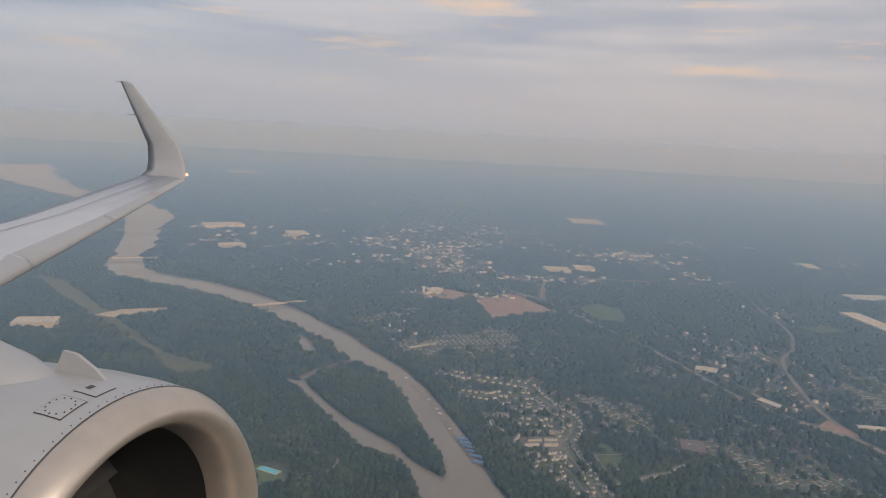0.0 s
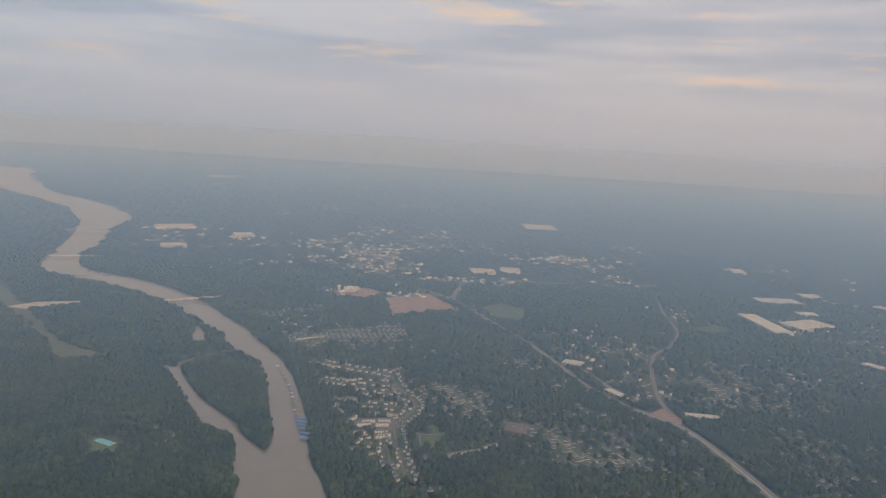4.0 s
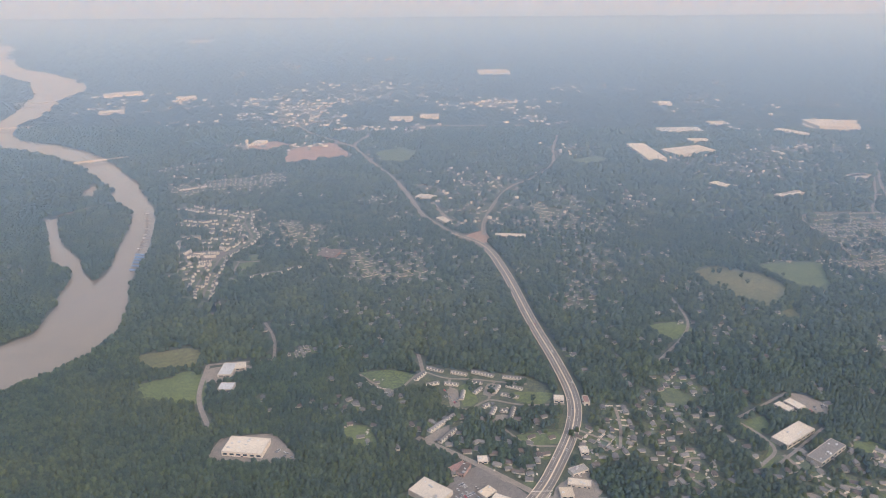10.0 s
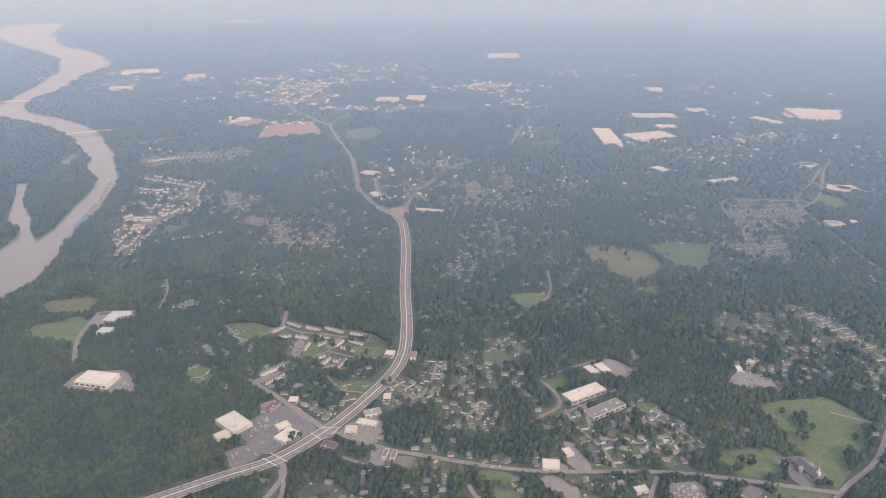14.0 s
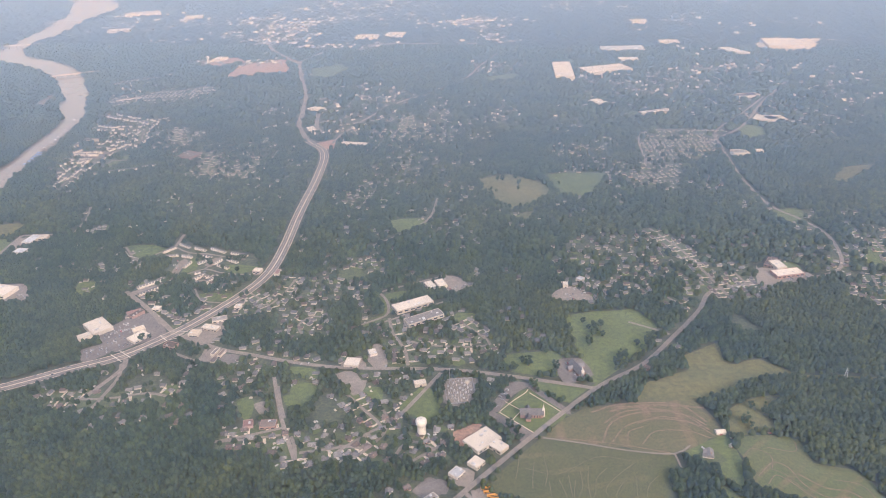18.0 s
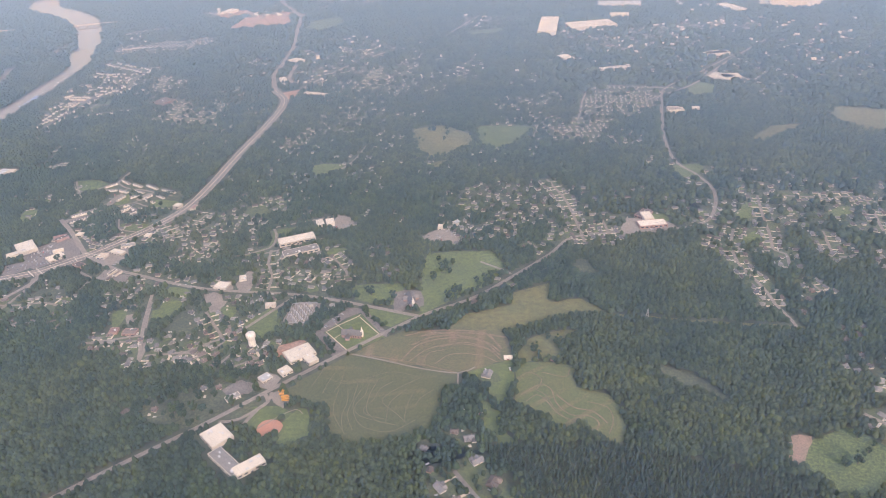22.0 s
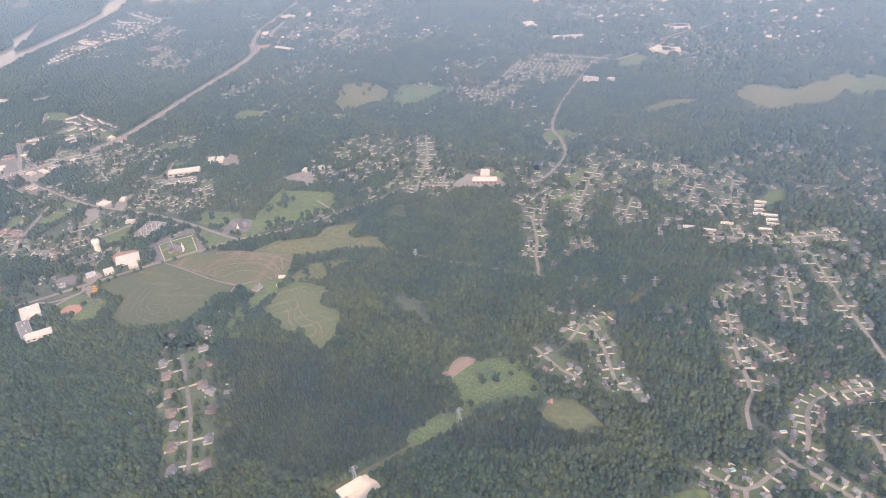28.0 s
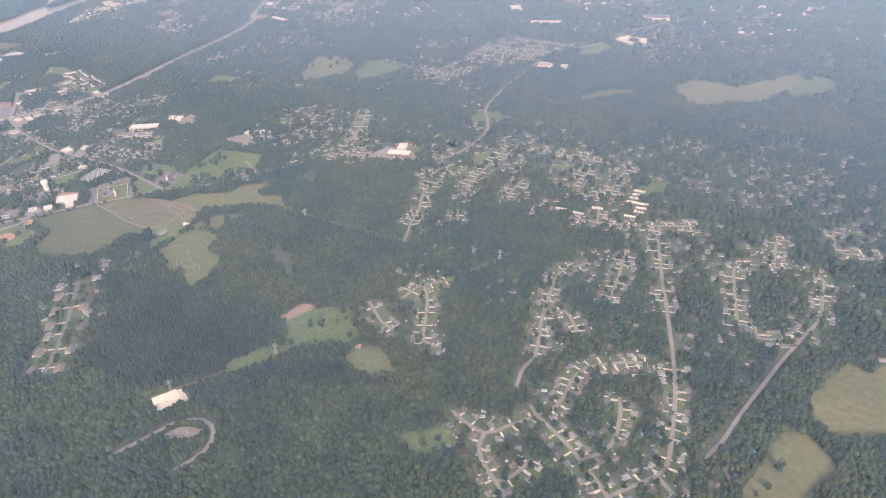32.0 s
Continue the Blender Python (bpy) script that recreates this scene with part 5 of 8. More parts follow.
settle(732, 297, 9, 6, 8, 8)
settle(678, 230, 6, 5, 8, 9)
settle(665, 204, 4, 3, 7, 4)
settle(262, 506, 32, 34, 5, 30)
settle(424, 445, 8, 20, 5, 12)
settle(230, 708, 12, 12, 5, 8)
settle(148, 572, 8, 15, 5, 8)
settle(246, 417, 6, 7, 5, 5)
settle(266, 424, 5, 7, 6, 4)
settle(240, 544, 11, 24, 5, 10)
settle(448, 626, 16, 28, 5, 16)
settle(496, 640, 16, 20, 5, 12)
settle(416, 654, 13, 21, 5, 10)
settle(606, 593, 17, 18, 5, 14)
settle(615, 530, 11, 19, 5, 12)
settle(513, 386, 7, 10, 6, 6)
settle(421, 421, 5, 9, 5, 6)
settle(639, 357, 14, 17, 6, 24)
settle(662, 346, 17, 20, 5, 30)
settle(620, 297, 11, 10, 6, 12)
settle(618, 363, 6, 10, 5, 6)
settle(688, 366, 10, 16, 6, 12)
settle(320, 254, 9, 8, 6, 14)
settle(282, 279, 11, 8, 5, 6)
settle(256, 276, 11, 9, 5, 8)
settle(360, 213, 10, 5, 5, 10)
settle(657, 353, 19, 18, 17, 30)
settle(626, 340, 11, 14, 17, 10)
settle(657, 298, 12, 10, 17, 12)
settle(635, 287, 11, 12, 18, 16)
settle(444, 620, 36, 49, 15, 24)
settle(510, 376, 10, 11, 17, 8)
settle(702, 314, 9, 10, 18, 14)
settle(867, 371, 15, 14, 18, 22)
settle(840, 319, 12, 12, 18, 16)
settle(894, 323, 12, 10, 18, 10)
settle(913, 317, 15, 7, 18, 8)
settle(936, 373, 8, 13, 17, 16)
settle(962, 367, 12, 13, 18, 18)
settle(968, 343, 15, 9, 18, 18)
settle(820, 372, 11, 10, 18, 14)
settle(836, 382, 9, 8, 18, 10)
settle(976, 477, 15, 10, 17, 12)
settle(811, 346, 11, 8, 18, 14)
settle(880, 220, 10, 6, 19, 6)
settle(883, 191, 10, 8, 19, 8)
settle(951, 204, 15, 16, 19, 12)
settle(1077, 458, 18, 14, 30, 18)
settle(1037, 458, 18, 15, 30, 18)
settle(984, 477, 8, 9, 30, 5)
settle(1102, 508, 18, 18, 30, 10)
settle(1092, 424, 17, 18, 31, 18)
settle(1042, 405, 10, 13, 30, 12)
settle(1132, 392, 13, 16, 31, 12)
settle(1011, 408, 13, 12, 31, 14)
settle(921, 389, 28, 17, 30, 44)
settle(850, 399, 25, 19, 30, 24)
settle(795, 354, 13, 9, 30, 8)
settle(993, 266, 15, 16, 31, 28)
settle(1043, 305, 15, 21, 31, 22)
settle(1084, 337, 15, 10, 31, 16)
settle(822, 759, 28, 23, 28, 16)
settle(867, 733, 33, 30, 28, 30)
settle(987, 774, 19, 25, 28, 20)
settle(650, 546, 13, 16, 29, 8)
settle(674, 356, 22, 19, 30, 20)
settle(664, 335, 17, 13, 30, 14)
settle(979, 896, 41, 36, 28, 30)
settle(930, 870, 21, 25, 28, 16)
settle(258, 490, 29, 17, 2, 26)
settle(186, 534, 12, 14, 2, 10)
settle(160, 570, 19, 22, 2, 16)
settle(418, 669, 18, 25, 2, 16)
settle(446, 523, 15, 22, 2, 14)
settle(418, 429, 7, 12, 2, 8)
settle(498, 634, 12, 15, 2, 8)
settle(664, 768, 27, 38, 3, 16)
settle(515, 738, 20, 24, 2, 12)
settle(132, 602, 17, 21, 2, 12)
settle(239, 413, 8, 8, 2, 5)
settle(178, 375, 5, 7, 2, 4)
settle(280, 387, 6, 4, 2, 3)
settle(250, 275, 10, 8, 2, 5)
settle(197, 940, 24, 19, 15, 16)
settle(223, 710, 19, 15, 11, 16)
settle(266, 651, 23, 17, 10, 14)
settle(206, 543, 14, 12, 9, 8)
settle(341, 816, 29, 20, 12, 14)
settle(137, 730, 19, 12, 12, 8)
settle(109, 623, 11, 15, 10, 8)
settle(158, 603, 16, 14, 10, 12)
settle(311, 660, 18, 14, 10, 10)
settle(459, 720, 40, 34, 11, 24)
settle(263, 496, 27, 21, 8, 26)
settle(235, 531, 14, 14, 9, 10)
settle(343, 139, 19, 11, 10, 8)
settle(387, 146, 18, 14, 10, 8)
settle(432, 152, 14, 10, 10, 7)
settle(411, 124, 21, 12, 11, 10)
settle(378, 115, 21, 9, 11, 8)
settle(468, 110, 16, 9, 11, 12)
settle(491, 112, 10, 7, 11, 8)
settle(508, 128, 16, 13, 11, 16)
settle(534, 141, 16, 13, 10, 14)
settle(470, 181, 15, 8, 10, 6)
settle(519, 177, 18, 9, 10, 12)
settle(533, 110, 19, 6, 11, 12)
settle(415, 178, 15, 7, 10, 6)
settle(480, 148, 10, 8, 10, 4)
settle(439, 188, 14, 10, 8, 10)
settle(445, 230, 15, 22, 8, 16)
settle(389, 229, 16, 9, 8, 8)
settle(429, 169, 17, 12, 8, 8)
settle(369, 219, 8, 6, 8, 4)
settle(475, 170, 13, 11, 8, 10)
settle(326, 236, 12, 9, 8, 5)
settle(341, 272, 17, 11, 8, 6)
# single homes in the woods between the estate and the highway
for x, y in [(244.9, 305.4), (264.5, 277.3), (271.0, 270.8), (276.3, 277.2), (279.5, 253.9), (301.0, 255.4), (305.3, 250.8), (284.0, 291.0), (291.3, 285.4), (295.0, 232.7), (278.2, 237.1), (273.4, 242.2), (265.3, 254.6), (333.0, 230.7), (338.5, 233.9), (343.4, 223.5), (349.2, 220.0), (355.4, 221.8), (359.0, 214.6), (365.7, 213.4), (347.3, 229.4), (349.8, 243.4), (368.6, 245.7), (367.2, 239.7), (372.7, 260.5), (377.3, 266.4), (374.8, 250.6), (379.9, 245.5), (362.3, 232.4), (326.7, 211.6), (312.7, 258.3), (355.7, 241.0), (274.9, 301.0), (264.8, 297.0), (341.0, 240.0), (330.0, 240.5), (372.0, 229.0)]:
    LOTS.append((x, y, pick.choice((20, 110, -25)) + pick.uniform(-12, 12), pick.choice((0, 3, 5, 7, 1)), False))
for cx, cy, n in ((225, 290, 7), (250, 340, 7), (215, 395, 8), (262, 400, 9), (300, 420, 10), (330, 440, 10), (285, 370, 7), (330, 375, 7), (420, 340, 8), (450, 380, 10), (440, 430, 9), (480, 340, 9), (500, 400, 10), (540, 360, 9), (560, 410, 9), (600, 430, 8), (640, 460, 8), (520, 460, 8), (455, 300, 8), (560, 310, 8)):
    settle(cx, cy, 20, 18, 10, n)
# homes scattered through the yards, off the streets
for outline in YARDS:
    p = np.array(outline)
    x0, y0, x1, y1 = *p.min(0), *p.max(0)
    line = closed(outline, 12)
    for _ in range(int((x1 - x0) * (y1 - y0) / (420 if y0 < 330 else 380))):
        x, y = pick.uniform(x0, x1), pick.uniform(y0, y1)
        if inside(line, x, y) and cover_at(x, y) == 2 and free(x, y, 7.2):
            LOTS.append((x, y, pick.choice((0, 90, 30, 120)) + pick.uniform(-15, 15), pick.randrange(8), False))
for x, y in [(689.7, 132.9)] + [(676.1, 74.2), (692.6, 83.3), (700.0, 69.4), (710.1, 58.8), (718.7, 49.3), (740.1, 32.7), (692.6, 47.0), (707.0, 36.7), (729.9, 42.1)]:
    if free(x, y, 7):
        LOTS.append((x, y, pick.uniform(0, 360), pick.choice((8, 9)), True))
# dense rows of small homes, seen far off
for outline, turn, gap in (
    ([(686.4, 669.7), (771.9, 684.9), (751.0, 598.6), (679.0, 553.6), (676.7, 594.1)], 8, 6.5),
    ([(673.8, 553.3), (716.5, 571.7), (704.6, 491.8), (661.5, 489.0)], 20, 7.0),
    ([(-51.1, 743.4), (15.4, 794.6), (83.1, 850.7), (100.4, 772.7), (-14.2, 726.9)], 15, 7.5),
    ([(-91.5, 824.3), (-92.5, 865.0), (-22.0, 929.0), (-22.3, 897.9)], 20, 9.0),
    ([(-41.9, 763.5), (-1.3, 795.9), (96.6, 831.2), (89.3, 764.3), (-13.2, 733.4)], 15, 8.0),
    ([(207.6, 335.9), (217.9, 353.5), (227.8, 344.1), (218.3, 328.6)], 25, 5.5),
):
    p = np.array(outline)
    c, s = math.cos(radians(turn)), math.sin(radians(turn))
    mid = p.mean(0)
    for i in range(-30, 31):
        for j in range(-30, 31):
            u, v = i * gap * 0.82, j * gap * (1.0 if j % 2 else 1.25)
            x, y = mid[0] + u * c - v * s, mid[1] + u * s + v * c
            if inside(p, x, y) and free(x, y, 4.4):
                LOTS.append((float(x), float(y), turn + 90 + pick.uniform(-3, 3), pick.choice((0, 1, 5, 5)), 2))

for x, y, turn, kd, street in LOTS:
    r, h = (2.2, 4.4) if kd < 8 else (4.2, 7.0)
    cover([(x - h, y - h), (x + h, y - h), (x + h, y + h), (x - h, y + h)], 4, 2)
    e = 2.6 + max(0, y - 150) * 0.017
    cover([(x - r, y - r - e), (x + r, y - r - e), (x + r, y + r), (x - r, y + r)], 1)

# The three hundred nearest stand as houses of their own; the rest are one far mass
order = sorted(LOTS, key=lambda q: q[1] + 0.25 * abs(q[0] - 900))
for x, y, turn, kd, street in order[:330]:
    copy_thing(KINDS[kd], pose(x, y, 0, 0, 0, turn))
for ob in KINDS:
    for c in list(ob.children):
        bpy.data.objects.remove(c)
    bpy.data.objects.remove(ob)
far_walls, white_walls, far_roofs = ([], []), ([], []), {"shingle_grey": ([], []), "shingle_brown": ([], []), "shingle_light": ([], [])}
for x, y, turn, kd, street in order[330:]:
    c, s = math.cos(radians(turn)), math.sin(radians(turn))
    L, W, H, R = pick.uniform(1.6, 2.3), pick.uniform(1.05, 1.5), pick.uniform(0.8, 1.4), 0.85
    if street == 2:
        L, W, H = L * 0.8, W * 0.9, 1.0
    at = lambda u, v, z: (x + u * c - v * s, y + u * s + v * c, z)
    if street == 3:
        L, W, H = L * 0.85, W * 0.9, pick.uniform(1.9, 2.4)
    vs, fs = white_walls if street == 3 else far_walls
    b = len(vs)
    vs += [at(u * L, v * W, z) for z in (0, H) for u, v in ((-1, -1), (1, -1), (1, 1), (-1, 1))]
    fs += [(b + i, b + (i + 1) % 4, b + 4 + (i + 1) % 4, b + 4 + i) for i in range(4)]
    vs, fs = far_roofs[pick.choice(("shingle_grey", "shingle_brown", "shingle_light") if street != 3 else ("shingle_grey",)) if street != 2 else pick.choice(("shingle_light", "shingle_light", "shingle_grey"))]
    b = len(vs)
    L, W = L + 0.2, W + 0.2
    vs += [at(-L, -W, H), at(L, -W, H), at(L, 0, H + R), at(-L, 0, H + R), at(-L, W, H), at(L, W, H)]
    fs += [(b, b + 1, b + 2, b + 3), (b + 3, b + 2, b + 5, b + 4), (b + 1, b + 5, b + 2, b + 2), (b, b + 3, b + 4, b + 4)][:2]
tagged(raw("far_houses", *white_walls, "tower_white"), "white walls of crowded riverside houses", "houses", kind="stuff")
tagged(raw("far_houses", *far_walls, "siding"), "pale walls of many distant houses", "houses", kind="stuff")
for mt, (vs, fs) in far_roofs.items():
    tagged(raw("far_house_roofs", vs, fs, mt), "pitched roofs of many distant houses", "roofs", kind="stuff")

# Cars, sheds and trailers in the yards, too small and too many to tell apart
spare = random.Random(31)
vs, fs = {"car_white": [], "car_grey": [], "siding": []}, {"car_white": [], "car_grey": [], "siding": []}


def small_box(mt, x, y, turn, L, W, H, top):
    c, s, b = math.cos(turn), math.sin(turn), len(vs[mt])
    vs[mt] += [(x + u * L / 2 * c - v * W / 2 * s, y + u * L / 2 * s + v * W / 2 * c, z) for z, q in ((0.1, 1.0), (H * 0.55, 1.0), (H, top)) for u, v in ((-q, -q), (q, -q), (q, q), (-q, q))]
    fs[mt] += [(b + 4 * k + i, b + 4 * k + (i + 1) % 4, b + 4 * k + 4 + (i + 1) % 4, b + 4 * k + 4 + i) for k in (0, 1) for i in range(4)] + [(b + 8, b + 9, b + 10, b + 11)]


for a, b, w in DRIVES:
    if w and spare.random() < 0.6:
        t = spare.uniform(0.4, 0.9)
        small_box(spare.choice(("car_white", "car_grey", "car_grey")), a[0] + (b[0] - a[0]) * t, a[1] + (b[1] - a[1]) * t, math.atan2(b[1] - a[1], b[0] - a[0]), 1.9, 0.8, 0.65, 0.75)
for x, y, turn, kd, street in LOTS:
    for _ in range(spare.choice((0, 1, 1, 2))):
        u, v = spare.uniform(-5, 5), spare.choice((-1, 1)) * spare.uniform(3.2, 5.0)
        if spare.random() < 0.5:
            small_box(spare.choice(("car_white", "car_grey")), x + u, y + v, spare.uniform(0, 3), 1.9, 0.8, 0.65, 0.75)
        else:
            small_box("siding", x + u, y + v, radians(turn), spare.uniform(1.0, 2.0), spare.uniform(0.9, 1.3), 1.1, 0.55)
tagged(raw("yard_cars", vs["car_white"], fs["car_white"], "car_white"), "white cars parked in drives and yards", "cars", kind="stuff")
tagged(raw("yard_cars", vs["car_grey"], fs["car_grey"], "car_grey"), "dark cars parked in drives and yards", "cars", kind="stuff")
tagged(raw("garden_sheds", vs["siding"], fs["siding"], "siding"), "small pale sheds behind houses", "sheds", kind="stuff")

# Lawns: mown ground round each home, ragged and of many greens
for mt in ("home_lawn", "lawn", "yard"):
    vs, fs = [], []
    for i, (x, y, turn, kd, street) in enumerate(LOTS):
        if spare.random() > (0.42 if mt == "home_lawn" else 0.22 if mt == "lawn" else 0.3):
            continue
        r0, n, b, a0 = spare.uniform(2.6, 5.2) * (1.5 if kd > 7 else 1.0), 9, len(vs), spare.uniform(0, 3)
        ox, oy, q = spare.uniform(-2, 2), spare.uniform(-3.5, 1.5), spare.uniform(0.6, 1.0)
        z = {"home_lawn": 0.262, "lawn": 0.300, "yard": 0.338}[mt] + 0.00003 * i % 0.036
        vs += [(x + ox + r0 * spare.uniform(0.7, 1.15) * math.cos(a0 + 6.2832 * k2 / n), y + oy + q * r0 * spare.uniform(0.7, 1.15) * math.sin(a0 + 6.2832 * k2 / n), z) for k2 in range(n)]
        fs.append(tuple(range(b, b + n)))
    tagged(raw("lawns", vs, fs, mt), "mown lawns and yards round scattered homes", "lawns", kind="stuff")

# Drives: pale concrete strips between street and house
vs, fs = [], []
for a, b, w in DRIVES:
    if not w:
        continue
    a, b = np.array(a), np.array(b)
    d = (b - a) / (np.hypot(*(b - a)) + 1e-9)
    n = np.array([-d[1], d[0]]) * w / 2
    q = len(vs)
    vs += [(*p, 0.60) for p in (a - n, a + n, b + n * 1.3, b - n * 1.3)]
    fs.append((q, q + 3, q + 2, q + 1))
tagged(raw("driveways", vs, fs, "concrete"), "pale concrete driveways from street to house", "driveways", kind="stuff")


# Mobile homes in short rows beside a country road
for i, (x, y) in enumerate([(972.8, 373.6), (973.5, 367.5), (973.8, 361.3), (974.0, 354.4), (982.3, 355.4), (983.5, 349.0), (984.4, 342.6), (980.5, 333.1), (954.9, 332.1), (945.5, 317.7), (931.3, 317.1)]):
    root = tagged(new("mobile_home"), "long pale mobile home with a low roof", "mobile home", "mobile homes in rows")
    root.matrix_world = pose(x, y, 0, 0, 0, 8 + 3 * (i % 3))
    part("wall", box(bmesh.new(), -4.2, 4.2, -1.0, 1.0, 0.2, 1.4), "siding", root)
    part("roof", gable(bmesh.new(), -4.2, 4.2, -1.0, 1.0, 1.4, 1.75, 0.12), "white_roof", root)
    part("skirt", box(bmesh.new(), -4.1, 4.1, -0.95, 0.95, 0, 0.2), "concrete", root)
    part("door", box(bmesh.new(), -0.6, -0.2, -1.04, -0.99, 0.25, 1.15), "door_paint", root)
    for wx in (-3.0, 1.2, 3.0):
        part("window", box(bmesh.new(), wx - 0.35, wx + 0.35, -1.03, -0.99, 0.7, 1.1), "glass_dark", root)
    cover([(x - 5, y - 4), (x + 5, y - 4), (x + 5, y + 3), (x - 5, y + 3)], 1)


# Larger buildings
def block(name, spot, h, wall, roof, label, category, group="", windows=0, units=0, stuff=0):
    """A flat-roofed building: walls, roof slab, parapet, doors, windows, rooftop units."""
    cx, cy, L, W, turn = spot
    root = tagged(new(name), label, category, group)
    root.matrix_world = pose(cx, cy, 0, 0, 0, turn)
    part("wall", box(bmesh.new(), -L / 2, L / 2, -W / 2, W / 2, 0, h), wall, root)
    part("roof", box(bmesh.new(), -L / 2 + 0.15, L / 2 - 0.15, -W / 2 + 0.15, W / 2 - 0.15, h, h + 0.12), roof, root)
    bm = bmesh.new()
    for x0, x1, y0, y1 in ((-L / 2 - .05, L / 2 + .05, -W / 2 - .05, -W / 2 + .2), (-L / 2 - .05, L / 2 + .05, W / 2 - .2, W / 2 + .05), (-L / 2 - .05, -L / 2 + .2, -W / 2 + .2, W / 2 - .2), (L / 2 - .2, L / 2 + .05, -W / 2 + .2, W / 2 - .2)):
        box(bm, x0, x1, y0, y1, h + 0.003, h + 0.32)
    part("parapet", bm, wall, root)
    part("door", box(bmesh.new(), -0.6, 0.6, -W / 2 - 0.06, -W / 2, 0, min(1.1, h * 0.6)), "glass_dark", root, "dark glass entrance door")
    for i in range(windows):
        x = -L / 2 + (i + 0.5) * L / windows
        if abs(x) > 1.0:
            part("window", box(bmesh.new(), x - 0.3 * L / windows, x + 0.3 * L / windows, -W / 2 - 0.05, -W / 2 + 0.01, h * 0.4, h * 0.75), "glass_dark", root)
    r = random.Random(int(cx * 7 + cy))
    for _ in range(units):
        x, y, q = r.uniform(-L * 0.4, L * 0.4), r.uniform(-W * 0.35, W * 0.35), r.uniform(0.4, 0.8)
        part("roof_unit", box(bmesh.new(), x - q, x + q, y - q * 0.7, y + q * 0.7, h + 0.12, h + 0.12 + q * 0.8, 0.05), "metal_roof", root, "grey rooftop cooling unit")
    big = max(L, W) / 2 + 1.5
    c, s = math.cos(radians(turn)), math.sin(radians(turn))
    cover([(cx + u * c - v * s, cy + u * s + v * c) for u, v in ((-L / 2 - 2, -W / 2 - 3.5), (L / 2 + 2, -W / 2 - 3.5), (L / 2 + 2, W / 2 + 2), (-L / 2 - 2, W / 2 + 2))], 1)
    return root


WH, ST, SC = "long white-roofed warehouse on a pale apron", "flat pale-roofed store beside its parking lot", "low school building with a pale flat roof"
def raise_building(item):
    spot, h, wall, roof, label, cat, win, units = item
    block(cat, spot, h, wall, roof, label, cat, windows=win, units=units)


raise_building(((580.3, 961.0, 100.3, 27.3, -83.5), 4.5, "siding", "white_roof", WH, "warehouse", 0, 3))
raise_building(((642.5, 968.9, 70.0, 37.6, 27.1), 4.5, "siding", "white_roof", WH, "warehouse", 0, 3))
raise_building(((932.3, 1181.7, 54.9, 66.1, 2.2), 5, "siding", "white_roof", WH, "warehouse", 0, 2))
raise_building(((846.3, 1112.9, 53.8, 19.0, -56.4), 4, "siding", "white_roof", WH, "warehouse", 0, 2))
raise_building(((633.4, 783.7, 22.1, 14.8, -53.3), 3, "siding", "white_roof", "pale flat-roofed shed among woods", "shed", 0, 2))
raise_building(((700.2, 741.6, 37.3, 10.2, 25.6), 3, "siding", "white_roof", "pale flat-roofed sheds beside houses", "shed", 0, 2))
raise_building(((820.3, 830.5, 29.6, 12.4, 19.5), 3, "siding", "white_roof", "pale distant store roof", "store", 0, 2))
raise_building(((823.3, 722.8, 24.9, 21.4, -22.1), 3, "siding", "white_roof", "pale flat roof beside a distant road", "store", 0, 2))
raise_building(((773.0, 597.8, 12.3, 8.9, 6.1), 3, "siding", "white_roof", "small pale shed by a road", "shed", 0, 1))
raise_building(((795.1, 602.7, 7.7, 7.2, 5.9), 3, "siding", "white_roof", "small pale shed by a road", "shed", 0, 1))
raise_building(((765.9, 331.0, 20.7, 9.2, 21.2), 2.6, "brick", "white_roof", "low white-roofed building with a brick front", "hall", 6, 3))
raise_building(((761.5, 341.6, 7.4, 11.7, 21.4), 3.2, "siding", "white_roof", "square white-roofed hall beside a lawn", "hall", 3, 1))
raise_building(((212.9, 228.7, 22.5, 14.2, -4.3), 3.2, "siding", "white_roof", "big flat white-roofed store with roof units", "store", 6, 9))
raise_building(((835.7, 18.7, 13.5, 5.8, 64.6), 1.2, "siding", "concrete", "low pale slab-roofed plant building", "plant", 0, 1))
raise_building(((403.8, 284.0, 3.5, 7.6, 4.9), 2.2, "siding", "shingle_red", "small red-roofed shop by the highway", "shop", 2, 0))
raise_building(((387.7, 284.9, 6.1, 5.6, -2.8), 2.2, "siding", "white_roof", "small white flat-roofed shop", "shop", 2, 1))
raise_building(((331.6, 214.2, 4.4, 9.8, -22.5), 2.2, "brick", "shingle_brown", "brown-roofed shop row on a side street", "shop", 3, 2))
raise_building(((406.2, 179.4, 2.5, 7.1, -4.6), 1.8, "siding", "shingle_brown", "small brown-roofed shed on a lot", "shed", 1, 0))
raise_building(((410.7, 178.9, 2.5, 7.1, -4.6), 1.8, "siding", "shingle_brown", "small brown-roofed shed on a lot", "shed", 1, 0))
raise_building(((758.9, 346.8, 8.2, 13.3, -25.3), 2.0, "brick", "shingle_brown", "brick wing beside a white hall", "hall", 3, 1))
raise_building(((175.1, 312.6, 8.8, 15.4, 1.3), 2.2, "siding", "metal_roof", "grey workshop near the river", "workshop", 2, 3))
raise_building(((181.4, 291.0, 9.1, 8.3, 1.9), 2.2, "siding", "metal_roof", "pale workshop near the river", "workshop", 2, 2))
raise_building(((182.2, 317.6, 6.7, 7.3, 13.8), 2.2, "siding", "white_roof", "white workshop near the river", "workshop", 2, 1))
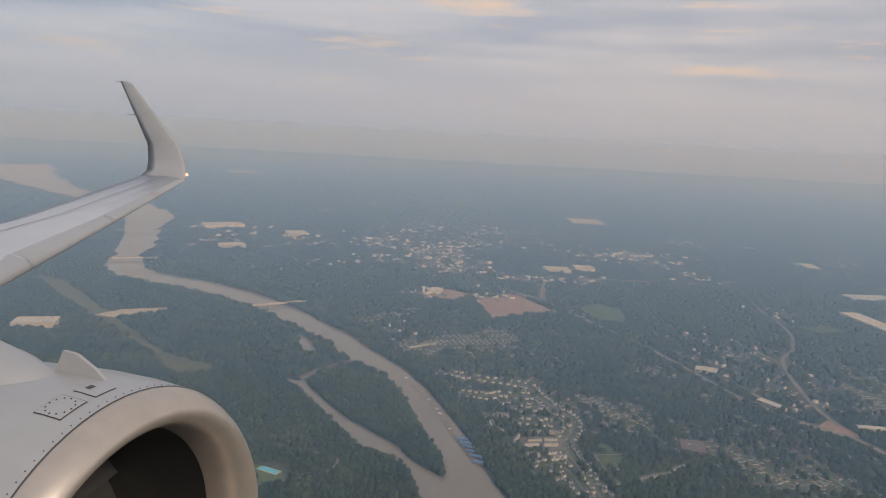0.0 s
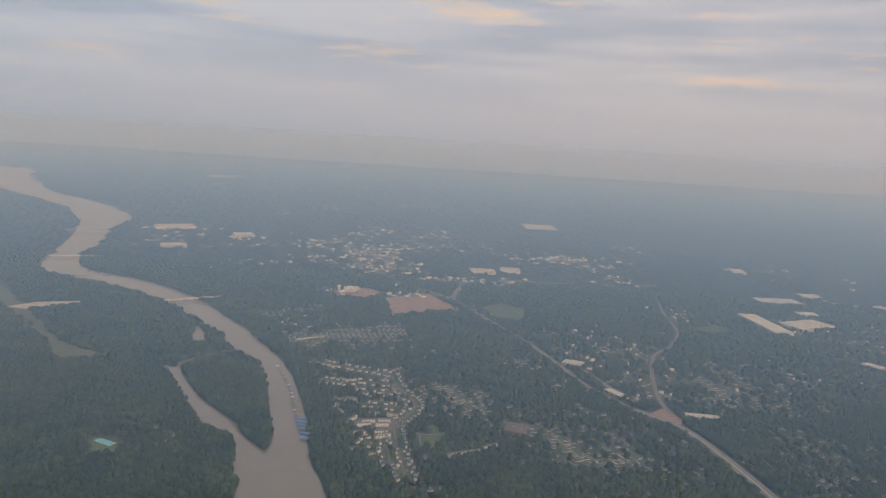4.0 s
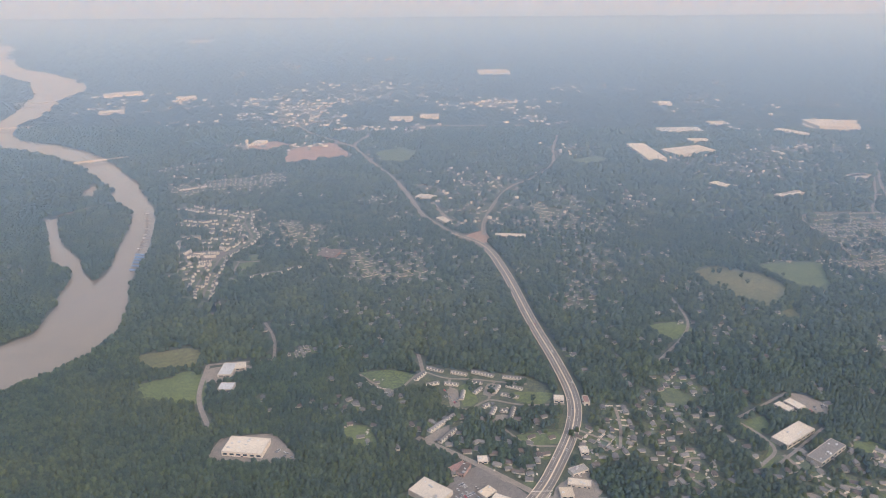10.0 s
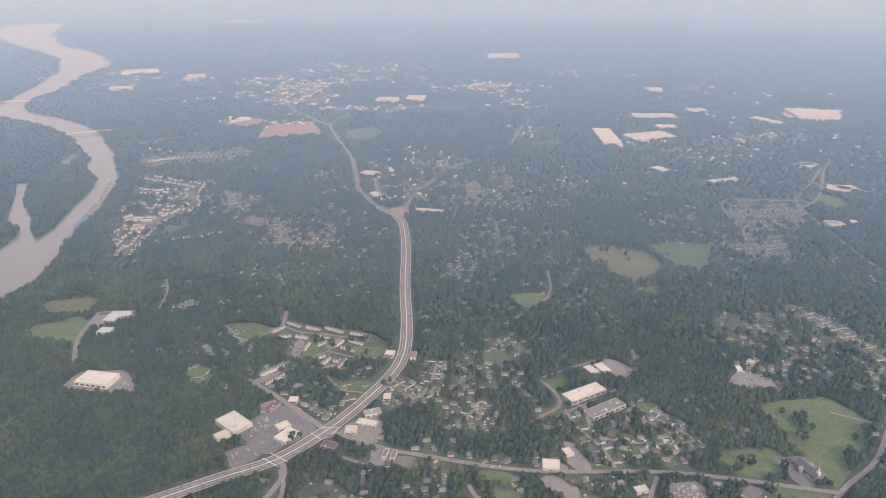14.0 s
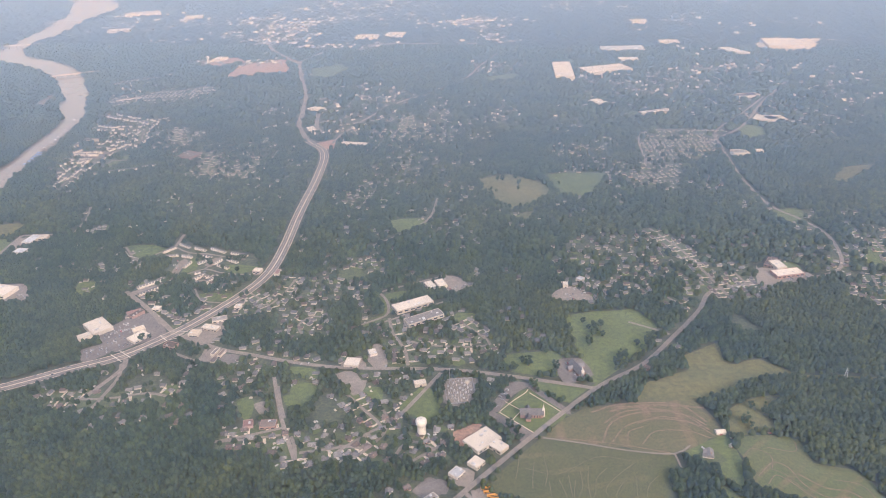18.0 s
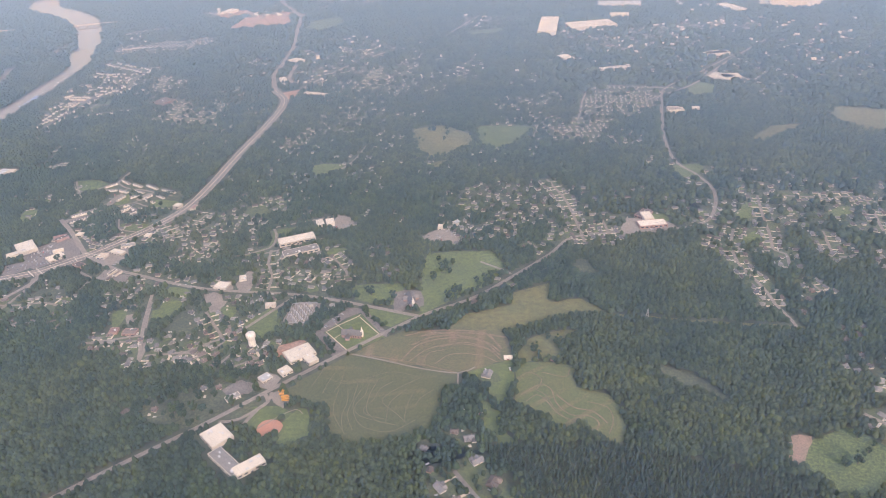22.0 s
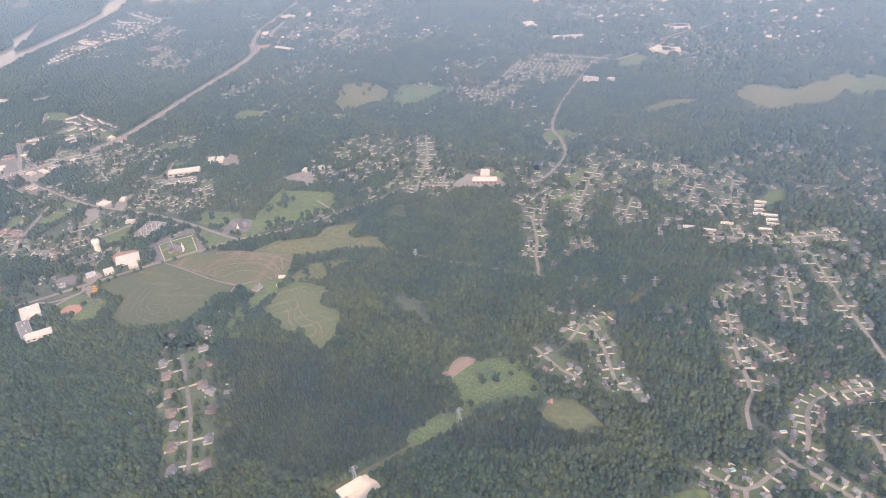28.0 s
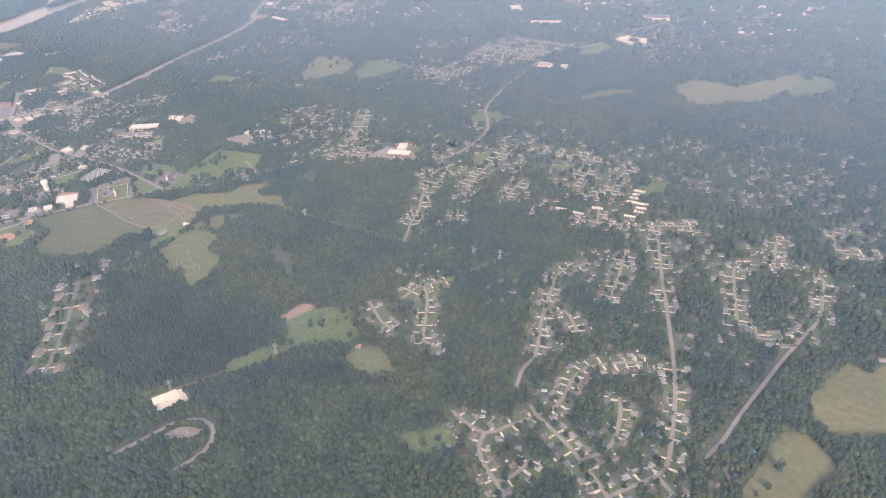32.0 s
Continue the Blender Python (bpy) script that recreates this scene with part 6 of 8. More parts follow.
raise_building(((370.0, 585.7, 30.0, 8.2, -5.0), 2.6, "siding", "white_roof", "long white shop row near a junction", "shop", 5, 2))
raise_building(((302.8, 633.6, 22.0, 8.6, -57.2), 2.4, "siding", "white_roof", "pale shops by a road junction", "shop", 3, 2))
raise_building(((276.7, 722.9, 20.5, 16.0, -25.4), 2.4, "siding", "white_roof", "pale store by a country junction", "store", 3, 2))
raise_building(((199.8, 530.5, 17.4, 19.8, -12.9), 2.4, "brick", "shingle_brown", "brown school block among trees", "school", 4, 3))
raise_building(((375.7, 1936.7, 83.7, 87.8, 3.8), 5, "siding", "white_roof", WH, "warehouse", 0, 2))
raise_building(((197.1, 1225.7, 42.8, 30.8, 5.1), 5, "siding", "white_roof", WH, "warehouse", 0, 2))
raise_building(((246.9, 1252.0, 34.4, 31.2, 1.7), 5, "siding", "white_roof", WH, "warehouse", 0, 2))
raise_building(((-3.9, 1018.0, 16.6, 24.5, -9.3), 4, "siding", "white_roof", "pale store beside bare earth", "store", 0, 2))
raise_building(((710.4, 1404.5, 24.7, 47.4, -7.7), 4, "siding", "white_roof", WH, "warehouse", 0, 2))
raise_building(((-459.6, 1529.7, 81.5, 42.5, 31.2), 5, "siding", "white_roof", WH, "warehouse", 0, 2))
raise_building(((-371.7, 1292.0, 45.6, 24.8, 21.6), 5, "siding", "white_roof", WH, "warehouse", 0, 2))
raise_building(((-292.5, 1470.1, 40.9, 38.1, 23.6), 5, "siding", "white_roof", WH, "warehouse", 0, 2))
raise_building(((-425.2, 759.0, 42.8, 25.0, 14.3), 5, "siding", "white_roof", WH, "warehouse", 0, 3))
raise_building(((670.3, 1128.7, 70.3, 31.5, 6.5), 4, "siding", "metal_roof", "grey-roofed warehouse in the distance", "warehouse", 0, 2))
raise_building(((750.9, 1191.0, 32.4, 24.5, 5.7), 4, "siding", "white_roof", WH, "warehouse", 0, 1))
raise_building(((678.1, 1043.3, 29.5, 19.5, 5.4), 4, "siding", "white_roof", WH, "warehouse", 0, 1))
raise_building(((703.8, 747.1, 29.9, 4.9, 29.6), 3, "siding", "white_roof", "pale store roofs beside houses", "store", 0, 2))
raise_building(((817.7, 828.0, 30.8, 13.1, 22.3), 3, "siding", "white_roof", "pale store roof in the distance", "store", 0, 2))
raise_building(((775.4, 594.3, 16.3, 10.8, 15.7), 3, "siding", "white_roof", "pale store by a distant road", "store", 0, 1))
raise_building(((382.9, 197.8, 6.7, 6.6, 5.1), 1.9, "siding", "concrete", "tan petrol station canopy and shop", "petrol station", 2, 1))
raise_building(((374.6, 182.7, 8.1, 5.4, -14.2), 1.8, "brick", "shingle_brown", "brown-roofed shop by the junction", "shop", 3, 1))
raise_building(((396.2, 233.1, 4.3, 4.7, 5.3), 2.0, "siding", "white_roof", "white shop among trees by the highway", "shop", 2, 1))
raise_building(((341.4, 223.0, 5.2, 4.6, 5.5), 2.0, "siding", "white_roof", "small white hall on a side street", "hall", 2, 1))
raise_building(((328.6, 216.2, 9.6, 4.4, 41.2), 1.8, "brick", "shingle_red", "reddish shop row on a side street", "shop", 4, 1))
raise_building(((623.3, 303.2, 4.5, 4.9, -34.0), 2.2, "siding", "metal_roof", "grey metal shed beside a storage yard", "shed", 0, 0))
raise_building(((613.3, 293.4, 3.5, 5.3, 6.5), 2.4, "siding", "white_roof", "white shed beside a storage yard", "shed", 0, 0))
raise_building(((537.6, 167.4, 6.7, 4.3, 23.9), 1.8, "siding", "white_roof", "pale shed by a street", "shed", 1, 0))
raise_building(((833.2, 725.8, 21.2, 15.6, 17.6), 3, "siding", "white_roof", "white store roof on a pale lot", "store", 0, 2))

raise_building(((513.7, 251.9, 26.9, 9.9, 37.8), 2.6, "siding", "white_roof", SC, "school", 6, 5))
raise_building(((524.9, 236.1, 25.6, 8.3, 39.8), 2.6, "siding", "shingle_light", "older school block with a brownish flat roof", "school", 6, 6))
raise_building(((519.5, 280.4, 9.6, 5.6, -54.3), 2.0, "siding", "white_roof", SC, "school", 3, 1))
raise_building(((526.7, 283.4, 10.4, 6.3, -58.4), 2.2, "siding", "white_roof", SC, "school", 3, 2))
raise_building(((493.5, 181.1, 8.9, 8.0, 1.6), 1.8, "siding", "white_roof", "white metal shed beside a grey lot", "shed", 0, 0))
raise_building(((502.4, 193.1, 6.1, 4.7, -60.5), 1.8, "siding", "white_roof", "small pale workshop with a dark yard", "workshop", 2, 1))
raise_building(((315.6, 195.1, 18.2, 12.7, -34.6), 2.8, "siding", "white_roof", ST, "store", 0, 6))
raise_building(((313.3, 183.8, 8.1, 5.6, 49.3), 2.0, "siding", "white_roof", "lower wing of a pale store", "store", 0, 1))
raise_building(((349.0, 188.3, 11.8, 8.7, 64.2), 1.9, "siding", "white_roof", "small bank with a white flat roof", "bank", 3, 2))
raise_building(((343.7, 196.9, 7.7, 6.1, 45.4), 1.6, "siding", "concrete", "pale restaurant in the parking lot", "restaurant", 2, 2))
raise_building(((390.2, 205.5, 11.7, 5.1, -9.0), 1.8, "siding", "white_roof", "long white-roofed shop row by the highway", "shop", 6, 4))
raise_building(((391.0, 216.2, 9.7, 5.2, 28.0), 1.8, "siding", "shingle_light", "tan flat building beside the highway", "shop", 3, 2))
raise_building(((579.1, 125.4, 16.1, 11.6, 51.3), 1.8, "siding", "white_roof", "low white-roofed school with red lots", "school", 5, 5))
raise_building(((587.9, 121.7, 8.0, 6.3, -32.9), 2.1, "siding", "white_roof", "white gymnasium roof of a low school", "school", 3, 2))
raise_building(((578.6, 108.6, 6.4, 6.2, 59.7), 1.8, "siding", "white_roof", "pale hall beside the road", "hall", 3, 2))
raise_building(((569.5, 52.8, 13.4, 11.8, -30.1), 2.2, "siding", "white_roof", SC, "school", 4, 5))
raise_building(((583.4, 38.4, 21.5, 7.0, -27.7), 2.0, "siding", "shingle_light", "long school wing with a brownish flat roof", "school", 4, 4))
raise_building(((595.8, 38.7, 15.0, 6.6, 55.3), 2.3, "siding", "white_roof", SC, "school", 5, 4))
raise_building(((570.5, 100.4, 6.2, 5.7, 60.9), 1.6, "siding", "metal_roof", "grey-roofed school wing beside the road", "school", 3, 2))
raise_building(((561.2, 81.7, 7.8, 4.2, 51.8), 1.4, "siding", "shingle_light", "grey-roofed house beside a dark lot", "hall", 3, 1))
raise_building(((455.3, 118.8, 5.7, 5.2, -68.1), 1.6, "brick", "shingle_red", "red brick hall among trees", "hall", 3, 1))
raise_building(((466.1, 120.2, 8.4, 6.0, 11.4), 1.6, "brick", "shingle_brown", "brick hall among trees", "hall", 3, 1))

def long_row(a, b, wide, label="white town house row with grey gabled roof", high=1.75):
    """A row of town houses: a long body, one roof, a gable and a door for each home."""
    (ax, ay), (bx, by) = a, b
    L, turn = math.hypot(bx - ax, by - ay), math.degrees(math.atan2(by - ay, bx - ax))
    root = tagged(new("town_house_row"), label, "town houses", "town house rows")
    root.matrix_world = pose((ax + bx) / 2, (ay + by) / 2, 0, 0, 0, turn)
    part("wall", box(bmesh.new(), -L / 2, L / 2, -wide / 2, wide / 2, 0, high), "siding", root)
    part("roof", gable(bmesh.new(), -L / 2, L / 2, -wide / 2, wide / 2, high, high + 1.0, 0.14), "shingle_grey", root)
    n = max(2, int(L / 2.1))
    for i in range(n):
        x = -L / 2 + (i + 0.5) * L / n
        y0, y1 = -wide / 2 - 0.30, -wide / 2 + 0.55
        bm = bmesh.new()
        ring = [[bm.verts.new((x + u, y, z)) for u, z in ((-0.55, 0), (0.55, 0), (0.55, high), (0, high + 0.72), (-0.55, high))] for y in (y0, y1)]
        bm.faces.new(ring[0])
        for q in range(5):
            bm.faces.new((ring[0][q], ring[1][q], ring[1][(q + 1) % 5], ring[0][(q + 1) % 5]))
        part("gable_front", bm, "tower_white", root, "white gabled front")
        part("door", box(bmesh.new(), x - 0.35, x - 0.05, y0 - 0.04, y0 + 0.01, 0, 0.75), "door_paint", root)
        part("window", box(bmesh.new(), x - 0.25, x + 0.25, y0 - 0.03, y0 + 0.01, 1.0, 1.5), "glass_dark", root)
    c = curve([a, b], 2.0)
    cover_line(c, wide + 4, 1)


def join_row(item):
    a, b = item
    long_row(a, b, 2.5)


join_row(((328.7, 282.6), (329.7, 292.2)))
join_row(((341.5, 274.6), (345.4, 277.6)))
join_row(((298.8, 304.6), (304.5, 314.4)))
join_row(((305.2, 320.9), (315.9, 316.0)))
join_row(((321.1, 315.6), (331.7, 312.4)))
join_row(((334.6, 316.5), (348.8, 311.2)))
join_row(((354.2, 310.8), (369.0, 308.0)))
join_row(((304.8, 298.1), (314.0, 301.8)))
join_row(((317.5, 301.3), (326.5, 299.7)))
join_row(((331.5, 303.8), (341.6, 302.3)))
join_row(((336.3, 290.1), (341.0, 296.2)))
join_row(((348.7, 291.0), (351.8, 299.2)))
join_row(((356.2, 300.3), (366.3, 295.9)))
join_row(((352.9, 289.8), (363.6, 286.3)))
join_row(((345.7, 265.3), (349.1, 274.2)))
join_row(((352.2, 271.8), (356.5, 271.4)))
join_row(((356.5, 259.7), (360.1, 274.4)))
join_row(((311.2, 248.2), (325.1, 265.8)))
join_row(((317.7, 238.5), (326.1, 251.2)))
join_row(((-26.6, 745.9), (0.8, 766.4)))

# taller rows beside the river
tall_ends = [(76.4, 541.3), (86.3, 543.0), (92.6, 543.9), (101.1, 540.2), (73.5, 525.0), (84.2, 527.4), (86.4, 528.7), (96.7, 529.0), (70.5, 517.1), (81.4, 519.9), (85.3, 519.7), (96.0, 521.3), (69.9, 500.7), (79.9, 501.9), (85.8, 504.2), (96.1, 507.2), (88.4, 497.3), (99.0, 501.2), (61.9, 521.1), (67.5, 534.0), (142.5, 469.4), (155.3, 476.5), (155.6, 476.8), (168.1, 482.3), (170.1, 486.9), (181.8, 495.7), (63.1, 572.2), (53.6, 572.2), (53.2, 571.5), (48.2, 560.6), (48.2, 560.0), (49.6, 546.2), (50.0, 545.6), (58.1, 538.1)]
for a, b in zip(tall_ends[::2], tall_ends[1::2]):
    long_row(a, b, 3.0, "tall white town house row with grey gabled roof", 3.0)

# Distant town: many small flat roofs, white and grey, too far off to tell apart
vs, fs, vg, fg, vp, fp = [], [], [], [], [], []
r = random.Random(9)
def scatter_town(item):
    global vp
    (cx, cy), (sx, sy), n, big = item
    for _ in range(int(n * 0.7)):
        x, y = r.gauss(cx, sx * 0.5), r.gauss(cy, sy * 0.5)
        if cover_at(x, y) == 1 and big < 10:
            continue
        L, W, H, a = big * r.uniform(0.2, 0.9), big * r.uniform(0.2, 0.45), r.uniform(1.5, 3), r.uniform(0, 3.14)
        v, f = (vs, fs) if r.random() < 0.5 else (vg, fg)
        b, c, s = len(v), math.cos(a), math.sin(a)
        v += [(x + (u * L * c - w * W * s) / 2, y + (u * L * s + w * W * c) / 2, z) for z in (0, H) for u, w in ((-1, -1), (1, -1), (1, 1), (-1, 1))]
        f += [(b + i, b + (i + 1) % 4, b + 4 + (i + 1) % 4, b + 4 + i) for i in range(4)] + [(b + 4, b + 5, b + 6, b + 7)]
        b, q = len(vp), max(L, W) * 0.7
        vp += [(x + (u * L * c - w * W * s) * 0.9, y + (u * L * s + w * W * c) * 1.1, 0.3) for u, w in ((-1, -1), (1, -1), (1, 1), (-1, 1))]
        fp.append((b, b + 1, b + 2, b + 3))
        front = q * 1.6 + (18 if y > 640 else 5)
        cover([(x - q, y - front), (x + q, y - front), (x + q, y + q), (x - q, y + q)], 1)


scatter_town(((17.9, 1260.8), (55, 130), 90, 12))
scatter_town(((-41.5, 1431.5), (160, 160), 90, 14))
scatter_town(((96.0, 1655.4), (160, 200), 80, 16))
scatter_town(((-127.2, 1397.0), (130, 120), 40, 14))
scatter_town(((361.7, 1413.5), (100, 60), 45, 14))
scatter_town(((99.0, 1002.5), (60, 40), 26, 9))
scatter_town(((156.4, 1161.1), (120, 30), 24, 16))
scatter_town(((169.7, 962.2), (40, 20), 14, 8))
scatter_town(((-20.9, 1005.8), (40, 40), 12, 12))
scatter_town(((358.9, 781.8), (40, 30), 26, 6))
scatter_town(((321.7, 622.5), (30, 20), 16, 6))
scatter_town(((281.0, 715.0), (20, 20), 8, 7))
scatter_town(((688.4, 919.3), (120, 60), 60, 7))
scatter_town(((825.4, 1004.8), (90, 60), 40, 10))
scatter_town(((478.7, 996.2), (60, 50), 26, 8))
scatter_town(((308.7, 843.1), (30, 30), 10, 7))
scatter_town(((438.5, 1243.7), (80, 60), 24, 14))
scatter_town(((-293.5, 1440.8), (120, 120), 30, 16))
scatter_town(((-420.6, 1348.1), (70, 160), 22, 18))
scatter_town(((192.3, 1142.4), (60, 30), 25, 11))
scatter_town(((70.8, 1002.4), (40, 30), 25, 10))
scatter_town(((-258.7, 2081.5), (120, 160), 22, 22))
scatter_town(((-7.6, 2323.7), (200, 120), 22, 24))
scatter_town(((379.8, 1446.5), (110, 60), 40, 12))
scatter_town(((698.6, 866.7), (60, 60), 30, 7))
scatter_town(((971.2, 945.6), (160, 120), 60, 8))
scatter_town(((953.0, 867.3), (140, 80), 50, 8))
scatter_town(((264.3, 777.6), (60, 40), 14, 5))
scatter_town(((-59.7, 1653.2), (120, 120), 50, 14))
scatter_town(((305.9, 807.4), (60, 60), 25, 6))
scatter_town(((348.2, 782.9), (50, 60), 25, 6))
scatter_town(((454.6, 1002.6), (30, 40), 14, 7))
scatter_town(((332.5, 713.5), (90, 70), 50, 6))
scatter_town(((376.0, 681.7), (120, 90), 80, 6))
scatter_town(((524.9, 718.6), (110, 90), 50, 6))
scatter_town(((-4, 1377), (65, 106), 70, 10))
scatter_town(((-22, 1194), (47, 40), 30, 10))
scatter_town(((-116, 1478), (68, 45), 34, 14))
scatter_town(((54, 1220), (39, 52), 30, 10))
scatter_town(((129, 1146), (56, 23), 20, 12))
scatter_town(((71, 1478), (95, 76), 60, 10))
scatter_town(((197, 1611), (80, 107), 30, 11))
scatter_town(((362, 1415), (73, 42), 34, 14))
scatter_town(((423, 1345), (47, 50), 18, 12))
scatter_town(((-294, 1442), (42, 43), 14, 12))
scatter_town(((-456, 1514), (42, 32), 10, 18))
scatter_town(((-292, 1915), (69, 62), 14, 16))
scatter_town(((101, 2302), (111, 107), 18, 18))
scatter_town(((-43, 2303), (107, 89), 14, 20))
scatter_town(((-192, 1188), (54, 50), 18, 10))
scatter_town(((-105, 1246), (48, 27), 22, 10))
scatter_town(((68, 954), (20, 26), 12, 9))
scatter_town(((-30, 814), (39, 15), 20, 6))
scatter_town(((-15, 1019), (21, 22), 12, 9))
scatter_town(((-61, 846), (27, 21), 14, 7))
scatter_town(((652, 1614), (59, 36), 9, 14))
scatter_town(((732, 1450), (54, 43), 9, 12))
scatter_town(((346, 1768), (90, 128), 26, 10))
scatter_town(((137, 1724), (70, 61), 18, 11))
scatter_town(((-271, 1134), (25, 27), 10, 10))
scatter_town(((249, 1406), (47, 82), 22, 9))
scatter_town(((569, 1679), (75, 96), 22, 10))
scatter_town(((922, 1734), (101, 82), 16, 12))
scatter_town(((849, 1372), (79, 65), 14, 12))
scatter_town(((56, 1620), (81, 95), 26, 10))
scatter_town(((362, 1426), (70, 45), 26, 12))
scatter_town(((-23, 1297), (56, 105), 34, 10))
scatter_town(((475, 1208), (40, 45), 18, 8))
scatter_town(((535, 1646), (65, 76), 16, 12))
scatter_town(((781, 998), (41, 39), 30, 8))
scatter_town(((789, 1127), (46, 48), 20, 9))
scatter_town(((716, 1343), (54, 92), 16, 10))
scatter_town(((471, 975), (34, 20), 16, 6))
scatter_town(((995, 1428), (66, 72), 16, 12))
scatter_town(((822, 1491), (70, 62), 12, 14))
tagged(raw("far_lots", vp, fp, "asphalt"), "pale paved lots of a distant town", "lots", kind="stuff")
tagged(raw("far_roofs", vs, fs, "white_roof"), "pale flat roofs of a distant town", "buildings", kind="stuff")
tagged(raw("far_roofs", vg, fg, "shingle_light"), "grey roofs of a distant town", "buildings", kind="stuff")

# Water tower
def water_tower(x, y):
    root = tagged(new("water_tower"), "white steel water tower with a rounded tank", "water tower")
    root.matrix_world = pose(x, y, 0)
    bm = bmesh.new()
    rings = [(0.0, 9.3), (2.1, 9.2), (2.7, 8.9), (2.85, 8.5), (2.85, 7.0), (2.75, 6.5), (2.45, 6.0), (2.2, 5.5), (2.1, 5.0), (2.08, 4.6)]
    turn = 28
    rows = [[bm.verts.new((r * math.cos(6.2832 * i / turn), r * math.sin(6.2832 * i / turn), z)) for i in range(turn)] for r, z in rings[1:]]
    top = bm.verts.new((0, 0, 9.3))
    for i in range(turn):
        bm.faces.new((top, rows[0][i], rows[0][(i + 1) % turn]))
        for a, b in zip(rows, rows[1:]):
            bm.faces.new((a[i], b[i], b[(i + 1) % turn], a[(i + 1) % turn]))
    part("tank", bm, "tower_white", root, smooth=True)
    part("shaft", rod(bmesh.new(), (0, 0, 0), (0, 0, 4.7), 2.3, 2.08, 24), "tower_white", root, "pale fluted shaft")
    part("vent", rod(bmesh.new(), (0, 0, 9.3), (0, 0, 9.8), 0.3, 0.25, 10), "steel", root)
    bm = bmesh.new()
    for s in (-0.2, 0.2):
        rod(bm, (2.36, s, 0.0), (2.14, s, 4.7), 0.04, None, 5)
    part("ladder", bm, "steel", root)
    part("door", box(bmesh.new(), -0.4, 0.4, -2.36, -2.2, 0, 0.95), "steel", root)


water_tower(547.5, 126.8)
cover([(543, 122), (552, 122), (552, 131), (543, 131)], 1)


# Church with a white steeple
def church(x, y, turn):
    root = tagged(new("church"), "brick church with steep grey roof and white steeple", "church")
    root.matrix_world = pose(x, y, 0, 0, 0, turn)
    part("wall", box(bmesh.new(), -6, 6, -2.3, 2.3, 0, 2.4), "brick", root)
    part("roof", gable(bmesh.new(), -6, 6, -2.3, 2.3, 2.4, 5.0, 0.3), "shingle_grey", root)
    part("transept", box(bmesh.new(), -3.2, -0.6, -5, 5, 0, 2.0), "brick", root)
    bm = gable(bmesh.new(), -5, 5, -1.3, 1.3, 2.0, 3.6, 0.2)
    bmesh.ops.rotate(bm, cent=(0, 0, 0), matrix=Matrix.Rotation(radians(90), 3, "Z"), verts=bm.verts)
    bmesh.ops.translate(bm, vec=(-1.9, 0, 0), verts=bm.verts)
    part("transept_roof", bm, "shingle_grey", root)
    tower = part("steeple", box(bmesh.new(), 5.3, 6.9, -0.8, 0.8, 0, 4.6), "tower_white", root)
    part("spire", rod(bmesh.new(), (6.1, 0, 4.6), (6.1, 0, 7.4), 0.62, 0.03, 8), "tower_white", tower)
    part("cross", box(box(bmesh.new(), 6.07, 6.13, -0.04, 0.04, 7.3, 8.0), 6.07, 6.13, -0.22, 0.22, 7.65, 7.72), "steel", tower)
    part("door", box(bmesh.new(), 6.9, 6.96, -0.4, 0.4, 0, 1.2), "door_paint", root)
    for i in range(4):
        part("window", box(bmesh.new(), -0.2 + i * 1.4, 0.25 + i * 1.4, -2.35, -2.29, 0.8, 1.9), "glass_dark", root)
        part("window", box(bmesh.new(), -0.2 + i * 1.4, 0.25 + i * 1.4, 2.29, 2.35, 0.8, 1.9), "glass_dark", root)


church(*(602.0, 149.6), 8)
church(*(624.4, 193.5), -60)


# Lattice towers of the power line
def lattice_tower(h=9.0, base=1.0):
    root = tagged(new("power_pylon"), "grey steel lattice power line tower", "pylon", "power line towers")
    for sx in (-1, 1):
        for sy in (-1, 1):
            part("leg", rod(bmesh.new(), (sx * base, sy * base, 0), (sx * 0.3, sy * 0.3, h), 0.10, 0.07, 5), "steel", root)
    bm = bmesh.new()
    for i in range(6):
        z0, z1 = h * i / 6, h * (i + 1) / 6
        w0, w1 = base + (0.3 - base) * i / 6, base + (0.3 - base) * (i + 1) / 6
        for s in (-1, 1):
            rod(bm, (-w0, s * w0, z0), (w1, s * w1, z1), 0.05, None, 4)
            rod(bm, (w0, s * w0, z0), (-w1, s * w1, z1), 0.05, None, 4)
            rod(bm, (s * w0, -w0, z0), (s * w1, w1, z1), 0.05, None, 4)
    part("bracing", bm, "steel", root)
    for z, w in ((h * 0.72, 2.6), (h * 0.84, 2.2), (h * 0.96, 1.7)):
        part("crossarm", box(bmesh.new(), -w, w, -0.08, 0.08, z - 0.08, z + 0.08), "steel", root)
        for s in (-1, 1):
            part("insulator", rod(bmesh.new(), (s * w * 0.95, 0, z - 0.08), (s * w * 0.95, 0, z - 0.65), 0.07, None, 6), "glass_dark", root)
    return root


pylon = lattice_tower()
spots_of = [(862.6, 78.3, 60), (908.0, 226.8, 20), (925.9, 232.8, 20), (769.6, 204.5, 80), (834.0, 24.0, 60)]
pylon.matrix_world = pose(*spots_of[0][:2], 0, 0, 0, spots_of[0][2])
for x, y, a in spots_of[1:]:
    copy_thing(pylon, pose(x, y, 0, 0, 0, a))


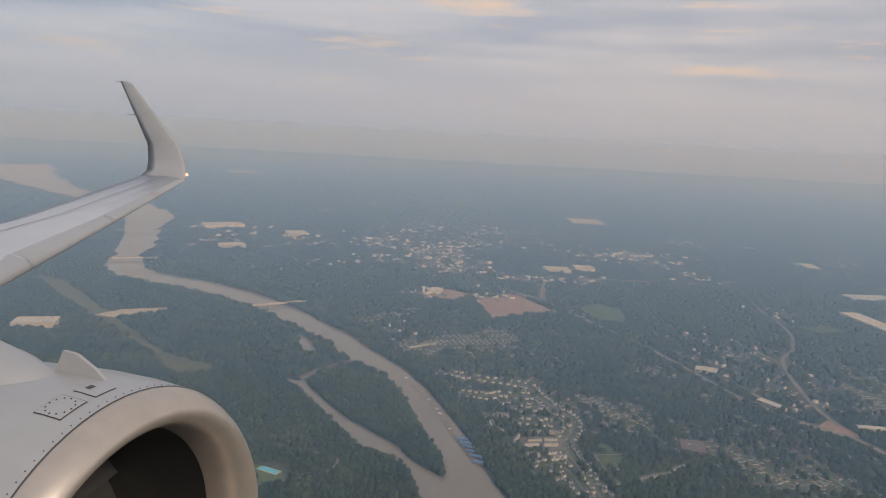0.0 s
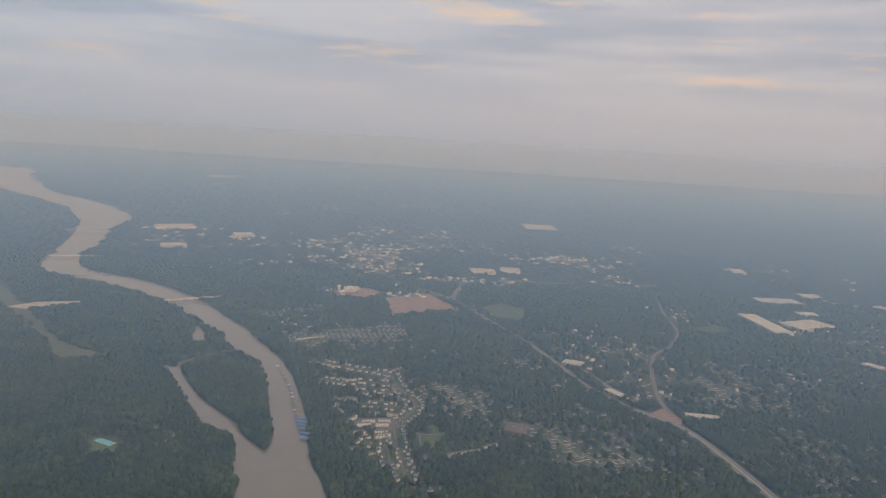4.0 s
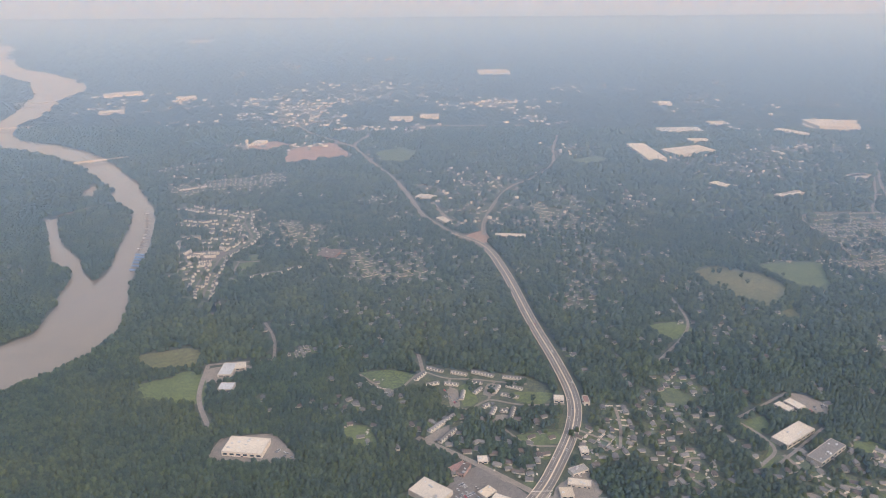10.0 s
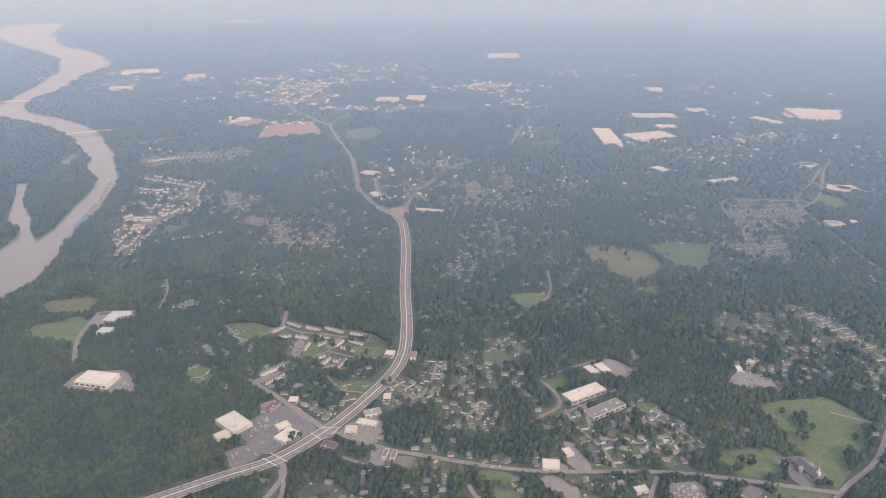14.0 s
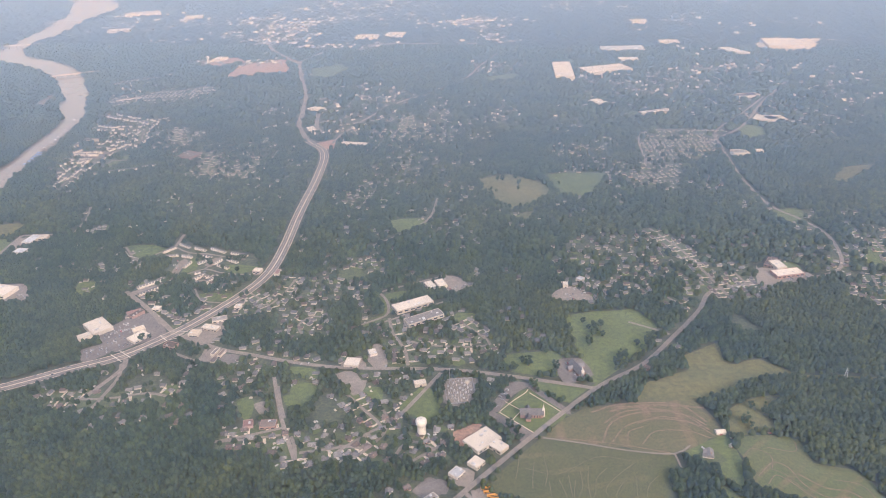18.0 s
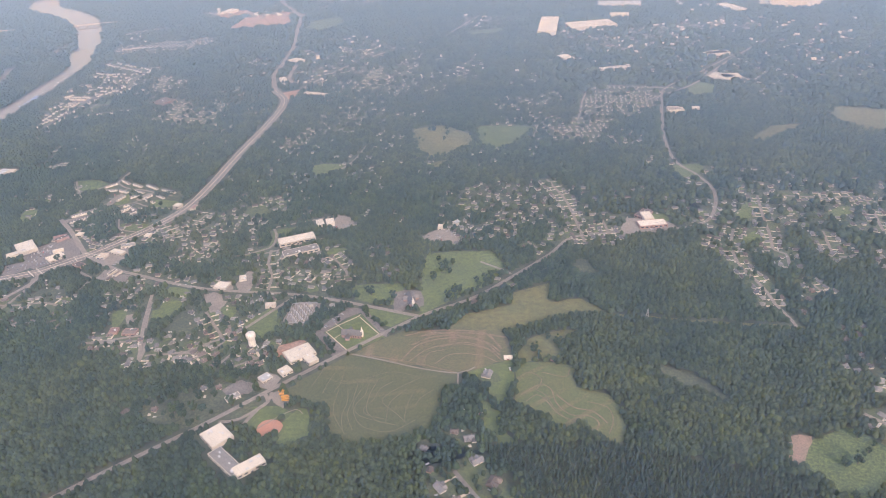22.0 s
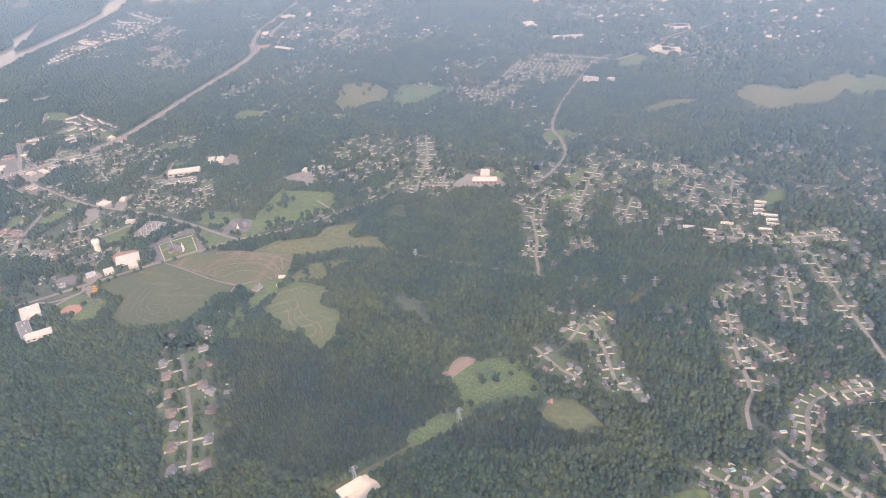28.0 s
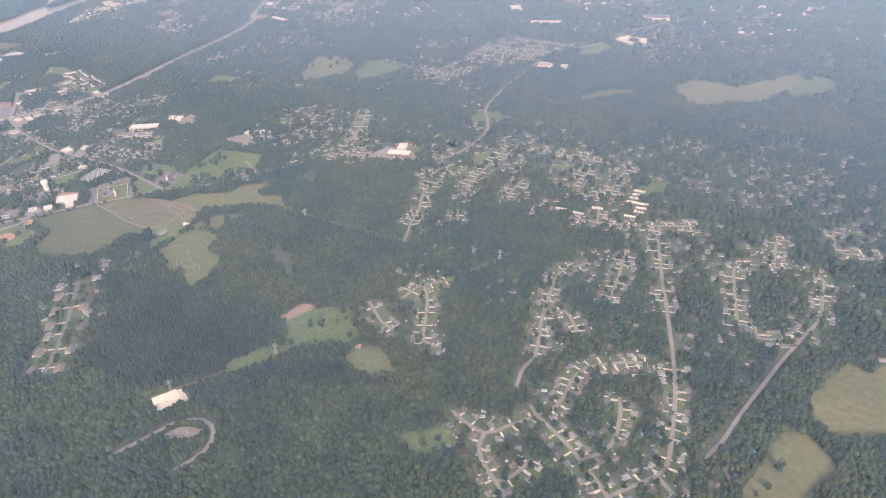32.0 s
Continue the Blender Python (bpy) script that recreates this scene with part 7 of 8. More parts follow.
# Bridges over the river
def bridge(a, b, wide, high, label, truss=False):
    a, b = np.array(a), np.array(b)
    L, turn = float(np.hypot(*(b - a))), math.degrees(math.atan2(*(b - a)[::-1]))
    root = tagged(new("bridge"), label, "bridge")
    root.matrix_world = pose(*((a + b) / 2), 0, 0, 0, turn)
    part("deck", box(bmesh.new(), -L / 2, L / 2, -wide / 2, wide / 2, high - 0.6, high), "concrete", root)
    for s in (-1, 1):
        part("railing", box(bmesh.new(), -L / 2, L / 2, s * wide / 2 - 0.1, s * wide / 2 + 0.1, high, high + (2.2 if truss else 0.5)) if not truss else truss_side(L, s * wide / 2, high), "steel" if truss else "concrete", root)
    n = max(3, int(L / 13))
    for i in range(n):
        x = -L / 2 + (i + 0.5) * L / n
        part("pier", box(bmesh.new(), x - 0.5, x + 0.5, -wide * 0.4, wide * 0.4, -0.5, high - 0.6), "concrete", root)


def truss_side(L, y, z):
    bm = bmesh.new()
    box(bm, -L / 2, L / 2, y - 0.1, y + 0.1, z + 3.2, z + 3.6)
    n = max(4, int(L / 5))
    for i in range(n):
        x0, x1 = -L / 2 + i * L / n, -L / 2 + (i + 1) * L / n
        rod(bm, (x0, y, z), (x1 if i % 2 == 0 else x0, y, z + 3.4), 0.18, None, 4)
        rod(bm, (x1, y, z), (x1, y, z + 3.4), 0.14, None, 4)
    return bm


bridge((-226.0, 872.4), (-164.7, 912.6), 7, 3.5, "long pale highway bridge over the brown river")
bridge((-506.3, 1113.0), (-438.7, 1138.6), 4, 4.0, "low grey rail bridge across the river")
bridge((-613.7, 1371.4), (-544.6, 1413.4), 5, 4.0, "steel truss bridge across the far river", True)


# Marina: blue boat sheds and grey docks along the bank
for x, y in [(24.1, 522.0), (26.5, 515.4), (28.9, 508.9), (31.1, 501.6), (33.7, 493.7), (36.1, 484.2)]:
    root = tagged(new("boat_shed"), "open boat shed with a blue metal roof", "boat shed", "marina sheds")
    root.matrix_world = pose(x, y, 0, 0, 0, -8)
    part("roof", gable(bmesh.new(), -4.4, 4.4, -1.7, 1.7, 2.0, 2.5, 0.2), "blue_roof", root)
    part("dock", box(bmesh.new(), -4.6, 5.6, -0.4, 0.4, 0.2, 0.5), "wood_grey", root)
    for px in (-4.2, 0, 4.2):
        for py in (-1.6, 1.6):
            part("post", rod(bmesh.new(), (px, py, 0), (px, py, 2.05), 0.09, None, 6), "steel", root)
for x, y in [(19.6, 531.6), (17.0, 539.8), (14.8, 550.4), (11.7, 559.0), (8.9, 569.1), (6.0, 578.3), (3.0, 589.1), (-1.0, 598.8), (-5.1, 607.5), (-10.0, 619.1), (-15.5, 631.1), (-23.0, 649.2)]:
    root = tagged(new("dock"), "small grey wooden dock with a roofed slip", "dock", "river docks")
    root.matrix_world = pose(x, y, 0, 0, 0, pick.uniform(-25, 5))
    part("walkway", box(bmesh.new(), -3.2, 3.2, -0.35, 0.35, 0.3, 0.5), "wood_grey", root)
    part("roof", gable(bmesh.new(), -3.0, -0.4, -1.0, 1.0, 1.6, 2.0, 0.1), pick.choice(("metal_roof", "shingle_grey", "wood_grey")), root)
    for px in (-2.9, -0.5):
        for py in (-0.9, 0.9):
            part("post", rod(bmesh.new(), (px, py, 0), (px, py, 1.6), 0.07, None, 6), "wood_grey", root)


# Vehicles
def car(paint):
    root = tagged(new("car"), {"car_white": "white car with dark windows", "car_grey": "dark grey car with black tyres", "car_red": "red car with dark windows"}[paint], "car", "cars on road and lots")
    part("body", box(bmesh.new(), -0.98, 0.98, -0.40, 0.40, 0.13, 0.42, 0.06), paint, root)
    bm = box(bmesh.new(), -0.62, 0.50, -0.35, 0.35, 0.42, 0.68)
    for v in bm.verts:
        if v.co.z > 0.5:
            v.co.x *= 0.72
            v.co.y *= 0.86
    cabin = part("cabin", bm, "glass_dark", root, "dark car windows")
    part("roof_panel", box(bmesh.new(), -0.42, 0.32, -0.30, 0.30, 0.675, 0.70), paint, cabin)
    for x in (-0.62, 0.62):
        for y in (-0.39, 0.39):
            part("wheel", rod(bmesh.new(), (x, y - 0.05, 0.15), (x, y + 0.05, 0.15), 0.15, None, 10), "rubber", root)
    return root


CARS = [car("car_white"), car("car_grey"), car("car_red")]
used = set()


def park(x, y, turn, z=0.71):
    i = pick.choices((0, 1, 2), (4, 7, 0.7))[0]
    if i in used:
        copy_thing(CARS[i], pose(x, y, z, 0, 0, turn))
    else:
        used.add(i)
        CARS[i].matrix_world = pose(x, y, z, 0, 0, turn)


for i in range(12, len(HIGHWAY) - 4, 2):
    d = HIGHWAY[i + 1, :2] - HIGHWAY[i, :2]
    a = math.degrees(math.atan2(d[1], d[0]))
    n = np.array([-d[1], d[0]]) / np.hypot(*d)
    if pick.random() < 0.55:
        s = pick.choice((-3.2, -1.2, 1.2, 3.2))
        x, y = HIGHWAY[i, :2] + n * s
        park(x, y, a if s < 0 else a + 180)
def fill_lot(item):
    outline, turn, n = item
    p = np.array(outline)
    c, s = math.cos(radians(turn)), math.sin(radians(turn))
    mid = p.mean(0)
    bays = [(mid[0] + u * c - v * s, mid[1] + u * s + v * c) for u in np.arange(-40, 40, 1.25) for k in range(-8, 9) for v in (k * 6.4, k * 6.4 + 2.3)]
    bays = [q for q in bays if inside(p, *q) and free(*q, 1.1)]
    for x, y in pick.sample(bays, min(n, int(len(bays) * 0.7))):
        LOTS.append((x, y))
        park(x, y, turn + pick.choice((90, 270)), 0.64)


fill_lot(([(322.8, 186.1), (330.0, 204.7), (339.2, 200.3), (341.0, 187.9), (351.4, 183.1), (342.0, 172.8)], 37, 44))
fill_lot(([(321.6, 170.7), (332.0, 178.3), (338.1, 170.6), (329.2, 160.8)], 37, 14))
fill_lot(([(228.6, 217.7), (230.2, 232.8), (240.7, 223.5), (241.5, 218.1)], 60, 12))
fill_lot(([(531.3, 278.1), (541.9, 289.3), (545.9, 282.8), (536.8, 270.0)], 20, 10))
fill_lot(([(603.5, 276.4), (621.4, 293.0), (642.0, 281.3), (615.9, 271.0)], 15, 14))
fill_lot(([(616.3, 199.3), (624.9, 203.8), (629.9, 188.5), (618.9, 183.3)], 10, 8))
fill_lot(([(577.9, 146.6), (587.0, 172.5), (590.5, 168.0), (583.4, 149.4)], 65, 10))
fill_lot(([(318.0, 294.6), (326.5, 284.4), (325.9, 275.3), (317.5, 287.3)], 35, 9))
fill_lot(([(344.0, 282.1), (353.5, 279.3), (352.9, 269.2), (346.5, 272.0)], 80, 7))
fill_lot(([(209.1, 342.1), (218.4, 350.3), (224.3, 342.5), (217.5, 333.1)], 25, 10))
fill_lot(([(763.4, 318.5), (778.4, 327.6), (779.4, 331.2), (764.4, 325.4)], 20, 6))
fill_lot(([(858.9, 1.7), (861.5, 8.8), (871.2, 12.0), (873.5, 5.0)], 60, 8))


def school_bus(x, y, turn):
    root = tagged(new("school_bus"), "orange yellow school bus parked in a row", "bus", "parked school buses")
    root.matrix_world = pose(x, y, 0.62, 0, 0, turn)
    part("body", box(bmesh.new(), -2.3, 1.9, -0.5, 0.5, 0.3, 1.3, 0.08), "bus_yellow", root)
    part("hood", box(bmesh.new(), 1.9, 2.6, -0.42, 0.42, 0.3, 0.75, 0.05), "bus_yellow", root)
    for s in (-1, 1):
        part("window", box(bmesh.new(), -2.1, 1.8, s * 0.505 - 0.01, s * 0.505 + 0.01, 0.8, 1.1), "glass_dark", root)
        for wx in (-1.5, 1.7):
            part("wheel", rod(bmesh.new(), (wx, s * 0.42, 0.22), (wx, s * 0.54, 0.22), 0.22, None, 10), "rubber", root)


for x, y in [(585.5, 92.7), (587.1, 90.6), (589.0, 88.6), (590.6, 86.6)]:
    school_bus(x, y, 20)

# Pale tracks that curve through the fields
TRACKS = []


def draw_track(item):
    pts, w, mt = item
    tagged(ribbon_mesh("track", curve(pts, 2.0), w, 0.54 + 0.0016 * len(TRACKS), mt), "pale worn track curving over a field", "track", kind="structure")
    TRACKS.append(pts)


draw_track(([(710.3, 121.2), (718.4, 131.6), (724.8, 129.4), (729.5, 119.1), (737.8, 112.3), (747.5, 113.5), (752.2, 109.6), (751.5, 103.3)], 0.7, "field_soil"))
draw_track(([(713.7, 116.5), (718.4, 123.2), (724.5, 119.2), (732.2, 111.0), (744.2, 106.7), (747.5, 102.2)], 0.6, "field_soil"))
draw_track(([(718.0, 142.3), (730.5, 141.4), (731.9, 148.3)], 0.5, "field_soil"))
draw_track(([(705.7, 133.4), (710.5, 140.5), (718.4, 136.5), (717.6, 127.6)], 0.5, "field_soil"))
draw_track(([(744.8, 124.2), (755.0, 122.3), (758.8, 113.3), (757.9, 102.8)], 0.5, "field_soil"))
draw_track(([(638.8, 133.4), (643.4, 149.9), (657.6, 160.1), (677.7, 162.6), (692.0, 151.6)], 1.0, "field_soil"))
draw_track(([(643.5, 134.6), (650.9, 148.3), (665.7, 156.3), (682.7, 155.9), (694.7, 147.0)], 0.8, "field_soil"))
draw_track(([(642.2, 158.7), (656.0, 165.5), (676.0, 169.1), (691.4, 169.3)], 1.6, "field_soil"))
draw_track(([(633.0, 156.8), (646.2, 165.1), (664.5, 169.7), (679.7, 169.7), (691.4, 157.8)], 1.3, "field_soil"))
draw_track(([(639.8, 149.1), (649.7, 159.6), (667.7, 164.6), (682.6, 161.2), (691.3, 154.9)], 1.0, "field_soil"))
draw_track(([(656.2, 150.9), (667.8, 158.2), (679.7, 157.7), (688.4, 153.5)], 0.9, "field_soil"))
draw_track(([(646.3, 163.6), (658.5, 164.6), (673.7, 163.6)], 1.8, "field_soil"))
draw_track(([(651.1, 137.0), (652.1, 144.1), (659.2, 149.0)], 0.7, "field_soil"))
draw_track(([(728.4, 125.6), (738.4, 118.2), (748.5, 117.2), (756.3, 110.6)], 0.9, "field_soil"))
draw_track(([(716.1, 127.3), (722.7, 124.2), (728.6, 115.7), (737.0, 107.9)], 0.8, "hay_track"))
draw_track(([(658.3, 135.5), (665.2, 146.2), (681.1, 149.0), (691.9, 145.2)], 0.7, "field_soil"))
draw_track(([(601.5, 130.9), (621.5, 133.5), (649.0, 133.3), (671.2, 130.9)], 0.6, "field_soil"))
draw_track(([(632.1, 115.3), (632.4, 101.9), (636.0, 89.1), (647.6, 83.3), (645.1, 98.1), (650.1, 111.0)], 0.5, "hay_track"))
draw_track(([(626.2, 105.1), (627.1, 91.3), (637.1, 78.6), (652.5, 78.3), (662.3, 89.1)], 0.5, "hay_track"))
draw_track(([(618.8, 104.0), (622.8, 93.9), (624.5, 82.5), (629.0, 73.4)], 0.5, "hay_track"))
draw_track(([(622.9, 108.1), (625.1, 96.0), (626.8, 84.5), (633.8, 74.4)], 0.5, "hay_track"))
draw_track(([(628.1, 112.5), (629.8, 101.6), (628.1, 92.1), (632.3, 85.7), (643.2, 83.8), (653.4, 83.3)], 0.5, "hay_track"))
draw_track(([(640.6, 115.2), (636.1, 107.8), (635.7, 98.4), (633.3, 90.3), (637.1, 86.8), (646.6, 86.0)], 0.5, "hay_track"))
draw_track(([(654.2, 121.5), (647.5, 113.5), (641.4, 104.2), (641.1, 98.0), (651.3, 91.4), (658.8, 85.9)], 0.5, "hay_track"))
draw_track(([(664.5, 114.0), (659.9, 106.8), (658.6, 98.9)], 0.5, "hay_track"))
draw_track(([(598.6, 119.6), (598.9, 109.4), (598.6, 101.2)], 0.5, "hay_track"))
draw_track(([(606.2, 114.4), (606.4, 104.5), (607.1, 96.6)], 0.5, "hay_track"))
draw_track(([(610.9, 117.1), (613.1, 107.5), (612.6, 99.4)], 0.5, "hay_track"))
draw_track(([(614.2, 102.2), (618.7, 84.8), (631.2, 70.8)], 0.5, "hay_track"))
draw_track(([(654.5, 112.1), (654.6, 98.2), (657.4, 85.8)], 0.4, "hay_track"))
draw_track(([(602.6, 109.1), (618.3, 108.0), (636.1, 122.4), (652.7, 122.4)], 0.4, "hay_track"))

# Ball ground: clay infield with bases and a backstop
cx, cy = 592.0, 65.2
line = closed([(cx + 7.2 * math.cos(a) * (1.0 if math.sin(a) > 0 else 0.9), cy + 6.6 * math.sin(a)) for a in np.arange(0, 6.28, 0.63)], 2.0)
bm = bmesh.new()
bm.faces.new([bm.verts.new((x, y, 0.60)) for x, y in line])
tagged(part("infield", bm, "clay"), "orange clay infield of a ball ground", "infield", kind="structure")
cover(line, 1)

# Swimming pools
for (x, y), L, W, turn in [((991.6, 100.3), 2.6, 1.4, 40), ((1010.6, 135.0), 2.4, 1.2, 30), ((1066.5, 132.9), 2.2, 1.6, 10), ((1117.7, 151.1), 2.4, 1.3, 60), ((700.8, 12.1), 2.6, 1.4, 20), ((-104.8, 458.2), 15.0, 5.0, -25)]:
    root = tagged(new("swimming_pool"), "turquoise swimming pool with a pale stone rim", "pool", "garden pools")
    root.matrix_world = pose(x, y, 0, 0, 0, turn)
    part("rim", box(bmesh.new(), -L / 2 - 0.35, L / 2 + 0.35, -W / 2 - 0.35, W / 2 + 0.35, 0, 0.52, 0.05), "concrete", root)
    part("water_surface", box(bmesh.new(), -L / 2, L / 2, -W / 2, W / 2, 0.3, 0.535), "pool_blue", root, "clear blue pool water")
    r = L * 0.8
    cover([(x - r, y - r), (x + r, y - r), (x + r, y + r), (x - r, y + r)], 1)

# White board fences round yards and pools
for pts in [[(1046.1, 171.9), (1054.9, 177.4), (1051.2, 183.8), (1042.3, 177.2)], [(986.4, 98.5), (988.1, 104.4), (997.6, 103.1), (996.9, 95.6)], [(1019.5, 227.4), (1027.5, 235.7)], [(260.7, 309.7), (274.0, 296.7), (286.2, 292.6)]]:
    root = tagged(new("fence"), "white board fence round a yard", "fence", "white fences")
    for (xa, ya), (xb, yb) in zip(pts, pts[1:]):
        d = Vector((xb - xa, yb - ya, 0))
        t = Matrix.Translation((xa, ya, 0)) @ Matrix.Rotation(math.atan2(d.y, d.x), 4, "Z")
        bm = box(bmesh.new(), 0, d.length, -0.05, 0.05, 0.1, 0.75)
        bm.transform(t)
        part("boards", bm, "tower_white", root)
        for s in np.arange(0, d.length, 2.0):
            bm = box(bmesh.new(), s - 0.07, s + 0.07, -0.08, 0.08, 0, 0.85)
            bm.transform(t)
            part("post", bm, "tower_white", root)

# Substation: steel racks and transformers behind a fence
root = tagged(new("substation"), "fenced substation with steel racks and transformers", "substation")
root.matrix_world = pose(561.0, 164.6, 0.45, 0, 0, 15)
gear = random.Random(12)
for i in range(-4, 5):
    for j in range(-4, 5):
        x, y = i * 1.55 + gear.uniform(-0.2, 0.2), j * 2.3 + gear.uniform(-0.3, 0.3)
        if abs(i) + abs(j) > 6:
            continue
        if (i + j) % 3 == 0:
            bm = bmesh.new()
            for q in (-0.6, 0.6):
                rod(bm, (x + q, y, 0), (x + q, y, 2.4), 0.10, None, 5)
            rod(bm, (x - 0.75, y, 2.4), (x + 0.75, y, 2.4), 0.11, None, 5)
            part("rack", bm, "steel", root)
        elif (i + j) % 3 == 1:
            body = part("transformer", box(bmesh.new(), x - 0.4, x + 0.4, y - 0.35, y + 0.35, 0, gear.uniform(0.7, 1.2), 0.05), gear.choice(("metal_roof", "siding", "metal_roof")), root)
            for q in (-0.22, 0.0, 0.22):
                part("bushing", rod(bmesh.new(), (x + q, y, 0.7), (x + q, y, 1.7), 0.06, 0.04, 6), "steel", body)
        else:
            part("switch_post", rod(bmesh.new(), (x, y, 0), (x, y, gear.uniform(1.0, 2.0)), 0.12, 0.09, 6), "tower_white", root)
part("mast", rod(bmesh.new(), (-5.0, 9.0, 0), (-5.0, 9.0, 9.5), 0.13, 0.05, 7), "steel", root, "tall slim steel mast")
part("control_house", box(bmesh.new(), 3.6, 6.0, 6.2, 8.0, 0, 1.3), "siding", root)
for x0, x1, y0, y1 in ((-8, 8, -11.05, -10.95), (-8, 8, 10.95, 11.05), (-8.05, -7.95, -10.9, 10.9), (7.95, 8.05, -10.9, 10.9)):
    part("fence", box(bmesh.new(), x0, x1, y0, y1, 0, 0.7), "steel", root)

# Barns and farm sheds beside the fields
for (x, y), L, W, turn, wall, roof, label in [
    ((697.0, 150.1), 4.6, 3.0, 15, "siding", "white_roof", "white-roofed barn at the edge of a field"),
    ((702.5, 148.2), 2.2, 2.0, 15, "siding", "shingle_red", "small red-roofed shed beside a barn"),
    ((700.9, 140.4), 2.0, 1.6, 40, "siding", "metal_roof", "small grey shed beside a barn"),
    ((721.5, 154.7), 2.6, 2.0, 10, "brick", "shingle_brown", "small brown shed in a pasture"),
    ((692.4, 102.6), 3.4, 1.8, 50, "siding", "white_roof", "narrow white shed on a lawn"),
    ((899.9, 109.2), 3.4, 2.6, 20, "brick", "shingle_red", "red barn on a small pasture"),
    ((987.9, 73.2), 2.2, 1.7, 20, "siding", "shingle_light", "tan shed on a green clearing"),
    ((684.9, 102.8), 3.0, 2.0, 20, "siding", "metal_roof", "pale shed among trees"),
    ((403.6, 283.1), 4.0, 2.6, 60, "siding", "shingle_red", "red-roofed shed by the highway"),
]:
    root = tagged(new("barn"), label, "barn")
    root.matrix_world = pose(x, y, 0, 0, 0, turn)
    part("wall", box(bmesh.new(), -L / 2, L / 2, -W / 2, W / 2, 0, 1.5), wall, root)
    part("roof", gable(bmesh.new(), -L / 2, L / 2, -W / 2, W / 2, 1.5, 2.5, 0.2), roof, root)
    part("door", box(bmesh.new(), -0.6, 0.6, -W / 2 - 0.05, -W / 2, 0, 1.1), "door_paint", root)

# Rooftops and spans of the far water towers
for x, y in ((125.3, 1687.5), (-21.0, 1007.4)):
    water_tower(x, y)


# Single trees on lawns and verges
def tree(seed, size):
    r = random.Random(seed)
    root = tagged(new("tree"), "round leafy green tree standing alone", "tree", "trees on lawns")
    h = 5.6 * size
    bm = rod(bmesh.new(), (0, 0, 0), (0, 0, h * 0.55), 0.22 * size, 0.1 * size, 7)
    for i in range(4):
        a = i * 1.57 + r.uniform(-0.4, 0.4)
        rod(bm, (0, 0, h * 0.28), (math.cos(a) * 0.9 * size, math.sin(a) * 0.9 * size, h * r.uniform(0.5, 0.66)), 0.09 * size, 0.03, 5)
    part("trunk", bm, "bark", root)
    bm = bmesh.new()
    for i in range(26):
        a, u = r.uniform(0, 6.28), r.uniform(0.28, 0.98)
        spread_at = 2.0 * size * math.sin(math.pi * min(1, max(0.08, (u - 0.2) / 0.95))) ** 0.7 * r.uniform(0.35, 1.0)
        m = Matrix.Translation((math.cos(a) * spread_at, math.sin(a) * spread_at, h * u)) @ Matrix.Rotation(r.uniform(0, 3), 4, "Z") @ Matrix.Diagonal((1, r.uniform(0.7, 1.1), 0.75, 1))
        made = bmesh.ops.create_icosphere(bm, subdivisions=1, radius=size * r.uniform(0.5, 0.95), matrix=m)["verts"]
        for v in made:
            v.co += Vector((r.gauss(0, 0.07), r.gauss(0, 0.07), r.gauss(0, 0.07)))
    part("crown", bm, "tree_leaves", root, smooth=True)
    return root


TREES = [tree(s, q) for s, q in ((1, 1.0), (2, 0.8), (3, 1.25), (4, 0.65))]
stands = []
def plant_trees(item):
    outline, n = item
    p = np.array(outline)
    for _ in range(n):
        for _ in range(12):
            x, y = pick.uniform(p[:, 0].min(), p[:, 0].max()), pick.uniform(p[:, 1].min(), p[:, 1].max())
            if inside(p, x, y) and free(x, y, 3.4) and np.hypot(*(HIGHWAY[:, :2] - (x, y)).T).min() > 7:
                stands.append((x, y))
                LOTS.append((x, y))
                break


plant_trees(([(625.9, 247.0), (640.9, 242.2), (637.1, 221.4), (630.2, 220.4)], 9))
plant_trees(([(643.7, 200.7), (656.0, 224.4), (669.4, 239.8), (672.9, 234.9), (647.4, 195.4)], 14))
plant_trees(([(578.5, 146.0), (586.5, 168.0), (589.0, 167.0), (581.5, 147.5)], 8))
plant_trees(([(581.0, 146.2), (601.0, 131.0), (600.0, 129.5), (580.0, 144.8)], 9))
plant_trees(([(601.0, 174.5), (612.0, 164.0), (610.5, 163.0), (599.5, 173.4)], 4))
plant_trees(([(495.0, 84.1), (558.4, 130.6), (574.0, 74.8), (522.0, 50.7)], 40))
plant_trees(([(849.3, 97.4), (849.5, 118.5), (874.1, 133.3), (894.8, 117.3), (880.2, 101.5), (863.8, 87.5)], 8))
plant_trees(([(694.2, 103.6), (703.1, 110.3), (714.4, 87.8), (709.0, 84.5)], 4))
plant_trees(([(327.2, 298.3), (368.6, 306.2), (374.4, 280.3), (344.1, 273.8)], 10))
plant_trees(([(968.2, 57.4), (990.0, 84.4), (996.5, 68.8), (981.9, 55.4)], 5))
plant_trees(([(537.2, 503.1), (602.5, 498.1), (569.8, 433.7), (526.2, 432.7)], 14))
plant_trees(([(728.0, 179.7), (743.2, 189.1), (726.8, 165.4), (697.8, 147.7), (688.0, 161.7)], 10))
plant_trees(([(1122.9, 119.1), (1126.8, 179.4), (1152.1, 173.2), (1164.1, 145.2)], 4))
plant_trees(([(990.4, 89.2), (1071.5, 195.3), (1103.5, 114.3), (1024.3, 60.3)], 40))
plant_trees(([(353.1, 189.0), (361.6, 192.4), (351.8, 181.7)], 4))
plant_trees(([(581.6, 203.1), (613.7, 211.3), (613.5, 187.0), (587.8, 188.8)], 6))
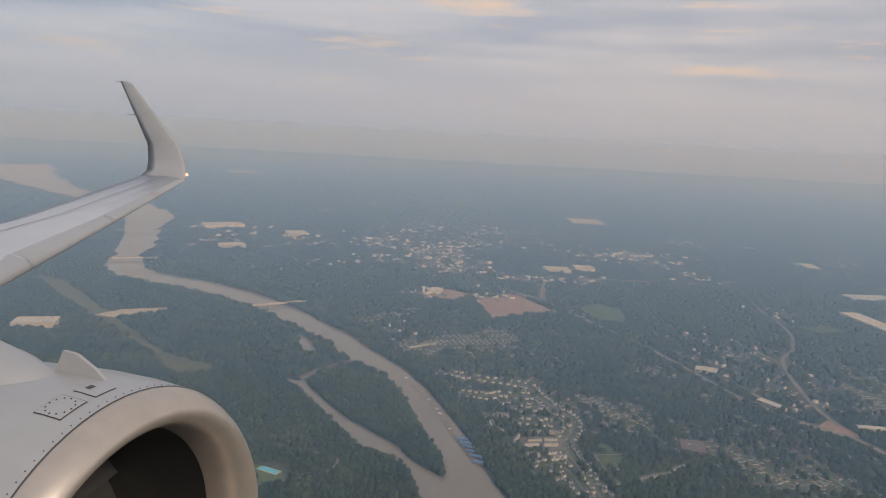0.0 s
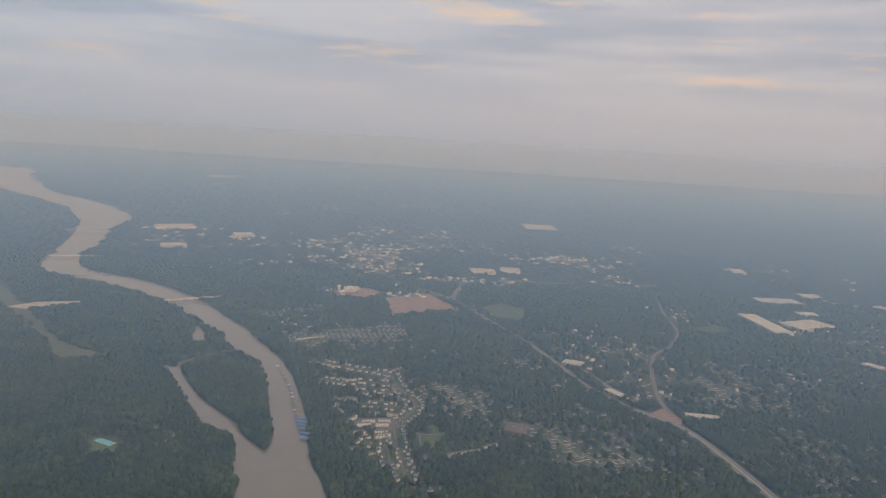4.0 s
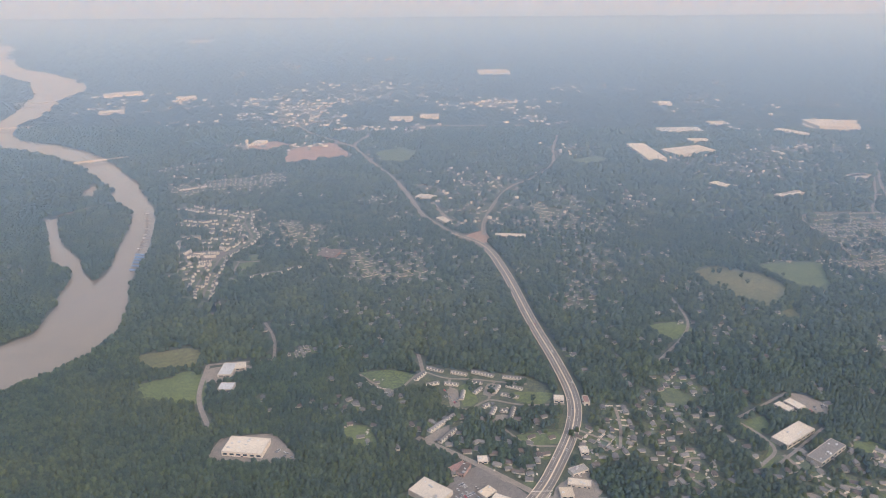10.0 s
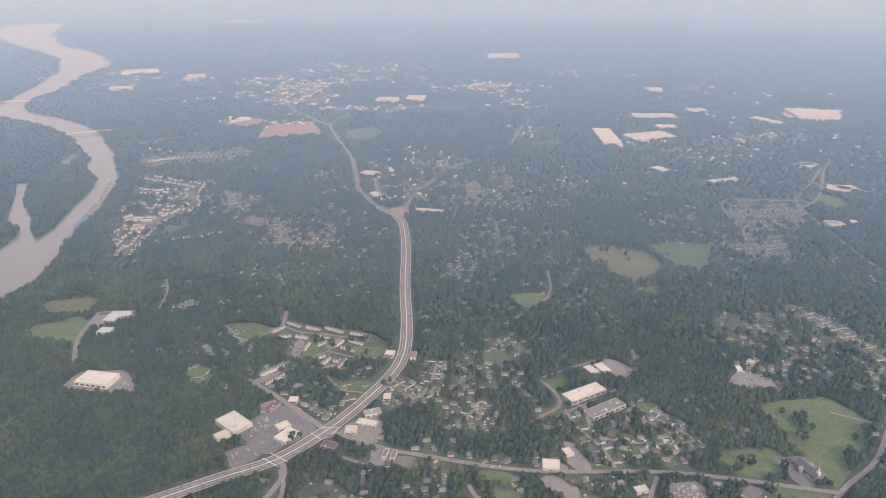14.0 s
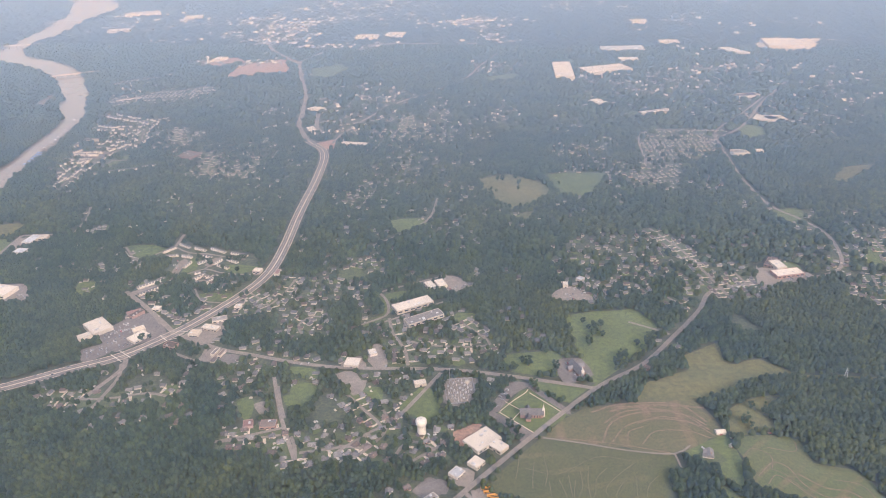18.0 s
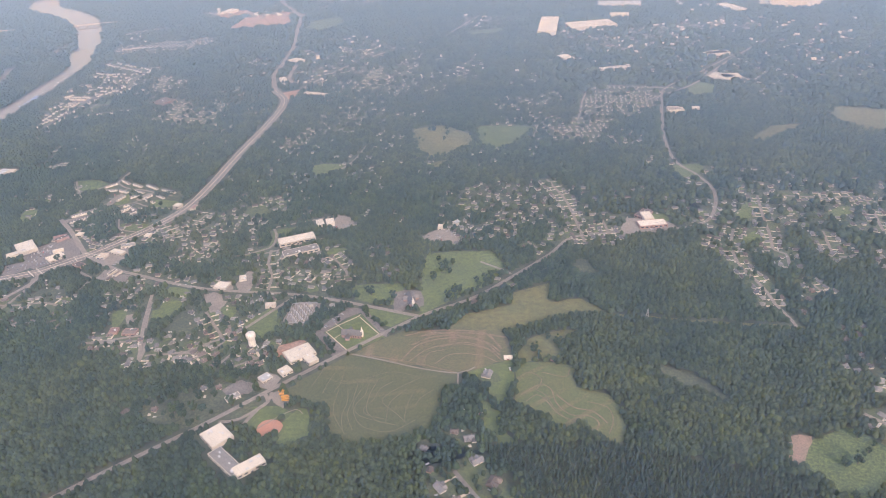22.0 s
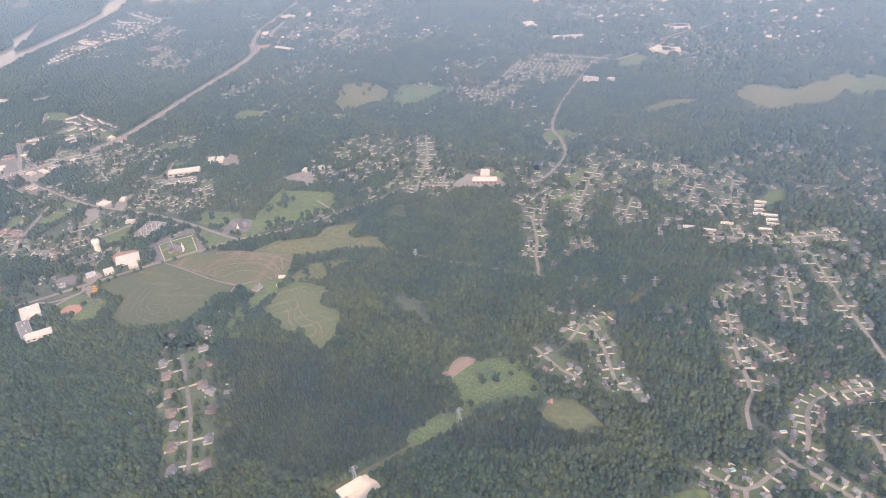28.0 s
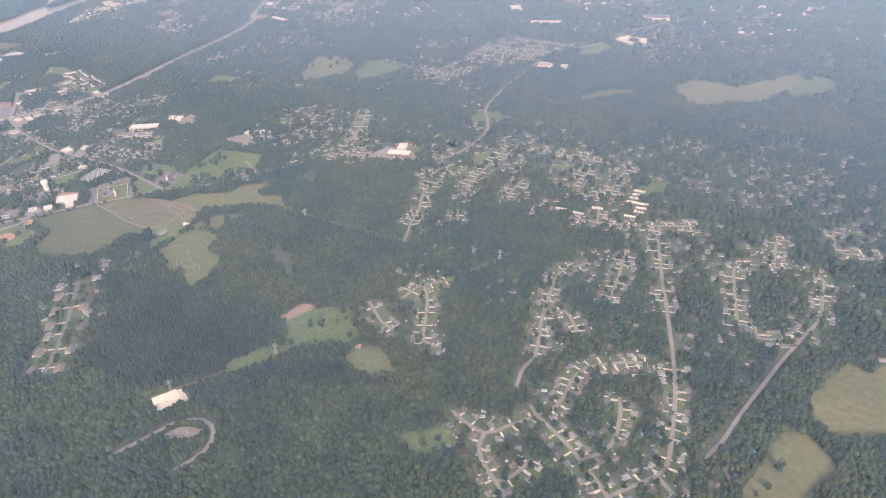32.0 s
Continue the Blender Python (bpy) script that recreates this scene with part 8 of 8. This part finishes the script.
for i, (x, y) in enumerate(stands):
    q = TREES[i % 4]
    if i < 4:
        q.matrix_world = pose(x, y, 0, 0, 0, pick.uniform(0, 360))
    else:
        copy_thing(q, pose(x, y, 0, 0, 0, pick.uniform(0, 360)))


# The aircraft that carries the camera, where it is as the flight begins: wing and engine of its left side
mat("aircraft_paint", (0.37, 0.362, 0.35), (0.335, 0.33, 0.32), 1.5, 0.35, fine=0.03)
mat("wing_skin", (0.52, 0.515, 0.51), (0.47, 0.47, 0.47), 2.0, 0.38, fine=0.03)
mat("lip_metal", (0.52, 0.45, 0.38), (0.46, 0.40, 0.34), 0.8, 0.32, metal=0.55, fine=0.05)
# near black: the shade inside the engine inlet is put into this colour
mat("inlet_shade", (0.018, 0.017, 0.016), (0.026, 0.025, 0.024), 0.3, 0.5)
mat("seam", (0.08, 0.078, 0.075), None, 1, 0.7)
craft = tagged(new("airliner"), "wing and engine of a white airliner in flight", "airliner")
craft.matrix_world = pose(1.60, 1.49, 231.0, 0, 0, -19.6)


def lathe(name, profile, material, parent, x_back=None, sides=72, centre=(2.803, -2.487), smooth=True):
    """A ring-shaped part turned round the engine's axis: rows of x and radius."""
    bm = bmesh.new()
    rows = [[bm.verts.new((x, centre[0] + r * math.cos(6.28319 * i / sides), centre[1] + r * math.sin(6.28319 * i / sides))) for i in range(sides)] for x, r in profile]
    for a, b in zip(rows, rows[1:]):
        for i in range(sides):
            bm.faces.new((a[i], a[(i + 1) % sides], b[(i + 1) % sides], b[i]))
    return part(name, bm, material, parent, smooth=smooth)


LIP = [(-2.640, 1.060), (-2.600, 1.046), (-2.555, 1.022), (-2.520, 0.994), (-2.495, 0.968), (-2.487, 0.948), (-2.495, 0.920), (-2.530, 0.885), (-2.590, 0.855), (-2.680, 0.829), (-2.780, 0.822)]
COWL = [(-2.645, 1.061), (-2.85, 1.076), (-3.15, 1.076), (-3.55, 1.050), (-4.05, 1.010), (-4.55, 0.97), (-5.05, 0.92), (-5.45, 0.86), (-5.45, 0.82), (-4.95, 0.82)]
engine = lathe("cowl", COWL, "aircraft_paint", craft)
lathe("inlet_lip", LIP, "lip_metal", craft)
# barrel walls carry the inlet's inner shade as base colour
lathe("inlet_barrel", [(-2.782, 0.821), (-3.0, 0.815), (-3.3, 0.815), (-3.6, 0.815)], "inlet_shade", craft)
lathe("seam_ring", [(-2.638, 1.0615), (-2.648, 1.0630)], "seam", engine)
lathe("seam_ring", [(-3.50, 1.0555), (-3.508, 1.0552)], "seam", engine)
# spinner takes the same painted shade as the barrel
lathe("spinner", [(-3.0, 0.01), (-3.1, 0.09), (-3.25, 0.17), (-3.45, 0.25)], "inlet_shade", craft)
for i in range(24):
    a = 6.28319 * i / 24
    bm = bmesh.new()
    vs4 = [bm.verts.new((x, 2.803 + r * math.cos(a + da), -2.487 + r * math.sin(a + da))) for x, r, da in ((-3.41, 0.22, 0.0), (-3.47, 0.805, -0.12), (-3.59, 0.805, 0.10), (-3.55, 0.22, 0.16))]
    bm.faces.new(vs4)
    bmesh.ops.solidify(bm, geom=bm.faces[:], thickness=0.012)
    part("fan_blade", bm, "seam", craft)
# strake, access panels and fasteners on the cowl
bm = prism(bmesh.new(), [(0, 0), (-0.36, 0), (-0.31, 0.125), (-0.22, 0.12), (-0.09, 0.06)], -0.012, 0.012)
bm.transform(Matrix.Translation((-2.86, 2.803, -2.487)) @ Matrix.Rotation(radians(-6), 4, "X") @ Matrix.Translation((0, 0, 1.066)) @ Matrix.Rotation(radians(90), 4, "X"))
part("strake", bm, "aircraft_paint", craft, "small white fin on the engine cowl")


def on_cowl(x, angle, lift=0.0):
    r = float(np.interp(-x, [-q[0] for q in COWL[:8]], [q[1] for q in COWL[:8]])) + lift
    return Vector((x, 2.803 + r * math.cos(angle), -2.487 + r * math.sin(angle)))


def cowl_patch(name, x0, x1, a0, a1, material, lift):
    bm = bmesh.new()
    g2 = [[bm.verts.new(on_cowl(x0 + (x1 - x0) * i / 5, a0 + (a1 - a0) * j / 8, lift)) for j in range(9)] for i in range(6)]
    for i in range(5):
        for j in range(8):
            bm.faces.new((g2[i][j], g2[i][j + 1], g2[i + 1][j + 1], g2[i + 1][j]))
    return part(name, bm, material, engine, smooth=True)


cowl_patch("panel_gap", -2.915, -2.745, 1.70, 1.86, "seam", 0.0015)
cowl_patch("access_panel", -2.91, -2.75, 1.705, 1.855, "aircraft_paint", 0.004)
cowl_patch("vent_scoop", -2.865, -2.83, 1.57, 1.61, "seam", 0.006)
cowl_patch("panel_gap", -2.895, -2.745, 1.525, 1.655, "seam", 0.0015)
cowl_patch("vent_plate", -2.89, -2.75, 1.53, 1.65, "aircraft_paint", 0.004)
for i in range(70):
    a = radians(20 + i * 3)
    bm = bmesh.new()
    bmesh.ops.create_icosphere(bm, subdivisions=1, radius=0.004, matrix=Matrix.Translation(on_cowl(-2.672, a, 0.001)))
    part("rivet", bm, "seam", engine)
for i in range(12):
    u = 6.28319 * i / 12
    bm = bmesh.new()
    bmesh.ops.create_icosphere(bm, subdivisions=1, radius=0.005, matrix=Matrix.Translation(on_cowl(-2.83 + 0.068 * math.cos(u), 1.78 + 0.062 * math.sin(u), 0.005)))
    part("fastener", bm, "seam", engine)
# pylon fairing from the cowl back to the wing
bm = bmesh.new()
prof = [(-3.04, 0.02, 0.02), (-3.2, 0.13, 0.07), (-3.45, 0.22, 0.13), (-3.9, 0.30, 0.20), (-4.7, 0.38, 0.28), (-5.4, 0.42, 0.42), (-6.6, 0.40, 0.62), (-8.5, 0.30, 0.60)]
rows5 = [[bm.verts.new((x, 2.803 + w * math.cos(u), -1.42 + hh * math.sin(u) * 1.0 - 0.05)) for u in np.linspace(-0.3, 3.44, 15)] for x, w, hh in prof]
for a, b in zip(rows5, rows5[1:]):
    for i in range(14):
        bm.faces.new((a[i], a[i + 1], b[i + 1], b[i]))
part("engine_pylon", bm, "aircraft_paint", craft, smooth=True)


def section(y, x, z, chord, z_tail, lean, thick):
    """An aerofoil outline with its nose at (x, y, z); lean 0 lies flat, 1 stands upright."""
    out = []
    n = Vector((0, -math.sin(lean * math.pi / 2), math.cos(lean * math.pi / 2)))
    for s, side in [(1.0, 1), (0.75, 1), (0.5, 1), (0.25, 1), (0.10, 1), (0.03, 1), (0.0, 0), (0.03, -1), (0.10, -1), (0.25, -1), (0.5, -1), (0.75, -1)]:
        t = thick * chord * (1.5 * math.sqrt(s) * (1 - s) ** 0.9 + 0.002) * (1.0 if side > 0 else 0.6) * side
        out.append(Vector((x - chord * s, y, z + (z_tail - z) * s)) + n * t)
    return out


def loft(name, sections, material, parent):
    bm = bmesh.new()
    rows = [[bm.verts.new(v) for v in s] for s in sections]
    m = len(rows[0])
    for a, b in zip(rows, rows[1:]):
        for i in range(m):
            bm.faces.new((a[i], a[(i + 1) % m], b[(i + 1) % m], b[i]))
    bm.faces.new(rows[0]), bm.faces.new(rows[-1][::-1])
    return part(name, bm, material, parent, smooth=True)


wing = loft("wing", [section(2.0, -5.2, -2.15, 5.6, -2.75, 0, 0.11), section(5.8, -7.2, -2.0, 4.0, -2.40, 0, 0.11), section(9.56, -9.22, -1.88, 2.62, -2.16, 0, 0.10), section(14.6, -11.88, -1.66, 1.35, -1.62, 0, 0.10)], "wing_skin", craft)
loft("winglet", [section(14.61, -11.88, -1.66, 1.34, -1.62, 0, 0.10), section(15.0, -12.12, -1.52, 1.22, -1.48, 0.3, 0.09), section(15.2, -12.35, -1.22, 1.12, -1.22, 0.75, 0.09), section(15.32, -12.6, -0.85, 1.0, -0.85, 0.95, 0.09), section(15.6, -14.28, 0.62, 0.40, 0.66, 0.95, 0.09), section(15.61, -14.45, 0.70, 0.22, 0.72, 0.95, 0.06)], "aircraft_paint", craft)
# slats along the leading edge, and the panel lines of the wing
for y0, y1 in ((2.4, 6.6), (6.63, 9.6), (9.63, 12.3), (12.33, 14.5)):
    def nose(y):
        u = (y - 2.0) / 12.6
        chord = float(np.interp(y, (2.0, 5.8, 9.56, 14.6), (5.6, 4.0, 2.62, 1.35)))
        x, z, zt = (float(np.interp(y, (2.0, 5.8, 9.56, 14.6), q)) for q in ((-5.2, -7.2, -9.22, -11.88), (-2.15, -2.0, -1.88, -1.66), (-2.75, -2.40, -2.16, -1.62)))
        return [v + Vector((0.004, 0, 0.004)) for v in section(y, x + 0.012, z, chord, zt, 0, 0.105)[4:9]]
    bm = bmesh.new()
    rows = [[bm.verts.new(v) for v in nose(y)] for y in np.linspace(y0, y1, 6)]
    for a, b in zip(rows, rows[1:]):
        for i in range(4):
            bm.faces.new((a[i], a[i + 1], b[i + 1], b[i]))
    part("slat", bm, "aircraft_paint", wing, "pale leading edge slat", smooth=True)
for s in (0.42, 0.78):
    bm = bmesh.new()
    last = None
    for y in np.linspace(2.4, 14.3, 30):
        chord, x, z, zt = (float(np.interp(y, (2.0, 5.8, 9.56, 14.6), q)) for q in ((5.6, 4.0, 2.62, 1.35), (-5.2, -7.2, -9.22, -11.88), (-2.15, -2.0, -1.88, -1.66), (-2.75, -2.40, -2.16, -1.62)))
        t = 0.105 * chord * 1.5 * math.sqrt(s) * (1 - s) ** 0.9 + 0.006
        pair = [bm.verts.new((x - chord * q, y, z + (zt - z) * q + t)) for q in (s, s + 0.008)]
        if last:
            bm.faces.new((last[0], last[1], pair[1], pair[0]))
        last = pair
    part("panel_line", bm, "seam", wing)
for i, u in enumerate((0.02, 0.27, 0.52, 0.77, 0.99)):
    x, y, z = -13.55 + u * (-14.66 + 13.55), 15.3 + 0.3 * u, -1.05 + u * (0.70 + 1.05)
    part("static_wick", rod(bmesh.new(), (x, y, z), (x - 0.22, y, z), 0.008, 0.003, 5), "seam", craft)
lamp_glass = bpy.data.materials.new("nav_light")
lamp_glass.use_nodes = True
nb = lamp_glass.node_tree.nodes["Principled BSDF"]
nb.inputs["Base Color"].default_value, nb.inputs["Emission Color"].default_value, nb.inputs["Emission Strength"].default_value = (0.8, 0.1, 0.05, 1), (1.0, 0.25, 0.15, 1), 4.0
MATS["nav_light"] = lamp_glass
bm = bmesh.new()
bmesh.ops.create_icosphere(bm, subdivisions=2, radius=0.035, matrix=Matrix.Translation((-12.08, 14.95, -1.52)))
part("navigation_light", bm, "nav_light", craft, "lit red wingtip light", smooth=True)
# Woods: crowns as far as they can be told apart, in bands that grow coarser with distance
rng = np.random.default_rng(11)


def crown_shape(rings, sides, seed):
    """Corners and faces of one lumpy crown of unit radius, from a few rings and a top."""
    r = np.random.default_rng(seed)
    verts, faces = [], []
    for k, (rad, h) in enumerate(rings):
        n = sides[k]
        for i in range(n):
            a = 2 * math.pi * (i + 0.5 * k) / n + r.normal(0, 0.12)
            q = rad * r.uniform(0.78, 1.18)
            verts.append((q * math.cos(a), q * math.sin(a), h + r.normal(0, 0.09)))
    verts.append((r.normal(0, 0.12), r.normal(0, 0.12), 1.0))
    n = sides[0]
    for k in range(len(rings) - 1):
        for i in range(n):
            a, b, c, d = k * n + i, k * n + (i + 1) % n, (k + 1) * n + i, (k + 1) * n + (i + 1) % n
            faces += [(a, b, c), (b, d, c)]
    base = (len(rings) - 1) * n
    faces += [(base + i, base + (i + 1) % n, len(verts) - 1) for i in range(n)]
    return np.array(verts), np.array(faces)



DOME = [crown_shape([(1.0, 0.22), (0.72, 0.74)], (5, 5), s + 60) for s in range(10)]
PLAIN = [crown_shape([(0.95, 0.15), (0.70, 0.72)], (6, 6), s) for s in range(4)]
CONE = [crown_shape([(0.85, 0.05), (0.45, 0.55)], (6, 6), s + 20) for s in range(4)]
FLAT = [crown_shape([(1.0, 0.1)], (5,), s + 40) for s in range(4)]


def forest(name, xy, shapes, wide, tall, lift, material, label):
    """All crowns of one band as one mesh."""
    vs, fs, at = [], [], 0
    n = len(xy)
    pick = rng.integers(0, len(shapes), n)
    turn, w = rng.uniform(0, 6.283, n), wide * np.exp(rng.normal(0, 0.22, n))
    h = tall * rng.uniform(0.75, 1.2, n)
    for s, (v, f) in enumerate(shapes):
        m = np.flatnonzero(pick == s)
        c, sn = np.cos(turn[m])[:, None], np.sin(turn[m])[:, None]
        x = (v[:, 0] * c - v[:, 1] * sn) * w[m][:, None] / 2 + xy[m, :1]
        y = (v[:, 0] * sn + v[:, 1] * c) * w[m][:, None] / 2 + xy[m, 1:]
        z = lift * h[m][:, None] + v[:, 2] * (1 - lift) * h[m][:, None]
        vs.append(np.stack([x, y, z], -1).reshape(-1, 3))
        fs.append((f[None] + (np.arange(len(m)) * len(v))[:, None, None]).reshape(-1, 3) + at)
        at += len(m) * len(v)
    ob = raw(name, np.vstack(vs), np.vstack(fs), material, smooth=True)
    return tagged(ob, label, "woods", kind="stuff")


def spots(x0, x1, y0, y1, gap):
    """Places on a jittered grid."""
    nx, ny = int((x1 - x0) / gap), int((y1 - y0) / gap)
    gx, gy = np.meshgrid(np.arange(nx), np.arange(ny))
    p = np.stack([gx.ravel() + 0.5 * (gy.ravel() % 2), gy.ravel()], 1) + rng.uniform(-0.42, 0.42, (nx * ny, 2))
    return p * gap + (x0, y0)


def wooded(p, thin=0.78):
    c = cover_at(*p.T)
    u = rng.random(len(p))
    keep = (c == 0) | ((c == 2) & (u < thin)) | ((c == 4) & (u < 0.27))
    return p[keep], c[keep]


near = spots(-260, 1330, -85, 330, 2.2)
near = near[near[:, 1] > np.interp(near[:, 0], (-260, 0, 200, 330, 520, 700, 850, 1000, 1100, 1330), (290, 230, 100, 50, -30, -80, -85, -60, -30, 40))]
near, _ = wooded(near)
forest("woods", near, DOME, 3.0, 4.2, 0.2, "leaves", "dense summer woods of rounded green crowns")
rows = spots(700, 1000, -60, 140, 1.9)
rows = rows[cover_at(*rows.T) == 3]
forest("woods", rows, CONE, 2.2, 3.4, 0.15, "pine", "dark planted pines in close rows")
under = spots(-500, 1600, -460, 300, 8.0)
under = under[under[:, 1] < np.interp(under[:, 0], (-260, 0, 200, 330, 520, 700, 850, 1000, 1100, 1330, 1331), (290, 230, 100, 50, -30, -80, -85, -60, -30, 40, 300))]
under, _ = wooded(under)
forest("woods", under, PLAIN, 10.5, 4.8, 0.1, "leaves", "dense green woods under the flight")
mid = spots(-480, 1420, 330, 640, 3.5)
mid, _ = wooded(mid)
forest("woods", mid, PLAIN, 4.6, 4.9, 0.2, "leaves", "dense green woods in the middle distance")
back = spots(-900, 1600, 640, 1150, 6.8)
back, _ = wooded(back)
forest("woods", back, PLAIN, 8.6, 5.2, 0.1, "leaves", "hazy green woods farther off")
far = spots(-2200, 2200, 1150, 2300, 17)
far, _ = wooded(far)
forest("woods", far, FLAT, 23, 5.5, 0.0, "far_leaves", "hazy blue green woods in the distance")
last = spots(-4200, 4400, 2300, 5000, 45)
last, _ = wooded(last)
forest("woods", last, FLAT, 62, 8.0, 0.0, "far_leaves", "woods fading into the haze at the horizon")

# Haze: thin air over the whole plain
def air(name, thick):
    m = bpy.data.materials.new(name)
    m.use_nodes = True
    tree = m.node_tree
    tree.nodes.clear()
    add, join = wire(tree)
    out, sc = add("ShaderNodeOutputMaterial"), add("ShaderNodeVolumeScatter")
    sc.inputs["Color"].default_value, sc.inputs["Density"].default_value, sc.inputs["Anisotropy"].default_value = (0.37, 0.62, 1.0, 1), thick, 0.0
    join(sc.outputs[0], out.inputs["Volume"])
    MATS[name] = m


def haze_air():
    """Thin air round the flight, then layers over the plain that thin out with height."""
    air("haze", 0.00029), air("far_haze", 0.00060), air("low_haze", 0.00026), air("high_haze", 0.00010)
    for x0, x1, y0, y1, z0, z1, kind_of, label in (
        (-4200, 4800, -700, 330, -2.0, 330, "haze", "thin blue grey haze lying over the near plain"),
        (-4100, 4700, 331, 4300, -2.2, 185, "low_haze", "blue haze lying low over the distant plain"),
        (-4000, 4600, 332, 4250, -2.4, 210, "far_haze", "blue haze over the distant plain"),
        (-3900, 4500, 333, 4200, -2.6, 320, "high_haze", "faint haze high over the distant plain"),
    ):
        tagged(part("haze", box(bmesh.new(), x0, x1, y0, y1, z0, z1), kind_of), label, "haze", kind="stuff")


haze_air()
